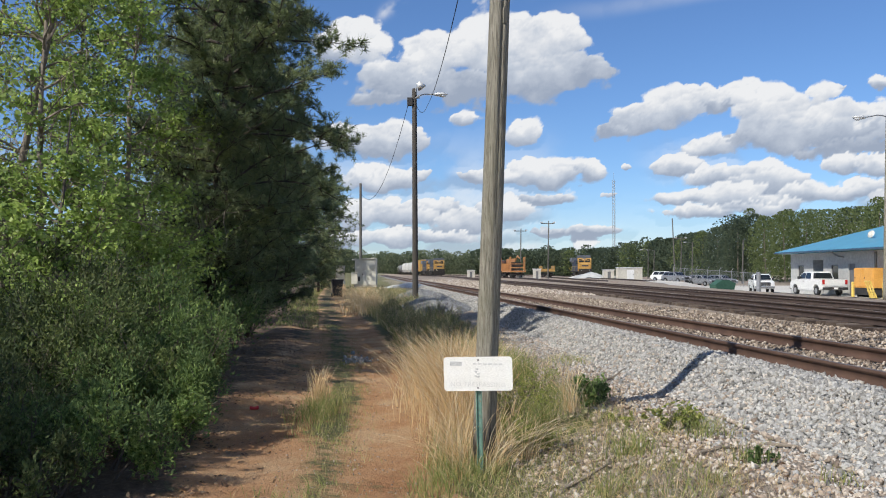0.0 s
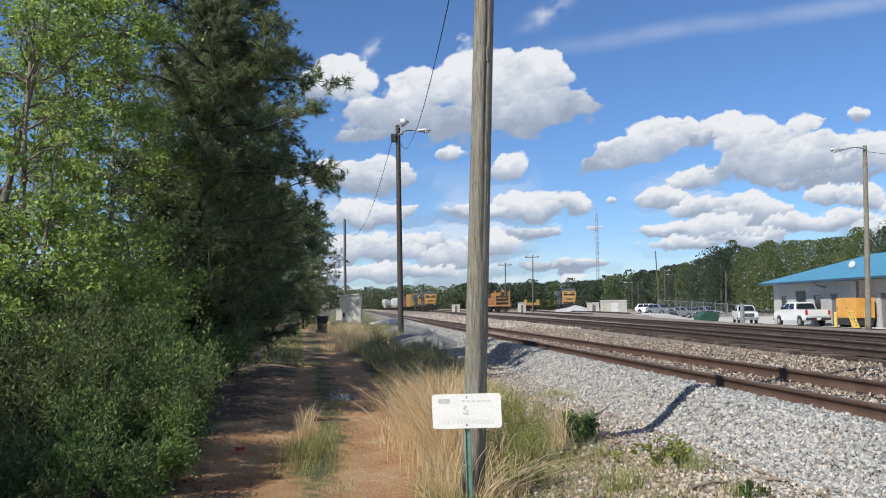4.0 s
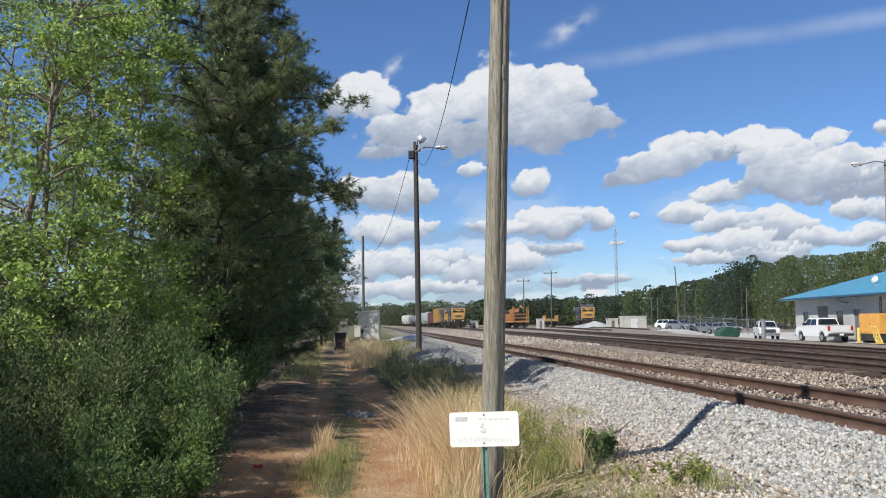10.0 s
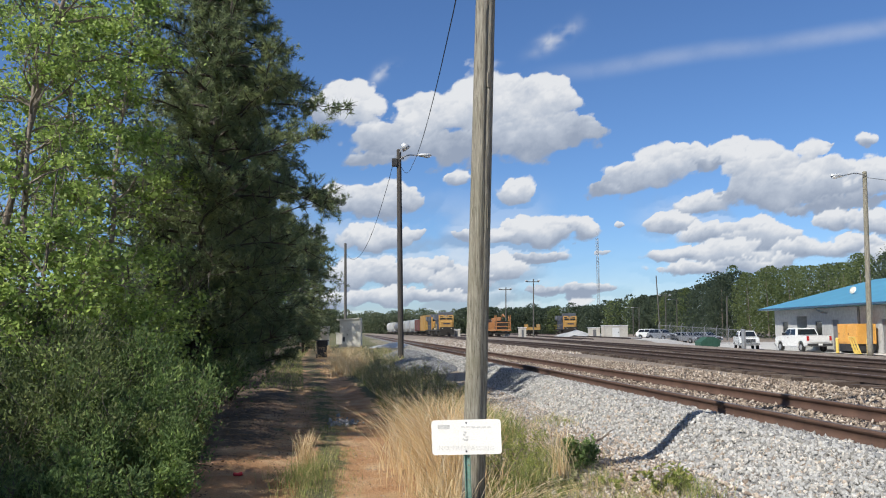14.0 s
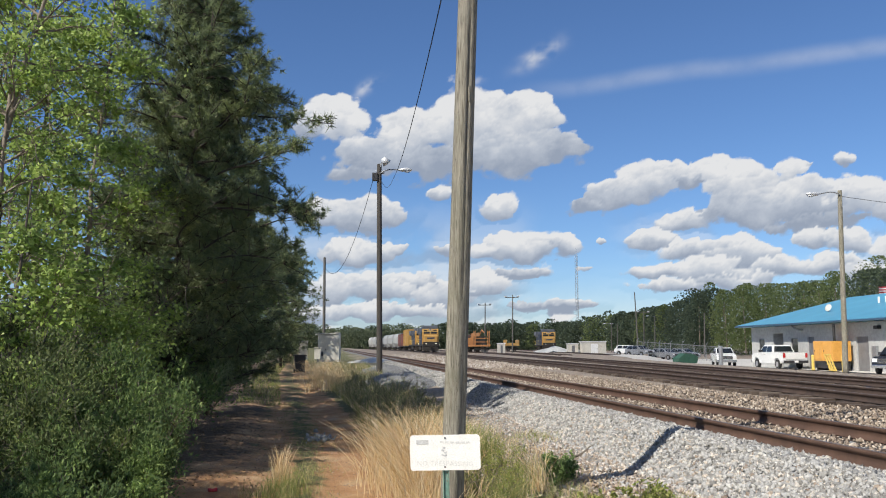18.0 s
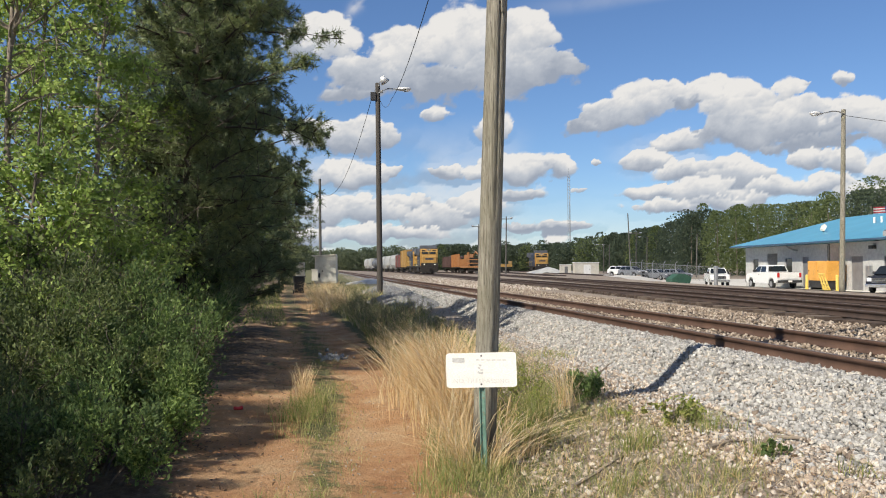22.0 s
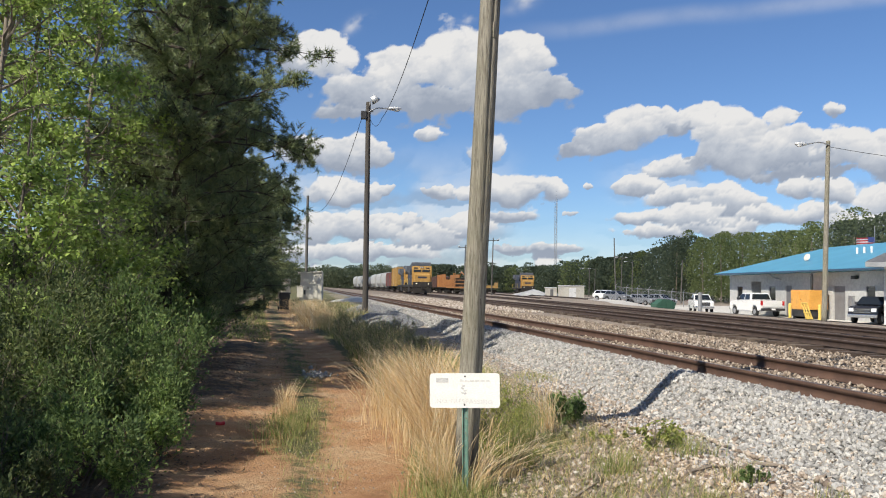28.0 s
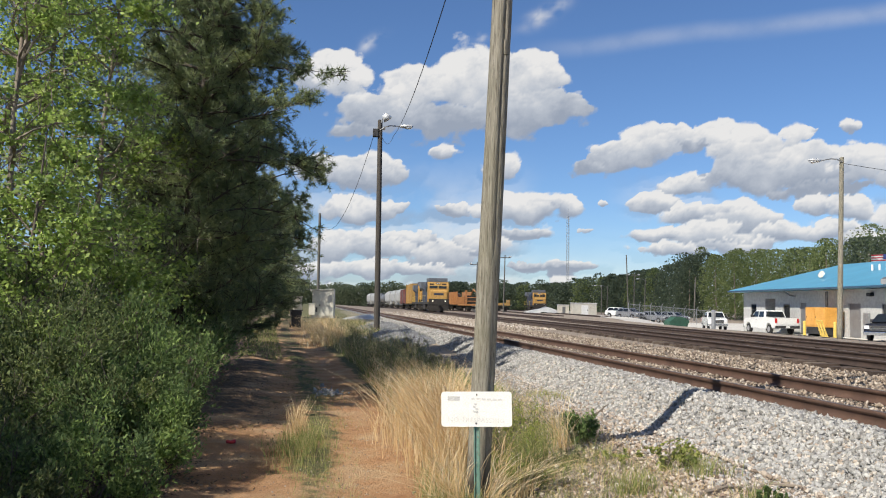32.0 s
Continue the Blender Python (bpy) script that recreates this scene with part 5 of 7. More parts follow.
def pickup(at, turn, paint, label, plate=True, size=1.0):
    root = thing("pickup_truck", pose(at[0], at[1], at[2], 0, 0, turn) @ Matrix.Scale(size, 4), label, "pickup truck", "parked vehicles")
    body = [(-2.9, 0.55), (-2.9, 1.32), (-0.95, 1.34), (1.55, 1.30), (2.55, 1.22), (2.88, 1.05), (2.92, 0.55), (2.45, 0.42), (2.40, 0.62), (2.15, 0.86), (1.75, 0.86), (1.50, 0.62), (1.46, 0.42), (-1.30, 0.42), (-1.34, 0.62), (-1.58, 0.86), (-1.98, 0.86), (-2.24, 0.62), (-2.28, 0.45)]
    bm = prismed(body, "x", -0.98, 0.98)
    bmesh.ops.bevel(bm, geom=[e for e in bm.edges if abs(e.verts[0].co.x - e.verts[1].co.x) < 0.01], offset=0.04, segments=2, affect="EDGES")
    shell = part("body", bm, paint, root)
    bm = bmesh.new()
    tapered(bm, (-0.93, 0.93, -1.0, 1.65, 1.30), (-0.76, 0.76, -0.72, 0.85, 1.92))
    bmesh.ops.bevel(bm, geom=list(bm.edges), offset=0.05, segments=2, affect="EDGES")
    cab = part("cab", bm, paint, root, "crew cab")
    bm = bmesh.new()
    tapered(bm, (-0.80, 0.80, -0.985, -0.97, 1.38), (-0.68, 0.68, -0.80, -0.785, 1.82))
    part("rear_window", bm, M_GLASS, cab)
    bm = bmesh.new()
    tapered(bm, (-0.82, 0.82, 1.62, 1.635, 1.36), (-0.70, 0.70, 0.93, 0.945, 1.86))
    part("windscreen", bm, M_GLASS, cab)
    for s in (-1, 1):
        for y0, y1, u0, u1 in ((-0.80, 0.12, -0.62, 0.10), (0.22, 1.35, 0.20, 0.80)):
            bm = bmesh.new()
            tapered(bm, (s * 0.925 - 0.008, s * 0.925 + 0.008, y0, y1, 1.36), (s * 0.805 - 0.008, s * 0.805 + 0.008, u0, u1, 1.82))
            part("side_window", bm, M_GLASS, cab)
        part("mirror", boxed(s * 1.0 - 0.12, 1.12, 1.32, s * 1.0 + 0.12, 1.22, 1.54, bevel=0.03), M_DARKMETAL, cab)
        part("tail_light", boxed(s * 0.90 - 0.09, -2.93, 0.92, s * 0.90 + 0.09, -2.87, 1.28, bevel=0.01), M_TAIL, shell)
        part("headlight", boxed(s * 0.74 - 0.17, 2.80, 0.86, s * 0.74 + 0.17, 2.925, 1.10, bevel=0.02), M_HEADLAMP, shell)
        part("door_handle", boxed(s * 0.99 - 0.02, 0.30, 1.12, s * 0.99 + 0.02, 0.48, 1.16), M_CHROME, shell)
    part("bed_floor", boxed(-0.85, -2.8, 1.325, 0.85, -1.05, 1.345), M_DARKMETAL, shell, "dark open load bed")
    part("tailgate", boxed(-0.80, -2.935, 0.78, 0.80, -2.895, 1.33, bevel=0.015), paint, shell)
    part("rear_bumper", boxed(-0.98, -3.06, 0.50, 0.98, -2.90, 0.70, bevel=0.03), M_DARKMETAL, root, "dark rear bumper")
    part("front_bumper", boxed(-0.98, 2.86, 0.45, 0.98, 3.02, 0.68, bevel=0.03), M_CHROME, root)
    grille = part("grille", boxed(-0.58, 2.86, 0.74, 0.58, 2.95, 1.10, bevel=0.02), M_DARKMETAL, root)
    for z in (0.82, 0.92, 1.02):
        part("grille_bar", boxed(-0.56, 2.95, z - 0.015, 0.56, 2.965, z + 0.015), M_CHROME, grille)
    if plate:
        part("number_plate", boxed(-0.16, -3.075, 0.54, 0.16, -3.06, 0.68), M_WHITE, root, "blank white plate")
    for x in (-0.86, 0.86):
        for y in (-1.78, 1.95):
            wheel_at(root, x, y, 0.39)
    return root


def suv(at, turn, paint, label):
    root = thing("parked_car", pose(at[0], at[1], at[2], 0, 0, turn), label, "car", "parked vehicles")
    body = [(-2.3, 0.5), (-2.32, 0.95), (-2.2, 1.12), (1.1, 1.08), (2.05, 0.98), (2.3, 0.8), (2.32, 0.45), (1.85, 0.36), (1.80, 0.55), (1.55, 0.76), (1.2, 0.76), (0.98, 0.55), (0.94, 0.34), (-0.94, 0.34), (-0.98, 0.55), (-1.2, 0.76), (-1.55, 0.76), (-1.8, 0.55), (-1.85, 0.38)]
    bm = prismed(body, "x", -0.92, 0.92)
    bmesh.ops.bevel(bm, geom=[e for e in bm.edges if abs(e.verts[0].co.x - e.verts[1].co.x) < 0.01], offset=0.05, segments=2, affect="EDGES")
    shell = part("body", bm, paint, root)
    bm = bmesh.new()
    tapered(bm, (-0.86, 0.86, -2.2, 1.15, 1.06), (-0.66, 0.66, -1.8, 0.3, 1.62))
    bmesh.ops.bevel(bm, geom=list(bm.edges), offset=0.06, segments=2, affect="EDGES")
    cab = part("cabin", bm, paint, root)
    bm = bmesh.new()
    tapered(bm, (-0.74, 0.74, 1.10, 1.115, 1.13), (-0.62, 0.62, 0.40, 0.415, 1.56))
    part("windscreen", bm, M_GLASS, cab)
    bm = bmesh.new()
    tapered(bm, (-0.72, 0.72, -2.17, -2.155, 1.15), (-0.62, 0.62, -1.87, -1.855, 1.55))
    part("rear_window", bm, M_GLASS, cab)
    for s in (-1, 1):
        for y0, y1, u0, u1 in ((-1.85, -0.75, -1.6, -0.7), (-0.65, 0.75, -0.6, 0.25)):
            bm = bmesh.new()
            tapered(bm, (s * 0.855 - 0.008, s * 0.855 + 0.008, y0, y1, 1.12), (s * 0.70 - 0.008, s * 0.70 + 0.008, u0, u1, 1.54))
            part("side_window", bm, M_GLASS, cab)
        part("headlight", boxed(s * 0.68 - 0.18, 2.18, 0.72, s * 0.68 + 0.18, 2.325, 0.90, bevel=0.02), M_HEADLAMP, shell)
        part("tail_light", boxed(s * 0.76 - 0.1, -2.335, 0.75, s * 0.76 + 0.1, -2.28, 1.0, bevel=0.02), M_TAIL, shell)
    part("grille", boxed(-0.45, 2.24, 0.55, 0.45, 2.34, 0.85, bevel=0.02), M_DARKMETAL, root)
    part("bumper", boxed(-0.9, -2.4, 0.42, 0.9, -2.3, 0.62, bevel=0.03), M_DARKMETAL, root)
    for x in (-0.82, 0.82):
        for y in (-1.38, 1.38):
            wheel_at(root, x, y, 0.35, 0.22)
    return root


LOT = -0.085


def lot_z(x, y):
    return float(land_z(x, y)) + 0.035


pickup((28.8, 63.9, lot_z(28.8, 63.9)), 1, M_CARWHITE, "white crew-cab pickup truck parked by the tracks", size=0.94)
pickup((29.95, 49.6, lot_z(29.95, 49.6)), 130, M_CARBLACK, "dark blue-black pickup truck with chrome grille", size=0.86)
pickup((31.4, 82.0, lot_z(31.4, 82.0)), 166, M_CARWHITE, "white and dark pickup facing the yard", False, size=0.93)
for k, (x, y, a) in enumerate(((35.0, 124.4, 205), (38.6, 123.4, 208), (41.2, 122.6, 206), (35.2, 131.0, 215))):
    suv((x, y, lot_z(x, y)), a, M_CARSILVER if k < 3 else M_CARWHITE, "silver car parked in a row" if k < 3 else "pale car parked in a row")


def generator():
    root = thing("generator", pose(29.7, 57.4, LOT + 0.02, 0, 0, 0), "large faded orange generator housing on a dark base", "generator")
    part("base", boxed(-0.62, -1.25, 0.12, 0.62, 1.25, 0.62, bevel=0.02), M_DARKMETAL, root, "dark steel tank base")
    body = part("housing", boxed(-0.65, -1.35, 0.62, 0.65, 1.35, 2.0, bevel=0.04), M_ORANGE, root)
    for y0, y1 in ((-1.25, -0.05), (0.05, 1.25)):
        door = part("access_door", boxed(-0.675, y0, 0.72, -0.651, y1, 1.88, bevel=0.008), M_ORANGE, body)
        part("latch", boxed(-0.69, y1 - 0.16, 1.26, -0.676, y1 - 0.08, 1.36), M_DARKMETAL, door)
    part("exhaust_stack", tubed([(0, -0.4, 1.95), (0, -0.4, 3.0), (-0.05, -0.5, 3.12)], 0.09, 10), M_DARKMETAL, root, "dark exhaust pipe")
    for y in (-1.0, 1.0):
        part("skid_leg", boxed(-0.6, y - 0.08, -0.05, 0.6, y + 0.08, 0.12), M_DARKMETAL, root)


generator()
for x, y in ((28.6, 58.0), (28.6, 53.9)):
    r = thing("bollard", pose(x, y, LOT), "yellow painted steel bollard guarding the generator", "bollard", "generator bollards")
    part("post", tubed([(0, 0, -0.1), (0, 0, 1.0), (0, 0, 1.06)], [0.10, 0.10, 0.05], 12), M_YELLOW, r)
    part("collar", tubed([(0, 0, 0), (0, 0, 0.08)], 0.12, 12), M_YELLOW, r)


def blue_flag_rack():
    root = thing("folding_barricade", pose(28.4, 55.4, LOT, 0, 0, 80), "yellow folding barricade frames beside the generator", "barricade")
    for x in (-0.55, 0.0, 0.5):
        for s in (-1, 1):
            part("leg", tubed([(x - 0.16 * s, -0.25, 0), (x + 0.05 * s, 0.1, 1.15)], 0.04, 6), M_YELLOW, root)
        part("crossbar", boxed(x - 0.14, -0.12, 0.42, x + 0.14, -0.06, 0.52), M_YELLOW, root)
    part("top_bar", tubed([(-0.6, 0.1, 1.12), (0.55, 0.1, 1.12)], 0.04, 6), M_YELLOW, root)


blue_flag_rack()


def chain_fence():
    root = thing("chain_link_fence", pose(0, 0, 0), "grey chain-link fence across the parking lot", "fence")
    a, b = Vector((29.5, 106.0, lot_z(29.5, 106))), Vector((38.5, 98.0, lot_z(38.5, 98)))
    for k in range(9):
        p = a.lerp(b, k / 8)
        part("post", tubed([p, p + Vector((0, 0, 1.9)), p + Vector((0.15, -0.2, 2.2))], 0.035, 6), M_STEEL, root)
    part("top_rail", tubed([a + Vector((0, 0, 1.8)), b + Vector((0, 0, 1.8))], 0.025, 6), M_STEEL, root)
    bm = bmesh.new()
    n = 60
    for k in range(n):
        for s in (0.0, 1.0):
            p, q = a.lerp(b, k / n), a.lerp(b, min(1, (k + 4) / n))
            lo, hi = (p, q) if s else (q, p)
            tube(bm, [lo + Vector((0, 0, 0.05)), hi + Vector((0, 0, 1.8))], 0.006, 3, False)
    tagged(part("mesh", bm, M_STEEL, root), kind="stuff")


chain_fence()
M_GREENBIN = worn("green_skip_paint", (0.02, 0.07, 0.045), (0.035, 0.10, 0.065), 3, 0.6)
_r = thing("waste_skip", pose(31.2, 92.5, lot_z(31.2, 92.5), 0, 0, 12) @ Matrix.Scale(0.82, 4), "low dark green waste skip with sloping ends", "waste skip")
part("tub", prismed(((-1.5, 0.15), (1.2, 0.15), (1.45, 0.95), (0.55, 1.42), (-0.5, 1.46), (-1.55, 0.8)), "y", -0.8, 0.8), M_GREENBIN, _r)
for _x in (-0.9, 0.0, 0.9):
    part("side_rib", boxed(_x - 0.05, -0.86, 0.15, _x + 0.05, -0.80, 1.05), M_GREENBIN, _r)
part("lid", prismed(((-0.5, 1.47), (0.55, 1.43), (0.55, 1.47), (-0.5, 1.51)), "y", -0.82, 0.82), M_DARKMETAL, _r, "dark plastic lid")
for _x in (-1.0, 0.9):
    part("skid", boxed(_x - 0.1, -0.7, -0.02, _x + 0.1, 0.7, 0.15), M_DARKMETAL, _r)
_r = thing("steel_post", pose(23.4, 61.6, float(land_z(23.4, 61.6))), "stout grey steel post at the edge of the lot", "post")
part("shaft", tubed([(0, 0, -0.1), (0, 0, 1.45)], 0.16, 10), M_STEEL, _r)
part("cap", tubed([(0, 0, 1.45), (0, 0, 1.52)], [0.18, 0.12], 10), M_STEEL, _r)


def site_cabin(x, y, w, d, h, label, turn=0):
    root = thing("site_cabin", pose(x, y, 0.1, 0, 0, turn), label, "storage shed", "yard sheds")
    part("cabin_shell", boxed(-w / 2, -d / 2, 0.0, w / 2, d / 2, h, bevel=0.03), M_PALE, root)
    part("roof", boxed(-w / 2 - 0.1, -d / 2 - 0.1, h, w / 2 + 0.1, d / 2 + 0.1, h + 0.12, bevel=0.03), M_WHITE, root)
    door = part("door", boxed(-w * 0.15, -d / 2 - 0.04, 0.1, w * 0.15, -d / 2 - 0.005, h * 0.85), M_DARKDOOR if w < 3 else M_WHITE, root)
    part("handle", boxed(w * 0.1, -d / 2 - 0.08, h * 0.4, w * 0.12, -d / 2 - 0.04, h * 0.5), M_DARKMETAL, door)
    for s in (-1, 1):
        part("skid", boxed(-w / 2, s * d * 0.3 - 0.1, -0.25, w / 2, s * d * 0.3 + 0.1, 0.0), M_DARKMETAL, root)


site_cabin(36.2, 161.0, 4.6, 2.6, 2.3, "pale flat-roofed trailer shed in the yard")
site_cabin(32.6, 163.0, 2.0, 1.8, 1.9, "small white machine shed in the yard")
site_cabin(17.0, 149.0, 1.3, 1.2, 2.0, "small cream trackside hut with a dark door")
site_cabin(15.0, 159.5, 1.3, 1.2, 1.7, "small pale trackside hut by a pole")
site_cabin(6.9, 196.0, 1.8, 1.6, 1.9, "white trackside hut between tracks")
M_GRAVELPILE = worn("pale_gravel", (0.42, 0.42, 0.40), (0.55, 0.55, 0.53), 2, 0.95, 0, 6, 0.9)
for _x, _y, _w, _h in ((30.0, 168.0, 4.2, 1.4), (33.5, 166.0, 2.6, 0.9), (-2.6, 69.0, 2.2, 0.5)):
    bm = bmesh.new()
    bmesh.ops.create_grid(bm, x_segments=24, y_segments=24, size=1.0)
    for v in bm.verts:
        d = math.hypot(v.co.x, v.co.y)
        k = noise.noise((v.co.x * 2 + _x, v.co.y * 2, 0.3))
        v.co = (v.co.x * _w, v.co.y * _w * 0.8, max(0, (1 - d * (1 + 0.25 * k))) ** 0.8 * _h - 0.06)
    _o = part("gravel_pile", bm, M_GRAVELPILE, smooth=True)
    _o.matrix_basis = pose(_x, _y, float(land_z(_x, _y)))
    tagged(_o, "heap of pale gravel beside the tracks", "gravel pile", "gravel piles")


def ballast_heap(x, y, w, ln, h, seed):
    bm = bmesh.new()
    bmesh.ops.create_grid(bm, x_segments=30, y_segments=60, size=1.0)
    base = float(land_z(x, y))
    for v in bm.verts:
        d = math.hypot(v.co.x, v.co.y)
        k = noise.noise((v.co.x * 2.2 + seed, v.co.y * 3.5, 0.3)) + 0.5 * noise.noise((v.co.x * 6, v.co.y * 11, seed))
        v.co = (v.co.x * w - 0.092 * v.co.y * ln, v.co.y * ln, max(0.0, 1 - d * (1 + 0.3 * k)) ** 0.75 * h * (1 + 0.35 * k) - 0.08)
    ob = part("ballast_heap", bm, M_BALLAST, smooth=True)
    ob.matrix_basis = pose(x, y, base)
    tagged(ob, "long low heap of grey ballast beside the track", "ballast heap", "ballast heaps")


ballast_heap(-0.3, 35.5, 1.5, 6.0, 0.62, 1.7)
ballast_heap(-1.2, 47.0, 1.6, 5.0, 0.55, 4.1)


def radio_tower():
    root = thing("radio_mast", pose(85.3, 411.3, 0.5), "slender lattice radio mast above the woods", "radio mast")
    h, w = 46.5, 0.75
    legs = [Vector((w * math.cos(a), w * math.sin(a), 0)) for a in (0.5, 2.6, 4.7)]
    for p in legs:
        part("leg", tubed([p, p * 0.9 + Vector((0, 0, h))], 0.10, 5), M_STEEL, root)
    bm = bmesh.new()
    for k in range(30):
        z0, z1 = k * h / 30, (k + 1) * h / 30
        for i in range(3):
            tube(bm, [legs[i] + Vector((0, 0, z0)), legs[(i + 1) % 3] + Vector((0, 0, z1))], 0.05, 3, False)
    part("lattice", bm, M_STEEL, root, "zigzag lattice bracing")
    part("aerial", tubed([(0, 0, h - 1), (0, 0, h + 4)], 0.06, 5), M_STEEL, root)


radio_tower()
M_FLAGRED = worn("red_cloth", (0.5, 0.05, 0.06), (0.58, 0.07, 0.08), 3, 0.8)
M_FLAGBLUE = worn("blue_cloth", (0.03, 0.05, 0.18), (0.05, 0.07, 0.22), 3, 0.8)
_r = thing("flagpole", pose(46.0, 76.0, -0.1), "striped flag on a pole behind the roof", "flag")
part("mast", tubed([(0, 0, 0), (0, 0, 8.3)], [0.06, 0.04], 8), M_STEEL, _r)
for _k in range(7):
    bm = bmesh.new()
    n = 12
    rows = [[bm.verts.new((-1.9 * i / n, 0.14 * math.sin(i * 0.9) * (i / n), 7.25 - 0.12 * (_k + j) - 0.10 * (i / n))) for i in range(n + 1)] for j in (0, 1)]
    for i in range(n):
        bm.faces.new((rows[0][i], rows[0][i + 1], rows[1][i + 1], rows[1][i]))
    bmesh.ops.solidify(bm, geom=list(bm.faces), thickness=0.01)
    part("stripe", bm, M_FLAGRED if _k % 2 == 0 else M_WHITE, _r)
part("canton", boxed(-0.75, -0.03, 6.78, 0, 0.03, 7.25), M_FLAGBLUE, _r)


# ---- rolling stock ----
M_LOCOBLUE = worn("dark_blue_loco_paint", (0.018, 0.026, 0.05), (0.035, 0.045, 0.075), 0.8, 0.5, 0, 8, 0.05, spot=(0.06, 0.05, 0.045))
M_LOCOYELLOW = worn("yellow_loco_paint", (0.42, 0.23, 0.055), (0.54, 0.32, 0.09), 1.6, 0.45, 0, 8, 0.05, spot=(0.16, 0.09, 0.04))
M_ROOFGREY = worn("grey_loco_roof", (0.10, 0.11, 0.125), (0.16, 0.17, 0.19), 1, 0.6)
M_UNDER = worn("grimy_underframe", (0.022, 0.020, 0.018), (0.05, 0.043, 0.036), 1.5, 0.85, 0.1, 20, 0.2)
M_BOXYELLOW = worn("yellow_boxcar_paint", (0.38, 0.22, 0.06), (0.47, 0.29, 0.09), 0.5, 0.6, 0, 6, 0.1, spot=(0.34, 0.20, 0.07))
M_BOXBROWN = worn("brown_car_paint", (0.10, 0.055, 0.045), (0.15, 0.085, 0.068), 0.6, 0.7, 0, 6, 0.1)
M_BOXRED = worn("red_car_paint", (0.22, 0.06, 0.055), (0.28, 0.085, 0.075), 0.8, 0.6)
M_HOPPER = worn("white_hopper_paint", (0.40, 0.40, 0.38), (0.52, 0.52, 0.49), 0.5, 0.6, 0, 5, 0.1, spot=(0.34, 0.31, 0.27))
M_TANKGREY = worn("grey_tank_paint", (0.10, 0.105, 0.11), (0.20, 0.205, 0.21), 0.5, 0.5, 0, 5, 0.05)
M_MOW = worn("orange_work_car_paint", (0.40, 0.17, 0.055), (0.50, 0.24, 0.085), 0.8, 0.6, 0, 8, 0.1, spot=(0.24, 0.11, 0.05))
M_LIGHT, _nt, _b = nodes_of("headlight_glow", 0.3)
_b.inputs["Base Color"].default_value = (0.9, 0.85, 0.7, 1)
_b.inputs["Emission Color"].default_value = (1.0, 0.88, 0.62, 1)
_b.inputs["Emission Strength"].default_value = 1.2


def bogie(root, y, axles=2, wheel=0.46, gap=1.8):
    """A truck with its side frames and wheels."""
    ln = gap * (axles - 1) / 2
    b = part("bogie", boxed(-1.15, y - ln - 0.55, 0.45, 1.15, y + ln + 0.55, 0.85, bevel=0.06), M_UNDER, root, "grimy cast truck frame")
    for k in range(axles):
        yy = y - ln + k * gap
        for s in (-1, 1):
            part("wheel", tubed([(s * 0.68, yy, wheel), (s * 0.82, yy, wheel)], wheel, 16), M_UNDER, b)
            part("axle_box", boxed(s * 1.2 - 0.1, yy - 0.2, 0.3, s * 1.2 + 0.1, yy + 0.2, 0.66, bevel=0.03), M_UNDER, b)


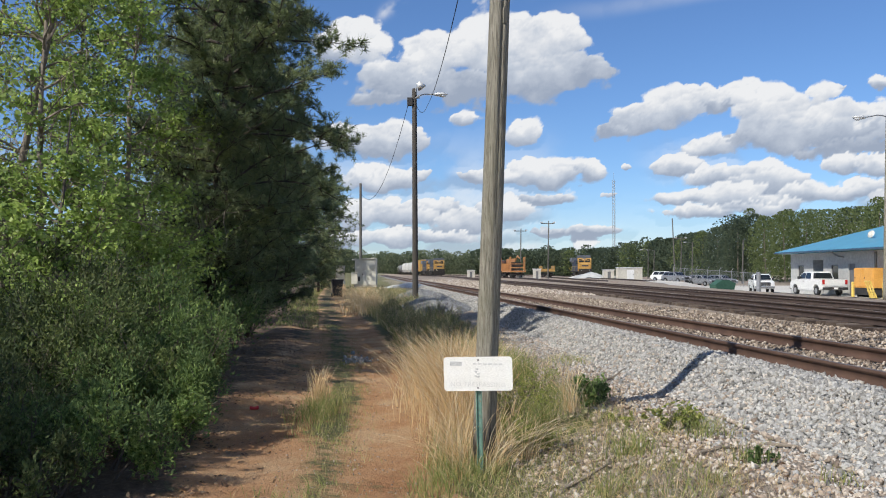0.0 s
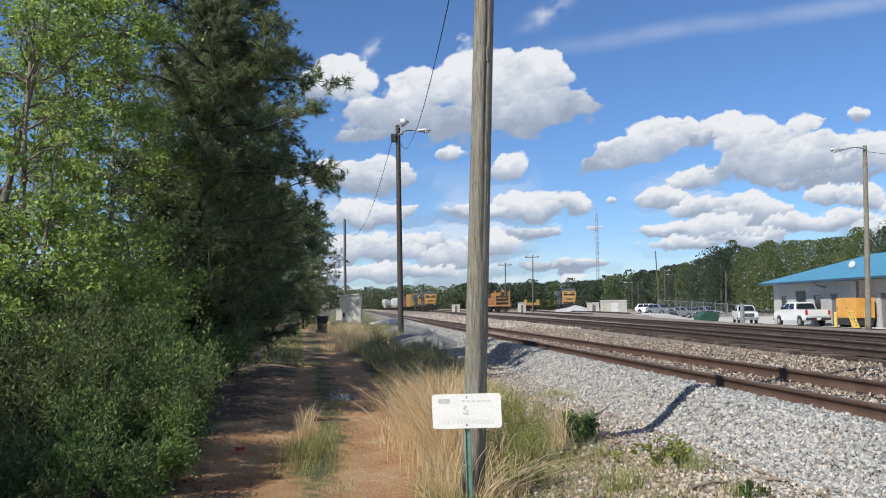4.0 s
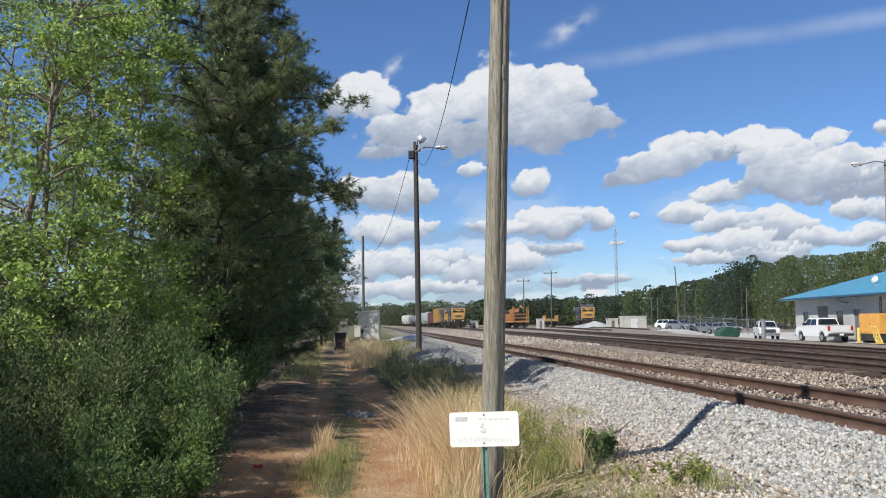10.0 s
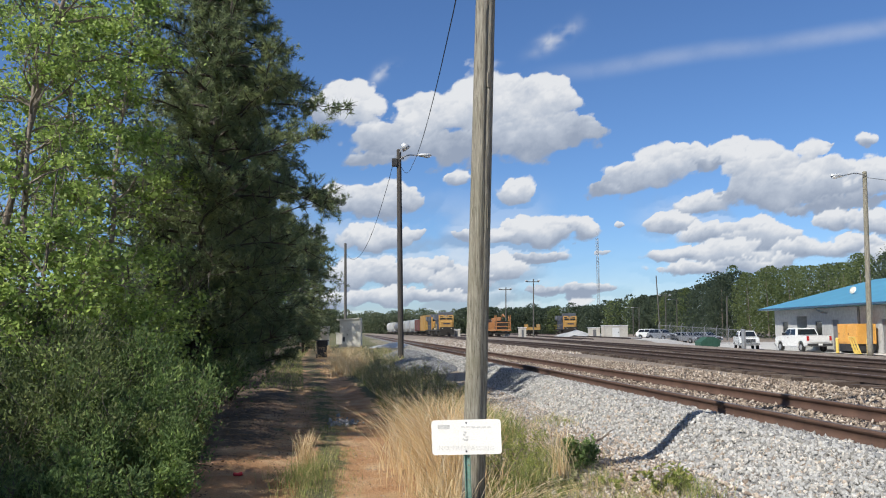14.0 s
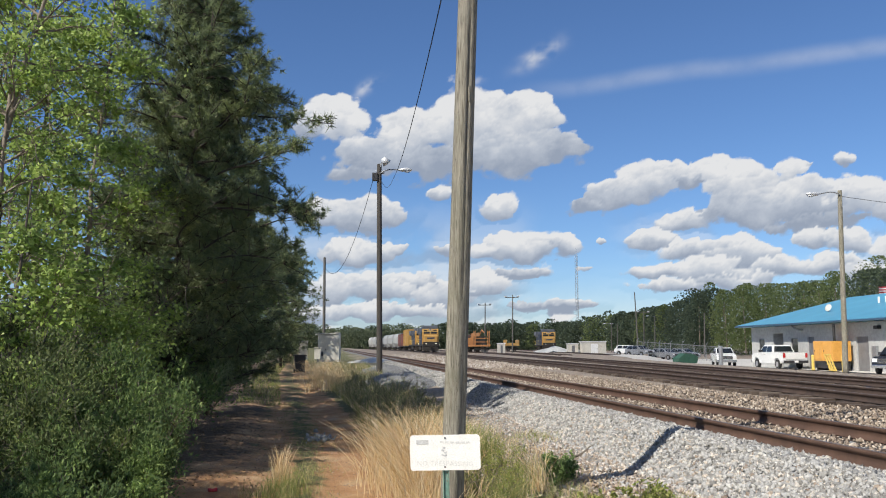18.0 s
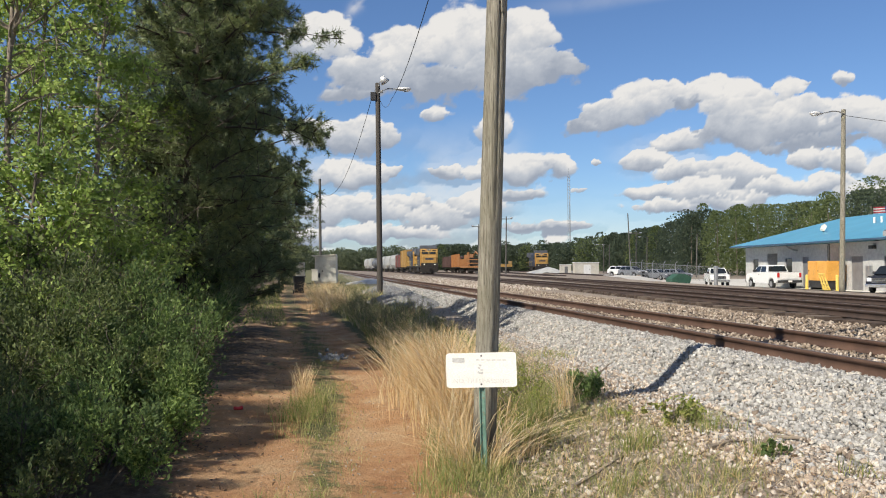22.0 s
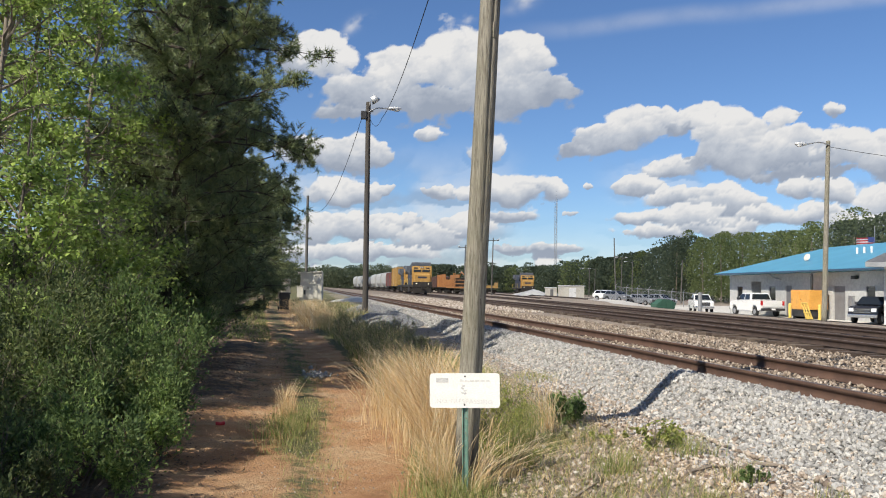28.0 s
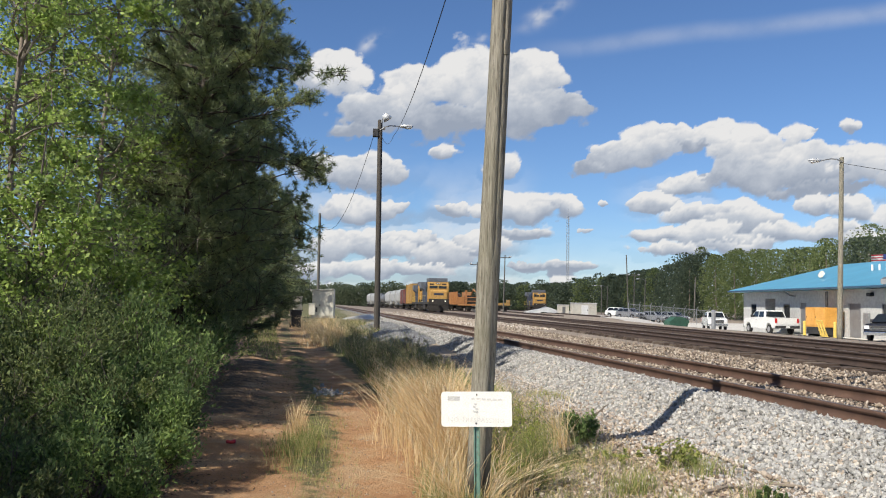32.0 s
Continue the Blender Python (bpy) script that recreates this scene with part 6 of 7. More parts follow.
def locomotive(label, lights=True, lead=True):
    """Front toward -y."""
    r = thing("locomotive", pose(0, 0, 0), label, "locomotive", "locomotives")
    part("underframe", boxed(-1.5, 0.4, 1.12, 1.5, 21.6, 1.42, bevel=0.03), M_UNDER, r)
    part("fuel_tank", boxed(-1.4, 8.4, 0.35, 1.4, 13.6, 1.12, bevel=0.15), M_UNDER, r)
    for y in (4.0, 18.0):
        bogie(r, y, 3, 0.52, 1.85)
    cab = part("cab", prismed(((2.0, 1.42), (2.0, 3.75), (2.35, 4.25), (2.6, 4.35), (5.2, 4.35), (5.2, 1.42)), "x", -1.52, 1.52), M_LOCOBLUE, r, "wide crew cab")
    part("cab_roof", boxed(-1.4, 2.3, 4.33, 1.4, 5.3, 4.48, bevel=0.06), M_ROOFGREY, cab, "dark grey cab roof")
    part("roof_unit", boxed(-1.45, 2.6, 4.46, 1.45, 5.3, 4.9, bevel=0.12), M_ROOFGREY, cab, "boxy grey roof unit")
    nose = part("nose", prismed(((0.55, 1.86), (0.6, 2.9), (0.95, 3.12), (2.0, 3.15), (2.0, 1.86)), "x", -1.15, 1.15), M_LOCOYELLOW, r, "yellow sloping nose")
    part("front_panel", prismed(((1.93, 1.42), (1.93, 3.76), (2.3, 4.28), (2.36, 4.26), (2.0, 3.75), (2.0, 1.42)), "x", -1.53, 1.53), M_LOCOYELLOW, cab, "bright yellow cab front")
    for s in (-0.66, 0.66):
        part("cab_window", boxed(s - 0.58, 1.90, 3.36, s + 0.58, 1.935, 3.74, bevel=0.02), M_GLASS, cab)
    for s in (-1, 1):
        part("side_window", boxed(s * 1.525 - 0.02, 2.8, 2.9, s * 1.525 + 0.02, 4.6, 3.6), M_GLASS, cab)
        part("ditch_light", tubed([(s * 0.9, 0.06, 1.55), (s * 0.9, 0.12, 1.55)], 0.075, 10), M_LIGHT if lights else M_HEADLAMP, r, "round ditch light")
        part("number_board", boxed(s * 0.9 - 0.3, 1.98, 3.85, s * 0.9 + 0.3, 2.12, 4.08), M_UNDER, cab)
        part("handrail", tubed([(s * 1.45, 5.2, 2.35), (s * 1.48, 13, 2.4), (s * 1.45, 21.4, 2.35)], 0.03, 5), M_YELLOW, r)
        for y in (5.4, 9.4, 13.4, 17.4, 21.3):
            part("rail_post", tubed([(s * 1.46, y, 1.4), (s * 1.46, y, 2.36)], 0.025, 5), M_YELLOW, r)
        part("step_well", boxed(s * 1.25 - 0.28, 0.35, 0.45, s * 1.25 + 0.28, 0.95, 1.15, bevel=0.03), M_UNDER, r)
    head = part("headlight", boxed(-0.3, 1.96, 4.0, 0.3, 2.2, 4.22, bevel=0.03), M_UNDER, cab)
    for s in (-0.14, 0.14):
        part("lamp", tubed([(s, 1.93, 4.1), (s, 1.98, 4.1)], 0.09, 10), M_HEADLAMP, head, "round headlight")
    part("emblem", boxed(-0.7, 0.575, 2.35, 0.7, 0.605, 2.68), M_LOCOBLUE, nose, "plain dark emblem bar")
    part("nose_base", boxed(-1.15, 0.545, 1.42, 1.15, 2.0, 1.855), M_UNDER, nose, "grimy lower nose")
    part("nose_door", boxed(-1.02, 0.56, 1.95, -0.5, 0.61, 2.15), M_LOCOYELLOW, nose)
    part("anticlimber", boxed(-1.45, 0.1, 1.0, 1.45, 0.54, 1.85, bevel=0.05), M_UNDER, r)
    part("snow_plough", prismed(((-1.4, 0.18), (1.4, 0.18), (1.3, 0.95), (-1.3, 0.95)), "y", 0.0, 0.28), M_UNDER, r, "dark pilot plough")
    part("coupler", boxed(-0.15, -0.45, 0.75, 0.15, 0.1, 1.05, bevel=0.04), M_UNDER, r)
    hood = part("long_hood", prismed(((-0.95, 1.42), (0.95, 1.42), (0.95, 4.0), (0.7, 4.35), (-0.7, 4.35), (-0.95, 4.0)), "y", 5.2, 20.9), M_LOCOBLUE, r, "dark blue engine hood")
    part("radiator", prismed(((-0.95, 3.3), (0.95, 3.3), (1.5, 3.75), (1.5, 4.6), (-1.5, 4.6), (-1.5, 3.75)), "y", 15.6, 20.8), M_ROOFGREY, hood, "flared radiator section")
    part("exhaust", boxed(-0.4, 9.4, 4.35, 0.4, 11.2, 4.62, bevel=0.04), M_UNDER, hood)
    part("dynamic_brake", boxed(-1.1, 5.6, 3.5, 1.1, 8.6, 4.5, bevel=0.06), M_ROOFGREY, hood)
    for k in range(8):
        for s in (-1, 1):
            part("hood_door", boxed(s * 0.955 - 0.012, 5.5 + k * 1.25, 1.7, s * 0.955 + 0.012, 6.6 + k * 1.25, 3.3), M_LOCOBLUE, hood)
    return r


def boxcar(label, paint, length=17.0, height=4.65, rib=None, category="boxcar"):
    r = thing("boxcar", pose(0, 0, 0), label, category, "freight cars")
    part("sill", boxed(-1.4, 0.4, 1.0, 1.4, length - 0.4, 1.18), M_UNDER, r)
    body = part("body", boxed(-1.5, 0.5, 1.18, 1.5, length - 0.5, height, bevel=0.04), paint, r)
    part("roof", prismed(((-1.52, height), (1.52, height), (0.0, height + 0.16)), "y", 0.5, length - 0.5), M_STEEL, r, "bare metal roof")
    for s in (-1, 1):
        for k in range(9):
            y = 1.2 + k * (length - 2.4) / 8
            part("rib", boxed(s * 1.53 - 0.04, y - 0.06, 1.2, s * 1.53 + 0.04, y + 0.06, height - 0.05), rib or paint, body)
        part("door", boxed(s * 1.56 - 0.03, length / 2 - 1.6, 1.25, s * 1.56 + 0.03, length / 2 + 1.6, height - 0.2), paint, body)
    for x in (-0.75, 0.75):
        part("end_post", boxed(x - 0.08, 0.40, 1.2, x + 0.08, 0.5, height - 0.1), rib or paint, body)
    part("ladder", boxed(1.05, 0.38, 1.2, 1.4, 0.46, height - 0.4), M_UNDER, r)
    part("coupler", boxed(-0.15, -0.15, 0.75, 0.15, 0.5, 1.05), M_UNDER, r)
    for y in (2.2, length - 2.2):
        bogie(r, y)
    return r


def hopper(label, paint, length=16.0, h=4.6):
    r = thing("covered_hopper", pose(0, 0, 0), label, "hopper car", "freight cars")
    body = part("body", prismed(((-1.5, 1.9), (-1.0, 1.2), (1.0, 1.2), (1.5, 1.9), (1.56, 3.6), (1.25, 4.35), (0.7, h), (-0.7, h), (-1.25, 4.35), (-1.56, 3.6)), "y", 1.6, length - 1.6), paint, r)
    for y in (0.5, length - 1.6):
        part("end_frame", prismed(((-1.4, 1.0), (1.4, 1.0), (1.4, 1.2), (0.15, 1.4), (0.15, 4.2), (-0.15, 4.2), (-0.15, 1.4), (-1.4, 1.2)), "y", y, y + 1.1), paint, r)
    for k in range(4):
        part("outlet", prismed(((-0.8, 1.2), (0.8, 1.2), (0.3, 0.5), (-0.3, 0.5)), "y", 2.4 + k * 3.1, 4.4 + k * 3.1), paint, body)
    part("running_board", boxed(-0.5, 0.8, h + 0.06, 0.5, length - 0.8, h + 0.10), M_STEEL, r)
    part("sill", boxed(-0.3, 0.2, 0.95, 0.3, length - 0.2, 1.15), M_UNDER, r)
    for y in (1.7, length - 1.7):
        bogie(r, y)
    return r


def tank_car(label):
    r = thing("tank_car", pose(0, 0, 0), label, "tank car", "freight cars")
    part("tank", tubed([(0, 0.9, 2.6), (0, 1.4, 2.6), (0, 13.6, 2.6), (0, 14.1, 2.6)], [0.8, 1.42, 1.42, 0.8], 20), M_TANKGREY, r, smooth=True)
    part("dome", tubed([(0, 7.5, 3.9), (0, 7.5, 4.4)], 0.5, 12), M_TANKGREY, r)
    part("sill", boxed(-1.2, 0.3, 0.95, 1.2, 14.7, 1.2), M_UNDER, r)
    for y in (2.0, 13.0):
        bogie(r, y)
    return r


def gondola(label, paint, length=13.0, h=3.9):
    r = thing("work_gondola", pose(0, 0, 0), label, "gondola car", "work train")
    part("floor", boxed(-1.45, 0.3, 1.05, 1.45, length - 0.3, 1.25), M_UNDER, r)
    for s in (-1, 1):
        side = part("side", boxed(s * 1.42 - 0.06, 0.4, 1.25, s * 1.42 + 0.06, length - 0.4, h), paint, r)
        for k in range(8):
            y = 0.8 + k * (length - 1.6) / 7
            part("stake", boxed(s * 1.52 - 0.05, y - 0.07, 1.2, s * 1.52 + 0.05, y + 0.07, h), paint, side)
    for y in (0.4, length - 0.5):
        part("end", boxed(-1.36, y, 1.25, 1.36, y + 0.1, h * 0.72), paint, r)
    part("coupler", boxed(-0.15, -0.2, 0.75, 0.15, 0.4, 1.05), M_UNDER, r)
    for y in (2.0, length - 2.0):
        bogie(r, y)
    return r


def crane_car(label):
    r = thing("work_flatcar", pose(0, 0, 0), label, "work car", "work train")
    part("deck", boxed(-1.5, 0.3, 1.05, 1.5, 12.7, 1.35), M_MOW, r)
    for y in (0.5, 1.4, 2.3):
        part("rack_bar", tubed([(-1.4, y, 1.9), (1.4, y, 1.9)], 0.08, 6), M_MOW, r)
    for s in (-1.35, 1.35):
        for y in (0.5, 2.3):
            part("stanchion", tubed([(s, y, 1.3), (s, y, 4.0)], 0.09, 6), M_MOW, r)
    part("rack_rail", tubed([(-1.35, 0.5, 2.6), (1.35, 0.5, 2.6)], 0.07, 6), M_MOW, r)
    part("engine_box", boxed(-1.0, 3.0, 1.35, 1.0, 6.0, 3.0, bevel=0.06), M_UNDER, r)
    part("boom", tubed([(0, 4.5, 3.0), (0.3, 3.0, 4.2), (0.4, 1.0, 3.7)], 0.12, 6), M_MOW, r)
    for y in (2.0, 11.0):
        bogie(r, y)
    return r


def set_on(ob, track, y, top):
    x, a = track_at(track, y + 7)
    ob.matrix_basis = pose(x - math.tan(a) * 7, y, top, 0, 0, -math.degrees(a))


lead_loco = locomotive("dark blue locomotive with a bright yellow front", True)
trail_loco = copy_thing(lead_loco, pose(0, 0, 0))
trail_loco["label"] = "second dark blue locomotive coupled behind the first"
train = [(lead_loco, 0.0), (trail_loco, 22.4), (boxcar("yellow boxcar with ribbed sides", M_BOXYELLOW, 17, 5.1), 45.0),
         (boxcar("brown boxcar with red end posts", M_BOXBROWN, 16, 4.3, M_BOXRED), 62.4)]
_h = hopper("dirty white covered hopper car", M_HOPPER)
train += [(_h, 78.8), (copy_thing(_h, pose(0, 0, 0)), 95.2), (copy_thing(_h, pose(0, 0, 0)), 111.6)]
_t = tank_car("grey tank car far down the train")
train += [(_t, 128.2), (copy_thing(_t, pose(0, 0, 0)), 143.6), (copy_thing(_h, pose(0, 0, 0)), 159.0), (copy_thing(_h, pose(0, 0, 0)), 175.6)]

parked_loco = locomotive("parked dark blue and yellow locomotive on a siding", False)
set_on(parked_loco, TRACK4, 185.5, RAIL_TOP - 0.15)
_g = gondola("short yellow gondola behind the parked locomotive", M_BOXYELLOW, 9.0, 2.6)
set_on(_g, TRACK5, 194.0, RAIL_TOP - 0.15)
_w = crane_car("orange work flatcar with steel racks")
set_on(_w, TRACK3, 158.0, RAIL_TOP - 0.10)
_g = gondola("tall orange ballast gondola of a work train", M_MOW)
set_on(_g, TRACK3, 171.4, RAIL_TOP - 0.10)
_b2 = boxcar("dark brown car at the end of the work train", M_BOXBROWN, 14, 3.6)
set_on(_b2, TRACK3, 185.0, RAIL_TOP - 0.10)


# ---- far woods ----
def wood_edge(az):
    return np.interp(az, (-14, 2, 10, 14, 17.5, 19.5, 23, 32, 40, 60), (400, 380, 360, 310, 240, 180, 160, 118, 100, 90))


def far_woods():
    rng = np.random.default_rng(8)
    dark, light, oaks, trunks = [], [], [], bmesh.new()
    az = -14.0
    while az < 58:
        d0 = float(wood_edge(az))
        for row in range(3):
            d = d0 + row * 7 + rng.uniform(-3, 3)
            a = radians(az + rng.uniform(-0.5, 0.5))
            x, y = d * math.sin(a), d * math.cos(a)
            top = 12.0 if d0 > 330 else 13.5
            h = top * rng.uniform(0.89, 0.98) + row * 0.35 + (1.6 if rng.uniform() < 0.04 else 0)
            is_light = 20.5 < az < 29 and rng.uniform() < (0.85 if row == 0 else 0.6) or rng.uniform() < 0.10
            n = int(560 if d0 > 300 else 1700 if d0 > 190 else 2300)
            zz = rng.uniform(0.12 if is_light and row < 2 else 0.0, 1, n)
            h = h * rng.uniform(0.72, 1.0) if az < 2.5 else h
            r = (3.4 if is_light else 4.6 if d0 < 330 else 5.4) * rng.uniform(0.85, 1.25)
            prof = np.sqrt(np.clip(1 - (np.clip(zz - 0.45, 0, 1) / 0.56) ** 2, 0.02, 1)) * (0.9 + 0.1 * np.sin(zz * 9 + az))
            ang = rng.uniform(0, math.tau, n)
            lump = 1 + 0.35 * np.sin(ang * 3 + zz * 17 + rng.uniform(0, 6))
            rr = r * prof * lump * np.sqrt(rng.uniform(0.25, 1, n))
            # the farthest stand takes the leaf colour paled for haze
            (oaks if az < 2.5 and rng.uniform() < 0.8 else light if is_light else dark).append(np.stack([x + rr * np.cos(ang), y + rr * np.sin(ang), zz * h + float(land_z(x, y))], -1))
            if row == 0 and d0 < 260:
                tube(trunks, [(x, y, 0), (x + rng.uniform(-0.3, 0.3), y, h * 0.8)], [0.16, 0.06], 4, False)
        az += 300.0 / d0 * 0.55
    for pts, mat, size, label in ((dark, M_FARWOOD, 0.45, "dark line of pines and oaks beyond the yard"), (light, M_FARWOOD2, 0.38, "young pale green trees along the wood edge"), (oaks, M_FARWOOD3, 0.40, "rounded oaks far down the line, leaf colour paled for haze")):
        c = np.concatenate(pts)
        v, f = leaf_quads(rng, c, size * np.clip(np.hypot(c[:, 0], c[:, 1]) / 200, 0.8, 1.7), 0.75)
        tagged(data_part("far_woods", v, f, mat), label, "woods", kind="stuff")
    tagged(part("far_trunks", trunks, M_TWIG), "thin pale trunks at the wood edge", "tree trunks", kind="stuff")


far_woods()


# ---- ground cover ----
M_DEADLEAF = island("dead_leaf", ((0.0, (0.12, 0.075, 0.045)), (0.5, (0.22, 0.14, 0.085)), (1.0, (0.36, 0.25, 0.155))), 0.85, 0.2)


def cover():
    rng = np.random.default_rng(21)

    def on_main(n, u0, u1, y0, y1, size, power=1.0):
        y = y0 + (y1 - y0) * rng.uniform(0, 1, n) ** power
        u = rng.uniform(u0, u1, n)
        return rail_x(y) + 0.755 + u, y, shoulder_z(u) + rng.uniform(-0.3, 0.45, n) * size

    x, y, z = on_main(40000, -2.12, -0.85, 5.0, 26, 0.05, 1.45)
    stones("ballast_stones", rng, x, y, np.maximum(z, land_z(x, y) + 0.005), 0.052, M_STONE, "loose grey crushed stone on the track shoulder")
    x, y, z = on_main(10000, -2.3, -0.85, 26, 70, 0.06, 1.3)
    stones("ballast_stones", rng, x, y, z, 0.068, M_STONE, "loose grey crushed stone along the track shoulder")
    x, y, z = on_main(7000, -0.65, 0.65, 5.5, 45, 0.05, 1.5)
    stones("ballast_stones", rng, x, y, z, 0.05, M_STONE3, "brownish crushed stone between the rails")
    n = 9000
    y = 6 + 40 * rng.uniform(0, 1, n) ** 1.5
    x = rng.uniform(rail_x(y) + 2.3, rail_x(y) + 5.0)
    stones("ballast_stones", rng, x, y, np.maximum(shoulder_z(x - rail_x(y) - 0.755), land_z(x, y) + 0.1) + rng.uniform(-0.01, 0.02, n), 0.058, M_STONE3, "tan gravel between the tracks")
    n = 7000
    y = 46 + 90 * rng.uniform(0, 1, n) ** 1.4
    x = rail_x(y) + 2.2 + (track2_x(y) - 1.4 - rail_x(y) - 2.2) * rng.uniform(0, 1, n)
    stones("ballast_stones", rng, x, y, np.maximum(shoulder_z(x - rail_x(y) - 0.755), land_z(x, y) + 0.02), 0.13, M_STONE2, "pale stones strewn between the yard tracks")
    n = 2600
    y = 5.0 + 20 * rng.uniform(0, 1, n) ** 1.5
    x = rail_x(y) - 1.30 - 0.8 * rng.uniform(0, 1, n) ** 2.2
    stones("ballast_stones", rng, x, y, land_z(x, y) + 0.006, 0.045, M_STONE, "stray grey stones at the foot of the ballast")
    n = 19000
    y = 5.0 + 20 * rng.uniform(0, 1, n) ** 1.5
    x = rail_x(y) - 1.25 - 2.5 * rng.uniform(0, 1, n) ** 1.35
    patch = np.sin(x * 3.1 + 1.3 * np.sin(y * 1.7)) + np.sin(y * 2.3 + x) > rng.uniform(-2.2, 0.4, n)
    x, y = x[patch], y[patch]
    stones("scattered_gravel", rng, x, y, land_z(x, y) + 0.002, 0.040, M_STONE2, "tan and pale gravel scattered over weedy soil")
    n = 1800
    y = 6 + 12 * rng.uniform(0, 1, n) ** 1.3
    x = path_x(y) + rng.normal(0, 0.7, n)
    stones("path_gravel", rng, x, y, land_z(x, y) + 0.001, 0.017, M_STONE3, "small stones in the clay path")

    # dry and green grass
    def clump(n, cx, cy, sx, sy):
        return cx + rng.normal(0, sx, n), cy + rng.normal(0, sy, n)

    for cx, cy, sx, sy, n, h in ((0.16, 11.2, 0.22, 0.8, 1250, 1.22), (0.16, 10.0, 0.12, 0.5, 420, 1.05), (-0.3, 12.8, 0.2, 0.7, 500, 0.95), (0.62, 9.7, 0.12, 0.3, 90, 0.5), (1.50, 10.0, 0.04, 0.12, 36, 0.6), (0.05, 8.5, 0.10, 0.3, 160, 0.6)):
        x, y = clump(n, cx, cy, sx, sy)
        grass("dry_grass", rng, n, x, y, h, 0.46, 0.008, M_DRY, "tall blond dry grass leaning over", (-0.35, -0.2), 0.7)
    for cx, cy, sx, sy, n, h in ((-3.3, 36.5, 0.40, 1.8, 1100, 0.95), (-4.3, 46.0, 0.45, 2.2, 900, 1.0)):
        x, y = clump(n, cx, cy, sx, sy)
        grass("dry_grass", rng, n, x, y, h, 0.7, 0.013, M_DRY, "blond dry grass further along the verge", (-0.5, 0), 0.4)
    n = 5200
    y = 6.4 + 22 * rng.uniform(0, 1, n) ** 1.4
    x = path_x(y) - 0.62 + rng.normal(0, 0.26, n) + 0.12 * np.sin(y * 2.3)
    keep = rng.uniform(0, 1, n) < 0.2 + 0.7 * (np.sin(y * 1.9 + 1.0) + 0.6 * np.sin(y * 4.3 + x * 6) > 0.1)
    x, y = x[keep], y[keep]
    n = len(x)
    grass("path_grass", rng, n, x, y, 0.14, 0.6, 0.007, M_GRASS, "low grass strip between the wheel ruts")
    x, y = clump(800, -1.72, 11.5, 0.17, 0.6)
    grass("path_grass", rng, 800, x, y, 0.30, 0.6, 0.008, M_GRASS, "taller tuft of grass in the middle of the path")
    x, y = clump(110, -1.84, 12.0, 0.05, 0.12)
    grass("dry_grass", rng, 110, x, y, 0.62, 0.3, 0.007, M_DRY, "dry seed stalks in the path tuft", (0, 0), 0.6)
    n = 7000
    y = 6 + 16 * rng.uniform(0, 1, n) ** 1.3
    x = path_x(y) + 0.75 + 1.9 * rng.uniform(0, 1, n) ** 1.2
    grass("verge_grass", rng, n, x, y, 0.20, 0.7, 0.007, M_GRASS, "green and yellowing weeds on the verge")
    n = 2600
    y = 6 + 14 * rng.uniform(0, 1, n) ** 1.3
    x = path_x(y) + 0.6 + 2.3 * rng.uniform(0, 1, n)
    grass("verge_straw", rng, n, x, y, 0.22, 1.1, 0.006, M_DRY, "flattened straw among the weeds", (-0.3, 0.2))
    for cx, cy, sx, sy, n, h, mat in ((1.15, 10.6, 0.3, 0.4, 700, 0.34, M_GRASS), (1.3, 9.2, 0.3, 0.3, 420, 0.22, M_GRASS), (0.95, 13.2, 0.3, 0.5, 400, 0.35, M_GRASS), (2.5, 8.1, 0.14, 0.14, 160, 0.26, M_GRASS), (2.1, 14.5, 0.3, 0.3, 200, 0.2, M_GRASS), (0.2, 8.0, 0.18, 0.25, 300, 0.3, M_GRASS), (-0.15, 7.6, 0.12, 0.5, 300, 0.25, M_GRASS)):
        x, y = clump(n, cx, cy, sx, sy)
        grass("green_tuft", rng, n, x, y, h, 0.6, 0.008, mat, "tuft of bright green grass by the pole")
    for cx, cy, n, h, lean in ((0.42, 8.15, 60, 0.85, (1.4, -0.3)), (1.5, 10.0, 30, 0.8, (-0.5, 0.2)), (0.15, 8.2, 90, 0.6, (-0.8, -0.4)), (0.8, 8.6, 50, 0.55, (1.0, 0.3))):
        x, y = clump(n, cx, cy, 0.06, 0.06)
        grass("bent_straw", rng, n, x, y, h, 0.85, 0.008, M_DRY, "arching blond straw beside the pole", lean, 0.4)
    x, y = clump(420, 0.0, 8.9, 0.10, 0.7)
    grass("green_tuft", rng, 420, x, y, 0.32, 0.6, 0.009, M_GRASS, "fresh green grass at the foot of the straw")
    n = 2200
    y = 5.2 + 14 * rng.uniform(0, 1, n) ** 1.4
    u = -2.15 + 0.75 * rng.uniform(0, 1, n) ** 1.8
    x = rail_x(y) + 0.755 + u
    stones("ballast_stones", rng, x, y, np.maximum(shoulder_z(u), land_z(x, y)) + 0.012, 0.05, M_STONE2, "tan stones mixed into the grey ballast")
    # sparse weeds and straw over the tan gravel
    n = 1400
    y = 5.2 + 12 * rng.uniform(0, 1, n) ** 1.4
    x = rail_x(y) - 1.75 - 2.4 * rng.uniform(0, 1, n)
    patch = np.sin(x * 4.3 + 2 * np.sin(y * 2.1)) + np.sin(y * 3.7) > 0.75
    x, y = x[patch], y[patch]
    grass("gravel_weeds", rng, len(x), x, y, 0.16, 0.8, 0.007, M_GRASS, "thin green weeds coming up through gravel")
    n = 3400
    y = 5.2 + 9 * rng.uniform(0, 1, n) ** 1.4
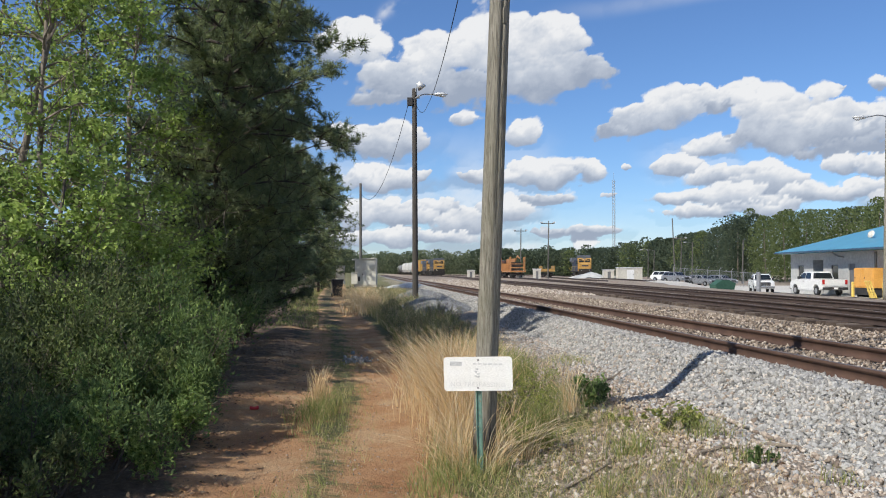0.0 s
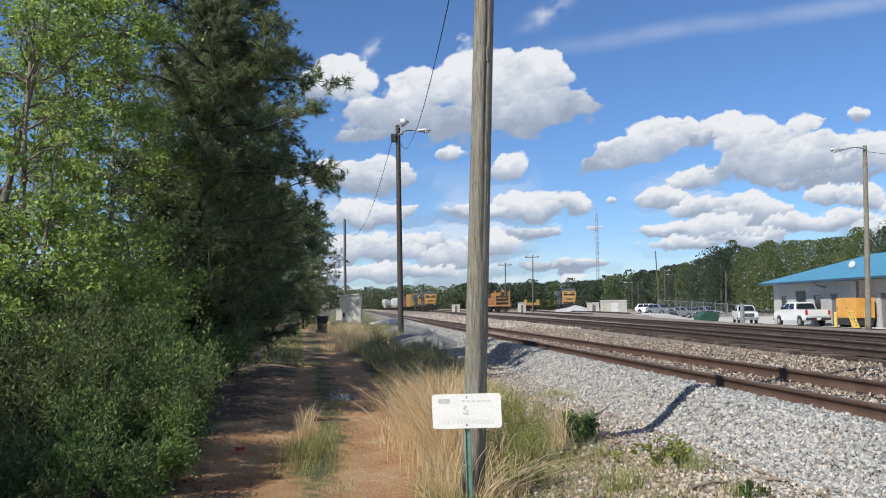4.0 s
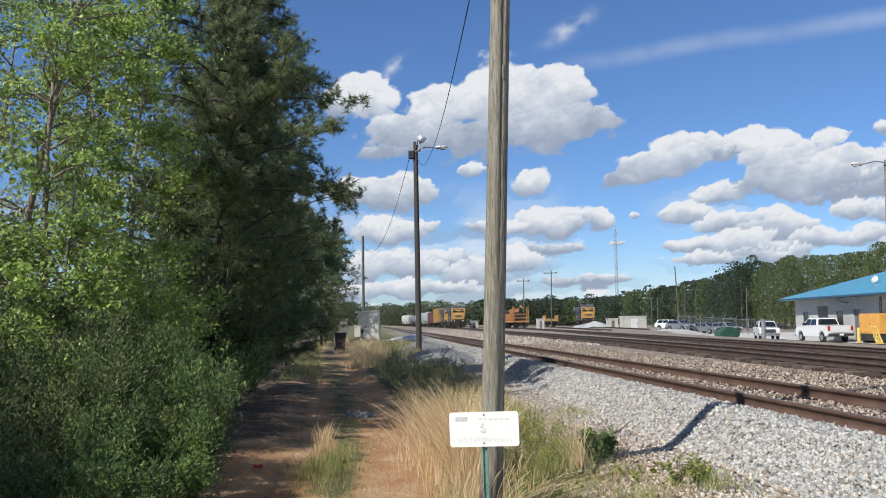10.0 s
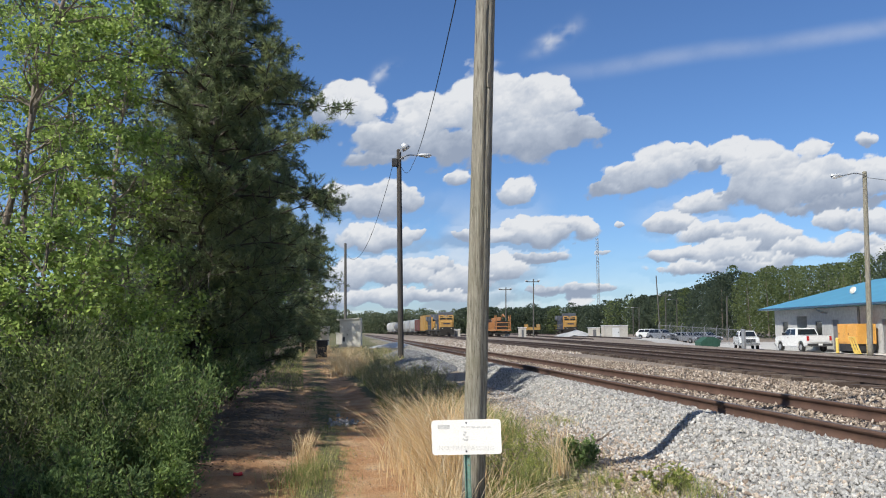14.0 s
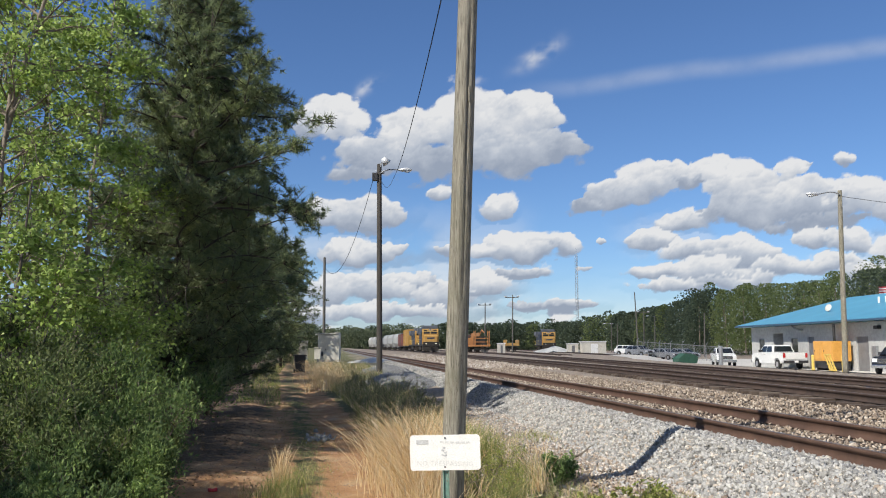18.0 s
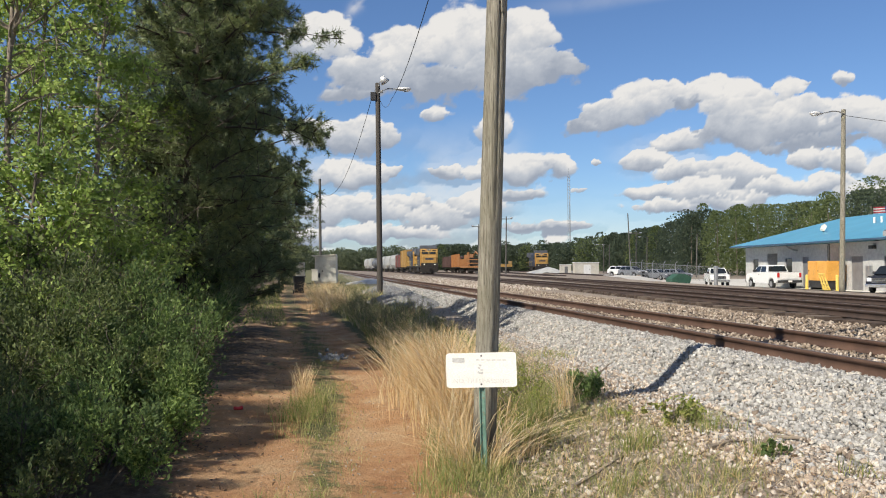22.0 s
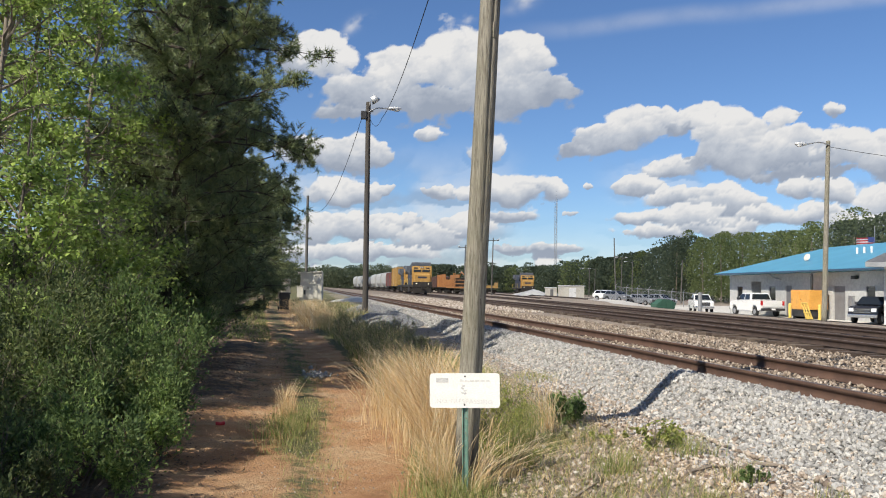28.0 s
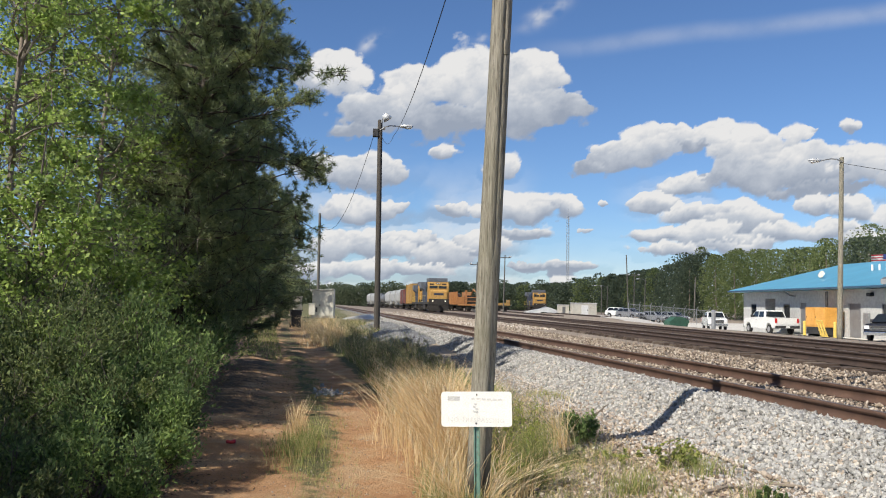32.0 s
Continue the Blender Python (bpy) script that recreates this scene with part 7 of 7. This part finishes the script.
    x = rail_x(y) - 1.9 - 2.3 * rng.uniform(0, 1, n)
    grass("gravel_straw", rng, n, x, y, 0.15, 1.6, 0.005, M_DRY, "flattened straw lying over the gravel", (-0.2, 0.1))
    for cx, cy, n, h in ((1.69, 7.8, 120, 0.3), (2.5, 7.0, 60, 0.26), (1.3, 6.9, 80, 0.28), (2.0, 6.4, 50, 0.22), (1.1, 9.7, 160, 0.4), (2.9, 6.2, 40, 0.2)):
        x, y = clump(n, cx, cy, 0.09, 0.09)
        grass("upright_weed", rng, n, x, y, h, 0.5, 0.010, M_GRASS, "upright leafy weed standing in the gravel")
    # brown leaves under the shrubs
    n = 4500
    y = 6.5 + 16 * rng.uniform(0, 1, n) ** 1.3
    x = path_x(y) - 1.0 - 2.6 * rng.uniform(0, 1, n) ** 0.8
    keep = np.sin(x * 2.7 + y) + np.sin(y * 1.9 - x) > rng.uniform(-1.5, 1.2, n)
    x, y = x[keep], y[keep]
    v, f = leaf_quads(rng, np.stack([x, y, land_z(x, y) + 0.012], -1), 0.055, 0.6, level=0.8)
    tagged(data_part("leaf_litter", v, f, M_DEADLEAF), "dry brown leaves scattered on the ground", "leaf litter", kind="stuff")
    n = 1500
    y = 5.2 + 8 * rng.uniform(0, 1, n)
    x = rail_x(y) - 1.7 - 2.4 * rng.uniform(0, 1, n)
    v, f = leaf_quads(rng, np.stack([x, y, land_z(x, y) + 0.015], -1), 0.05, 0.6, level=0.8)
    tagged(data_part("leaf_litter", v, f, M_DEADLEAF), "dry brown leaves caught among the gravel", "leaf litter", kind="stuff")
    n = 3500
    y = 6.5 + 14 * rng.uniform(0, 1, n) ** 1.3
    x = path_x(y) - 0.9 - 1.3 * rng.uniform(0, 1, n)
    grass("pine_straw", rng, n, x, y, 0.05, 3.0, 0.004, M_DEADLEAF, "fallen pine straw on the clay")
    n = 9000
    y = 13 + 47 * rng.uniform(0, 1, n) ** 1.4
    x = path_x(y) + 0.9 + (rail_x(y) - 2.6 - path_x(y) - 0.9) * rng.uniform(0, 1, n)
    grass("far_verge_grass", rng, n, x, y, 0.50, 0.6, 0.016, M_GRASS, "rough grass along the verge")
    n = 3000
    y = 13 + 47 * rng.uniform(0, 1, n) ** 1.4
    x = path_x(y) + 0.9 + (rail_x(y) - 2.8 - path_x(y) - 0.9) * rng.uniform(0, 1, n)
    grass("far_verge_straw", rng, n, x, y, 0.6, 0.6, 0.014, M_DRY, "dry stalks among the verge grass")
    n = 3500
    y = rng.uniform(26, 64, n)
    x = path_x(y) - 1.1 - 1.4 * rng.uniform(0, 1, n)
    grass("woodside_grass", rng, n, x, y, 0.22, 0.7, 0.02, M_GRASS, "thin grass along the edge of the wood")


cover()
M_WEED = island("weed_leaf", ((0.0, (0.16, 0.18, 0.08)), (0.45, (0.26, 0.265, 0.125)), (0.75, (0.38, 0.34, 0.185)), (1.0, (0.54, 0.46, 0.28))), 0.7, 0.4)
M_MOUND = island("yellow_green_weed", ((0.0, (0.16, 0.20, 0.05)), (0.5, (0.27, 0.31, 0.075)), (0.85, (0.38, 0.40, 0.11)), (1.0, (0.48, 0.42, 0.17))), 0.7, 0.45)
for k, (x, y, s, h) in enumerate(((0.95, 10.5, 0.55, 0.48), (1.25, 11.4, 0.5, 0.42), (0.75, 9.5, 0.35, 0.32), (0.95, 8.9, 0.25, 0.25))):
    shrub("weed_mound", (x, y), (s, s), h, 260 + k, 2000, 0.032, M_MOUND, "rounded mound of yellow-green weeds by the pole", 12, 0.4, "weed", "weed mounds by the pole")
shrub("dark_bush", (1.74, 10.2), (0.34, 0.34), 0.42, 201, 1500, 0.05, M_LEAF2, "small dark green bush on the gravel edge", 12, 0.5, "bush")
for k, (x, y, s, h) in enumerate(((2.17, 8.3, 0.13, 0.34), (2.46, 8.4, 0.13, 0.32), (2.03, 9.0, 0.5, 0.14), (2.57, 6.9, 0.16, 0.2), (0.62, 10.3, 0.5, 0.45), (1.5, 9.3, 0.35, 0.2))):
    shrub("weed_clump", (x, y), (s, s), h, 210 + k, 420, 0.045, M_MOUND if k < 3 else M_LEAF2 if k < 4 else M_WEED, "leafy green weed growing in the gravel", 8, 0.45, "weed", "weeds on the gravel")
for k, (y, dx, s, h) in enumerate(((15.5, 1.5, 0.7, 0.6), (18.5, 1.6, 0.8, 0.7), (21.5, 1.5, 0.9, 0.75), (24.5, 1.7, 1.0, 0.8), (28.5, 1.6, 1.1, 0.8), (33.0, 2.0, 1.1, 0.8), (38.0, 1.9, 1.2, 0.8), (43.0, 2.1, 1.2, 0.8), (20.0, 2.4, 0.7, 0.6), (26.0, 2.7, 0.8, 0.7))):
    shrub("verge_weeds", (float(path_x(y)) + dx, y), (s, s * 2.2), h, 230 + k, 1500, 0.07, M_WEED, "grey-green weeds and brambles beside the path", 20, 0.22, "weeds", "weeds along the verge")

# bits and pieces lying about
M_CANRED = worn("red_can_paint", (0.5, 0.03, 0.04), (0.6, 0.05, 0.06), 20, 0.35, 0.3)
_r = thing("drink_can", pose(-2.62, 11.4, float(land_z(-2.62, 11.4)) + 0.035, 0, 90, 25), "crushed red drink can on the clay", "drink can")
part("can_body", tubed([(0, 0, -0.06), (0, 0, -0.05), (0.008, 0, 0), (0, 0, 0.05), (0, 0, 0.06)], [0.022, 0.028, 0.022, 0.028, 0.023], 14), M_CANRED, _r, smooth=True)
part("can_lid", tubed([(0, 0, 0.060), (0, 0, 0.063)], 0.026, 14), M_STEEL, _r)
_rng = np.random.default_rng(77)
_n = 60
_x, _y = -1.85 + _rng.normal(0, 0.16, _n), 17.9 + _rng.normal(0, 0.35, _n)
stones("broken_concrete", _rng, _x, _y, land_z(_x, _y) + 0.03, 0.085, M_STONE, "scatter of broken grey concrete in the path")
for x, y, a, ln in ((2.3, 12.0, 40, 0.6), (1.6, 8.3, 10, 1.2), (2.0, 8.9, -25, 0.8), (0.9, 8.6, 60, 0.7), (1.2, 8.0, 5, 1.3), (1.5, 8.7, -8, 1.0), (2.2, 7.3, 20, 0.7), (2.9, 7.6, -40, 0.5), (1.0, 7.3, 35, 0.9)):
    _rn = np.random.default_rng(int(abs(x) * 100))
    p, _ = limb(_rn, (0, 0, 0.03), (math.cos(radians(a)), math.sin(radians(a)), 0.06), ln, 0.1, 6)
    _o = part("fallen_branch", tubed(p, [0.02, 0.018, 0.016, 0.013, 0.011, 0.008, 0.005], 6), M_TWIG)
    _o.matrix_basis = pose(x, y, float(land_z(x, y)))
    tagged(_o, "dry fallen branch lying on the ground", "branch", "fallen branches")


# ---- ties ----
def tie_mesh(w, h, ln):
    bm = bmesh.new()
    box(bm, -ln / 2, -w / 2, 0, ln / 2, w / 2, h, 0.012)
    me = bpy.data.meshes.new("tie")
    bm.to_mesh(me)
    bm.free()
    me.materials.append(M_TIE)
    return me


def lay_ties(root, track, top, y0, y1, step, proud, seed):
    rng = random.Random(seed)
    me = tie_mesh(0.23, 0.18, 2.6)
    y = y0
    while y < y1:
        x, a = track_at(track, y)
        ob = new("tie", me)
        ob.parent = root
        ob.matrix_basis = pose(x + rng.uniform(-0.05, 0.05), y, top - 0.172 - 0.18 + proud + rng.uniform(-0.015, 0.012), 0, rng.uniform(-0.6, 0.6), -math.degrees(a) + rng.uniform(-1.5, 1.5))
        y += step * rng.uniform(0.94, 1.06)


lay_ties(main_track, TRACK1, RAIL_TOP, 3.0, 75.0, 0.55, -0.002, 1)
lay_ties(second_track, TRACK2, RAIL_TOP - 0.02, 6.0, 90.0, 0.55, -0.002, 2)
lay_ties(third_track, TRACK3, RAIL_TOP - 0.10, 12.0, 90.0, 0.55, -0.002, 3)


# ---- single stones ----
def loose_stones(parent, n, place, size, stops, seed):
    rng = random.Random(seed)
    m = by_object("loose_stone", stops, 0.9, 40.0)
    shapes = []
    for _ in range(10):
        bm = bmesh.new()
        bmesh.ops.create_icosphere(bm, subdivisions=1, radius=0.5)
        for v in bm.verts:
            v.co = Vector((v.co.x * 1.15, v.co.y * 0.9, v.co.z * 0.72)) * rng.uniform(0.72, 1.18)
        me = bpy.data.meshes.new("stone")
        bm.to_mesh(me)
        bm.free()
        me.materials.append(m)
        shapes.append(me)
    for _ in range(n):
        ob = new("stone", rng.choice(shapes))
        ob.parent = parent
        x, y, z = place(rng)
        ob.matrix_basis = pose(x, y, z, rng.uniform(-40, 40), rng.uniform(-40, 40), rng.uniform(0, 360)) @ Matrix.Scale(size * rng.uniform(0.7, 1.35), 4)


def on_shoulder(rng):
    y, u = 5.4 + 4.6 * rng.random() ** 1.3, rng.uniform(-2.15, -0.9)
    x = float(rail_x(y)) + 0.755 + u
    z = float(shoulder_z(u))
    return x, y, max(z, float(land_z(x, y))) + 0.022


def on_verge(rng):
    y = 5.4 + 5.0 * rng.random() ** 1.3
    x = float(rail_x(y)) - 1.75 - 2.0 * rng.random() ** 1.3
    return x, y, float(land_z(x, y)) + 0.012


loose_stones(main_track, 300, on_shoulder, 0.072, ((0, (0.17, 0.17, 0.165)), (0.5, (0.33, 0.328, 0.315)), (1, (0.50, 0.485, 0.45))), 5)
loose_stones(ground, 260, on_verge, 0.06, ((0, (0.22, 0.15, 0.11)), (0.5, (0.42, 0.34, 0.26)), (1, (0.58, 0.53, 0.46))), 6)


# ---- clouds ----
def value_noise(rng, az, el, cell):
    """Smooth random field over azimuth and height, in degrees."""
    g = rng.uniform(-1, 1, (400, 400))
    u, v = (az + 400) / cell, (el + 400) / cell
    i, j = np.floor(u).astype(int), np.floor(v).astype(int)
    fu, fv = u - i, v - j
    fu, fv = fu * fu * (3 - 2 * fu), fv * fv * (3 - 2 * fv)
    i0, i1, j0, j1 = i % 400, (i + 1) % 400, j % 400, (j + 1) % 400
    return (g[i0, j0] * (1 - fu) + g[i1, j0] * fu) * (1 - fv) + (g[i0, j1] * (1 - fu) + g[i1, j1] * fu) * fv


def fbm(rng, az, el, cell, octaves=5, gain=0.55):
    s, a = 0, 1.0
    for k in range(octaves):
        s = s + a * value_noise(rng, az + 13.7 * k, el * 1.35 + 7.1 * k, cell / 2 ** k)
        a *= gain
    return s


# cumulus lobes, cloud by cloud: azimuth, height, half width, half height in degrees
GREAT_CLOUD = [(-5.2, 15.5, 2.1, 1.7), (-7.2, 15.0, 1.2, 1.0), (0.1, 14.7, 2.3, 1.8), (2.3, 15.2, 2.4, 2.0), (4.6, 15.4, 2.8, 2.3), (8.2, 15.4, 2.5, 1.9), (7.3, 13.4, 4.3, 1.7), (10.6, 13.3, 1.8, 1.1), (-2.5, 12.8, 2.8, 1.6), (1.8, 12.6, 4.4, 1.4), (-4.1, 11.7, 2.0, 0.5)]
LEFT_CLOUDS = [(-6.1, 9.0, 1.9, 1.0), (-3.5, 9.0, 2.4, 1.3), (-1.6, 9.0, 1.6, 1.1), (-3.4, 6.3, 2.8, 0.9), (-1.0, 6.5, 1.2, 0.5), (-5.3, 3.8, 1.5, 1.2), (-2.2, 4.0, 2.7, 1.1), (0.5, 4.5, 2.0, 0.6), (2.0, 3.5, 2.7, 1.0), (4.8, 4.2, 2.1, 0.9), (-1.9, 2.4, 5.4, 0.6)]
MID_CLOUDS = [(5.2, 6.4, 0.9, 0.5), (7.0, 6.7, 1.9, 1.1), (8.5, 6.7, 1.5, 1.0), (10.6, 6.9, 1.4, 0.8), (7.7, 5.0, 2.3, 0.5), (6.3, 9.5, 1.0, 0.8), (2.3, 10.6, 0.9, 0.5), (2.9, 6.6, 1.6, 0.6), (8.2, 2.7, 1.5, 0.5), (11.1, 2.6, 1.9, 0.4)]
WING_CLOUD = [(12.2, 9.4, 1.4, 0.6), (14.0, 10.0, 1.8, 1.2), (16.2, 10.9, 1.9, 1.5), (17.7, 11.4, 1.4, 1.1), (18.9, 10.9, 1.4, 0.7)]
BANK_CLOUD = [(20.0, 11.4, 1.5, 1.2), (22.1, 10.4, 2.2, 1.7), (25.2, 11.0, 1.1, 0.9), (22.7, 8.9, 3.4, 1.6), (26.1, 8.9, 2.9, 1.8), (28.9, 9.0, 2.4, 1.7), (18.7, 8.4, 1.6, 0.9), (27.0, 7.6, 3.8, 0.7), (32.2, 8.3, 2.3, 2.0), (36.5, 8.6, 3.0, 1.8)]
TIER_CLOUDS = [(16.6, 7.2, 1.7, 0.6), (19.1, 6.3, 2.1, 0.7), (21.9, 5.9, 2.0, 1.0), (16.9, 4.9, 2.2, 0.5), (20.1, 4.8, 2.8, 0.9), (18.1, 3.9, 2.5, 0.4), (21.8, 4.2, 2.7, 0.7), (24.2, 5.0, 1.6, 0.8), (26.6, 6.6, 1.3, 0.6), (28.6, 6.4, 1.5, 0.7), (27.4, 5.0, 2.2, 0.6), (29.9, 4.5, 1.8, 0.7), (31.7, 5.7, 1.7, 1.0), (36.0, 5.2, 3.0, 0.8)]
PUFFS = [(28.6, 11.4, 0.8, 0.4), (13.3, 7.2, 0.4, 0.2), (26.3, 11.2, 0.3, 0.2), (12.1, 5.2, 0.5, 0.3)]


SUN_VEIL = 0.115  # thickness of the thin heap before the sun at first


def cloud_layer():
    rng = np.random.default_rng(12)
    az = np.unique(np.concatenate([np.arange(-180, 181, 3.0), np.arange(-24, 40, 0.15), np.arange(SUN_AZ - 7, SUN_AZ + 7, 0.3)]))
    el = np.unique(np.concatenate([np.arange(-3, 88, 3.0), np.arange(-1, 22, 0.14), np.arange(SUN_EL - 5, SUN_EL + 5, 0.4)]))
    aa, ee = np.meshgrid(az, el)
    n1, n2, n3 = fbm(rng, aa, ee, 3.2, 6, 0.6), fbm(rng, aa, ee, 9.0, 4), fbm(rng, aa, ee, 1.3, 4, 0.6)
    warp_a, warp_e = 0.42 * fbm(rng, aa, ee, 2.4, 5, 0.6), 0.26 * fbm(rng, aa, ee, 2.0, 5, 0.6)
    field = np.full(aa.shape, -0.6)
    lit = np.full(aa.shape, 0.8)

    def swell(a, e, r, wide, tall, foot, deep):
        """One billow: a round cell, bright above and shaded toward the cloud's foot."""
        i0, i1 = np.searchsorted(az, (a - wide * 1.6 - 1, a + wide * 1.6 + 1))
        j0, j1 = np.searchsorted(el, (e - r * 1.6 - 0.6, e + r * 1.6 + 0.6))
        ga, ge = aa[j0:j1, i0:i1] + warp_a[j0:j1, i0:i1], ee[j0:j1, i0:i1] + warp_e[j0:j1, i0:i1]
        dy = (ge - e) / r
        q = 1 - np.hypot((ga - a) / wide, np.where(dy < 0, dy * 1.15, dy))
        q = np.minimum(q, (ge - foot) / 0.9 + 0.30)
        f, t = field[j0:j1, i0:i1], lit[j0:j1, i0:i1]
        up = smooth01((ge - foot) / tall, 0.02, 0.95)
        new_t = 0.33 + 0.60 * up ** 0.8 + 0.22 * np.clip(dy - 0.15 * (ga - a) / wide, -0.8, 0.9) * (0.45 + 0.55 * up) - deep
        w = smooth01(q - f, -0.10, 0.10)
        lit[j0:j1, i0:i1] = t + (new_t - t) * w
        field[j0:j1, i0:i1] = np.maximum(f, q)

    for cloud in (TIER_CLOUDS, LEFT_CLOUDS, MID_CLOUDS, PUFFS, BANK_CLOUD, WING_CLOUD, GREAT_CLOUD):
        for a, e, w, h in cloud:
            if cloud is TIER_CLOUDS or cloud is LEFT_CLOUDS:
                w, h = w * 1.12, h * 1.18
            near = [c for c in cloud if abs(c[0] - a) < (c[2] + w) * 0.8 and abs(c[1] - e) < (c[3] + h)] if cloud in (BANK_CLOUD, WING_CLOUD, GREAT_CLOUD) else [(a, e, w, h)]
            foot = max(min(c[1] - c[3] for c in near), e - 3.0 * h)
            tall = max(c[1] + c[3] for c in near) - foot
            cells = [(a, e - 0.1 * h, h * 1.02, w * 1.02)]
            for _ in range(int(10 + 9 * w * h)):
                th, rr = rng.uniform(-0.35, math.pi + 0.35), rng.uniform(0.5, 1.0)
                r = h * rng.uniform(0.18, 0.46) * (1.25 - 0.4 * rr) + 0.06
                cells.append((a + w * rr * 0.82 * math.cos(th), e + h * rr * 0.72 * math.sin(th), r, r * rng.uniform(1.0, 1.5)))
            for ca, ce, r, wide in cells:
                swell(ca, ce, r, wide, tall, foot, 0.0 if cloud is not MID_CLOUDS or e > 6.2 else 0.2)
    inview = smooth01(aa, -40, -30) * (1 - smooth01(aa, 38, 48)) * (1 - smooth01(ee, 24, 32))
    general = n2 * 0.8 - 0.35 + 0.25 * n1
    band = 0.05 - 0.10 * ee + 0.45 * n1 + 0.30 * n2
    field = np.where(inview > 0.5, np.maximum(field, np.where(ee < 6, band - 0.15, -1)), general)
    away = smooth01(np.hypot((aa - SUN_AZ) * 0.68, ee - SUN_EL), 4, 9)
    field = field * away + (1 - away) * -0.9
    # the heap that drifts off the sun
    edge = np.minimum(np.minimum((aa - (SUN_AZ + 0.20)) * 1.2, (SUN_AZ + 5.0 - aa) * 1.2), (3.0 - np.abs(ee - SUN_EL)) * 1.2)
    field = np.maximum(field, np.clip(edge, -1, SUN_VEIL))
    sunside = away < 0.99
    cover = np.where(sunside, field, np.where(field > 0, 1.35, 1.0) * field + 0.03 + 0.19 * n1 + 0.25 * n3)
    streak = 17.3 + 0.75 * smooth01(aa, 9, 20) - 0.01 * (aa - 20) * (aa > 20)
    cirrus = smooth01(1 - np.abs(ee - streak - 0.12 * n2) / 0.85, 0, 1) * smooth01(aa, 6, 16) * 0.30 * (0.85 + 0.25 * n2)
    wisp = np.zeros(aa.shape)
    for a, e, w, h, lean in ((9.2, 19.6, 1.3, 0.5, 0.45), (-3.0, 17.6, 0.8, 0.4, 0.5), (4.9, 18.2, 0.6, 0.3, 0.3)):
        wisp = np.maximum(wisp, np.exp(-((aa - a) / w) ** 2 - ((ee - e - lean * (aa - a)) / h) ** 2) * (0.34 + 0.5 * n3))
    haze = 0.40 * (1 - smooth01(ee, -1, 6))
    layer = 0.62 * smooth01(n2 + 0.7 * n1, -0.55, 0.75) * (1 - smooth01(ee, 4, 11)) * smooth01(np.abs(aa - 11.5), 1.5, 5)
    thin = np.clip(np.maximum(np.maximum(cirrus, wisp), layer) * np.where(sunside, 0, 1), 0, 0.62)
    lit = np.clip(np.where(inview > 0.5, lit, 0.75) + 0.06 * n1 + 0.07 * n3, 0.30, 1.1)
    r = 4600.0
    v = np.stack([r * np.sin(np.radians(aa)) * np.cos(np.radians(ee)), r * np.cos(np.radians(aa)) * np.cos(np.radians(ee)), r * np.sin(np.radians(ee))], -1)
    nx, ny = len(az), len(el)
    i = (np.arange(ny - 1)[:, None] * nx + np.arange(nx - 1)[None, :]).ravel()
    m = bpy.data.materials.new("cloud")
    m.use_nodes = True
    nt = m.node_tree
    nt.nodes.remove(nt.nodes["Principled BSDF"])
    c = math_node(nt, "ADD", attr(nt, "cover"), math_node(nt, "MULTIPLY", math_node(nt, "SUBTRACT", noise_node(nt, coords(nt), 0.011, 8, 0.72), 0.5), 0.62))
    mask = ramp(nt, c, ((-0.0, (0, 0, 0)), (0.15, (0.36, 0.36, 0.36)), (0.28, (0.86, 0.86, 0.86)), (0.46, (0.98, 0.98, 0.98))))
    fac = math_node(nt, "MAXIMUM", mask, attr(nt, "thin"))
    fac = math_node(nt, "MAXIMUM", fac, attr(nt, "haze"))
    em, tr, mx = nt.nodes.new("ShaderNodeEmission"), nt.nodes.new("ShaderNodeBsdfTransparent"), nt.nodes.new("ShaderNodeMixShader")
    shade = math_node(nt, "ADD", attr(nt, "lit"), math_node(nt, "MULTIPLY", math_node(nt, "SUBTRACT", noise_node(nt, coords(nt), 0.008, 8, 0.7), 0.5), 0.42))
    link(nt, ramp(nt, shade, ((0.34, (0.40, 0.46, 0.57)), (0.62, (0.64, 0.69, 0.77)), (0.9, (1.0, 0.995, 0.985)))), em.inputs[0])
    em.inputs[1].default_value = 0.61
    link(nt, fac, mx.inputs[0])
    link(nt, tr.outputs[0], mx.inputs[1])
    link(nt, em.outputs[0], mx.inputs[2])
    link(nt, mx.outputs[0], nt.nodes["Material Output"].inputs[0])
    ob = data_part("cloud_backdrop", v, np.stack([i, i + nx, i + nx + 1, i + 1], -1), m, smooth=True)
    for name, w in (("cover", cover), ("thin", thin), ("lit", lit), ("haze", haze * np.where(sunside, 0, 1))):
        ob.data.attributes.new(name, "FLOAT", "POINT").data.foreach_set("value", w.ravel().astype(np.float32))
    return tagged(ob, "white cumulus clouds drifting across a blue sky", "clouds", kind="structure")


clouds = cloud_layer()


# ---- what moves ----
def train_front(t):
    return 232.0 - 5.35 * t + 0.0565 * t * t


def motions():
    for ob, back in train:
        rows = []
        for k in range(17):
            y = train_front(2.0 * k) + back
            x, a = track_at(TRACK2, y + 8)
            rows.append((2.0 * k, pose(x - math.tan(a) * 8, y, RAIL_TOP - 0.02, 0, 0, -math.degrees(a))))
        walk(ob, rows)
    walk(clouds, [(t, pose(0, 0, 0, 0, 0, -0.0486 * (t - 13))) for t in (0, 8, 16, 24, 32)])


motions()
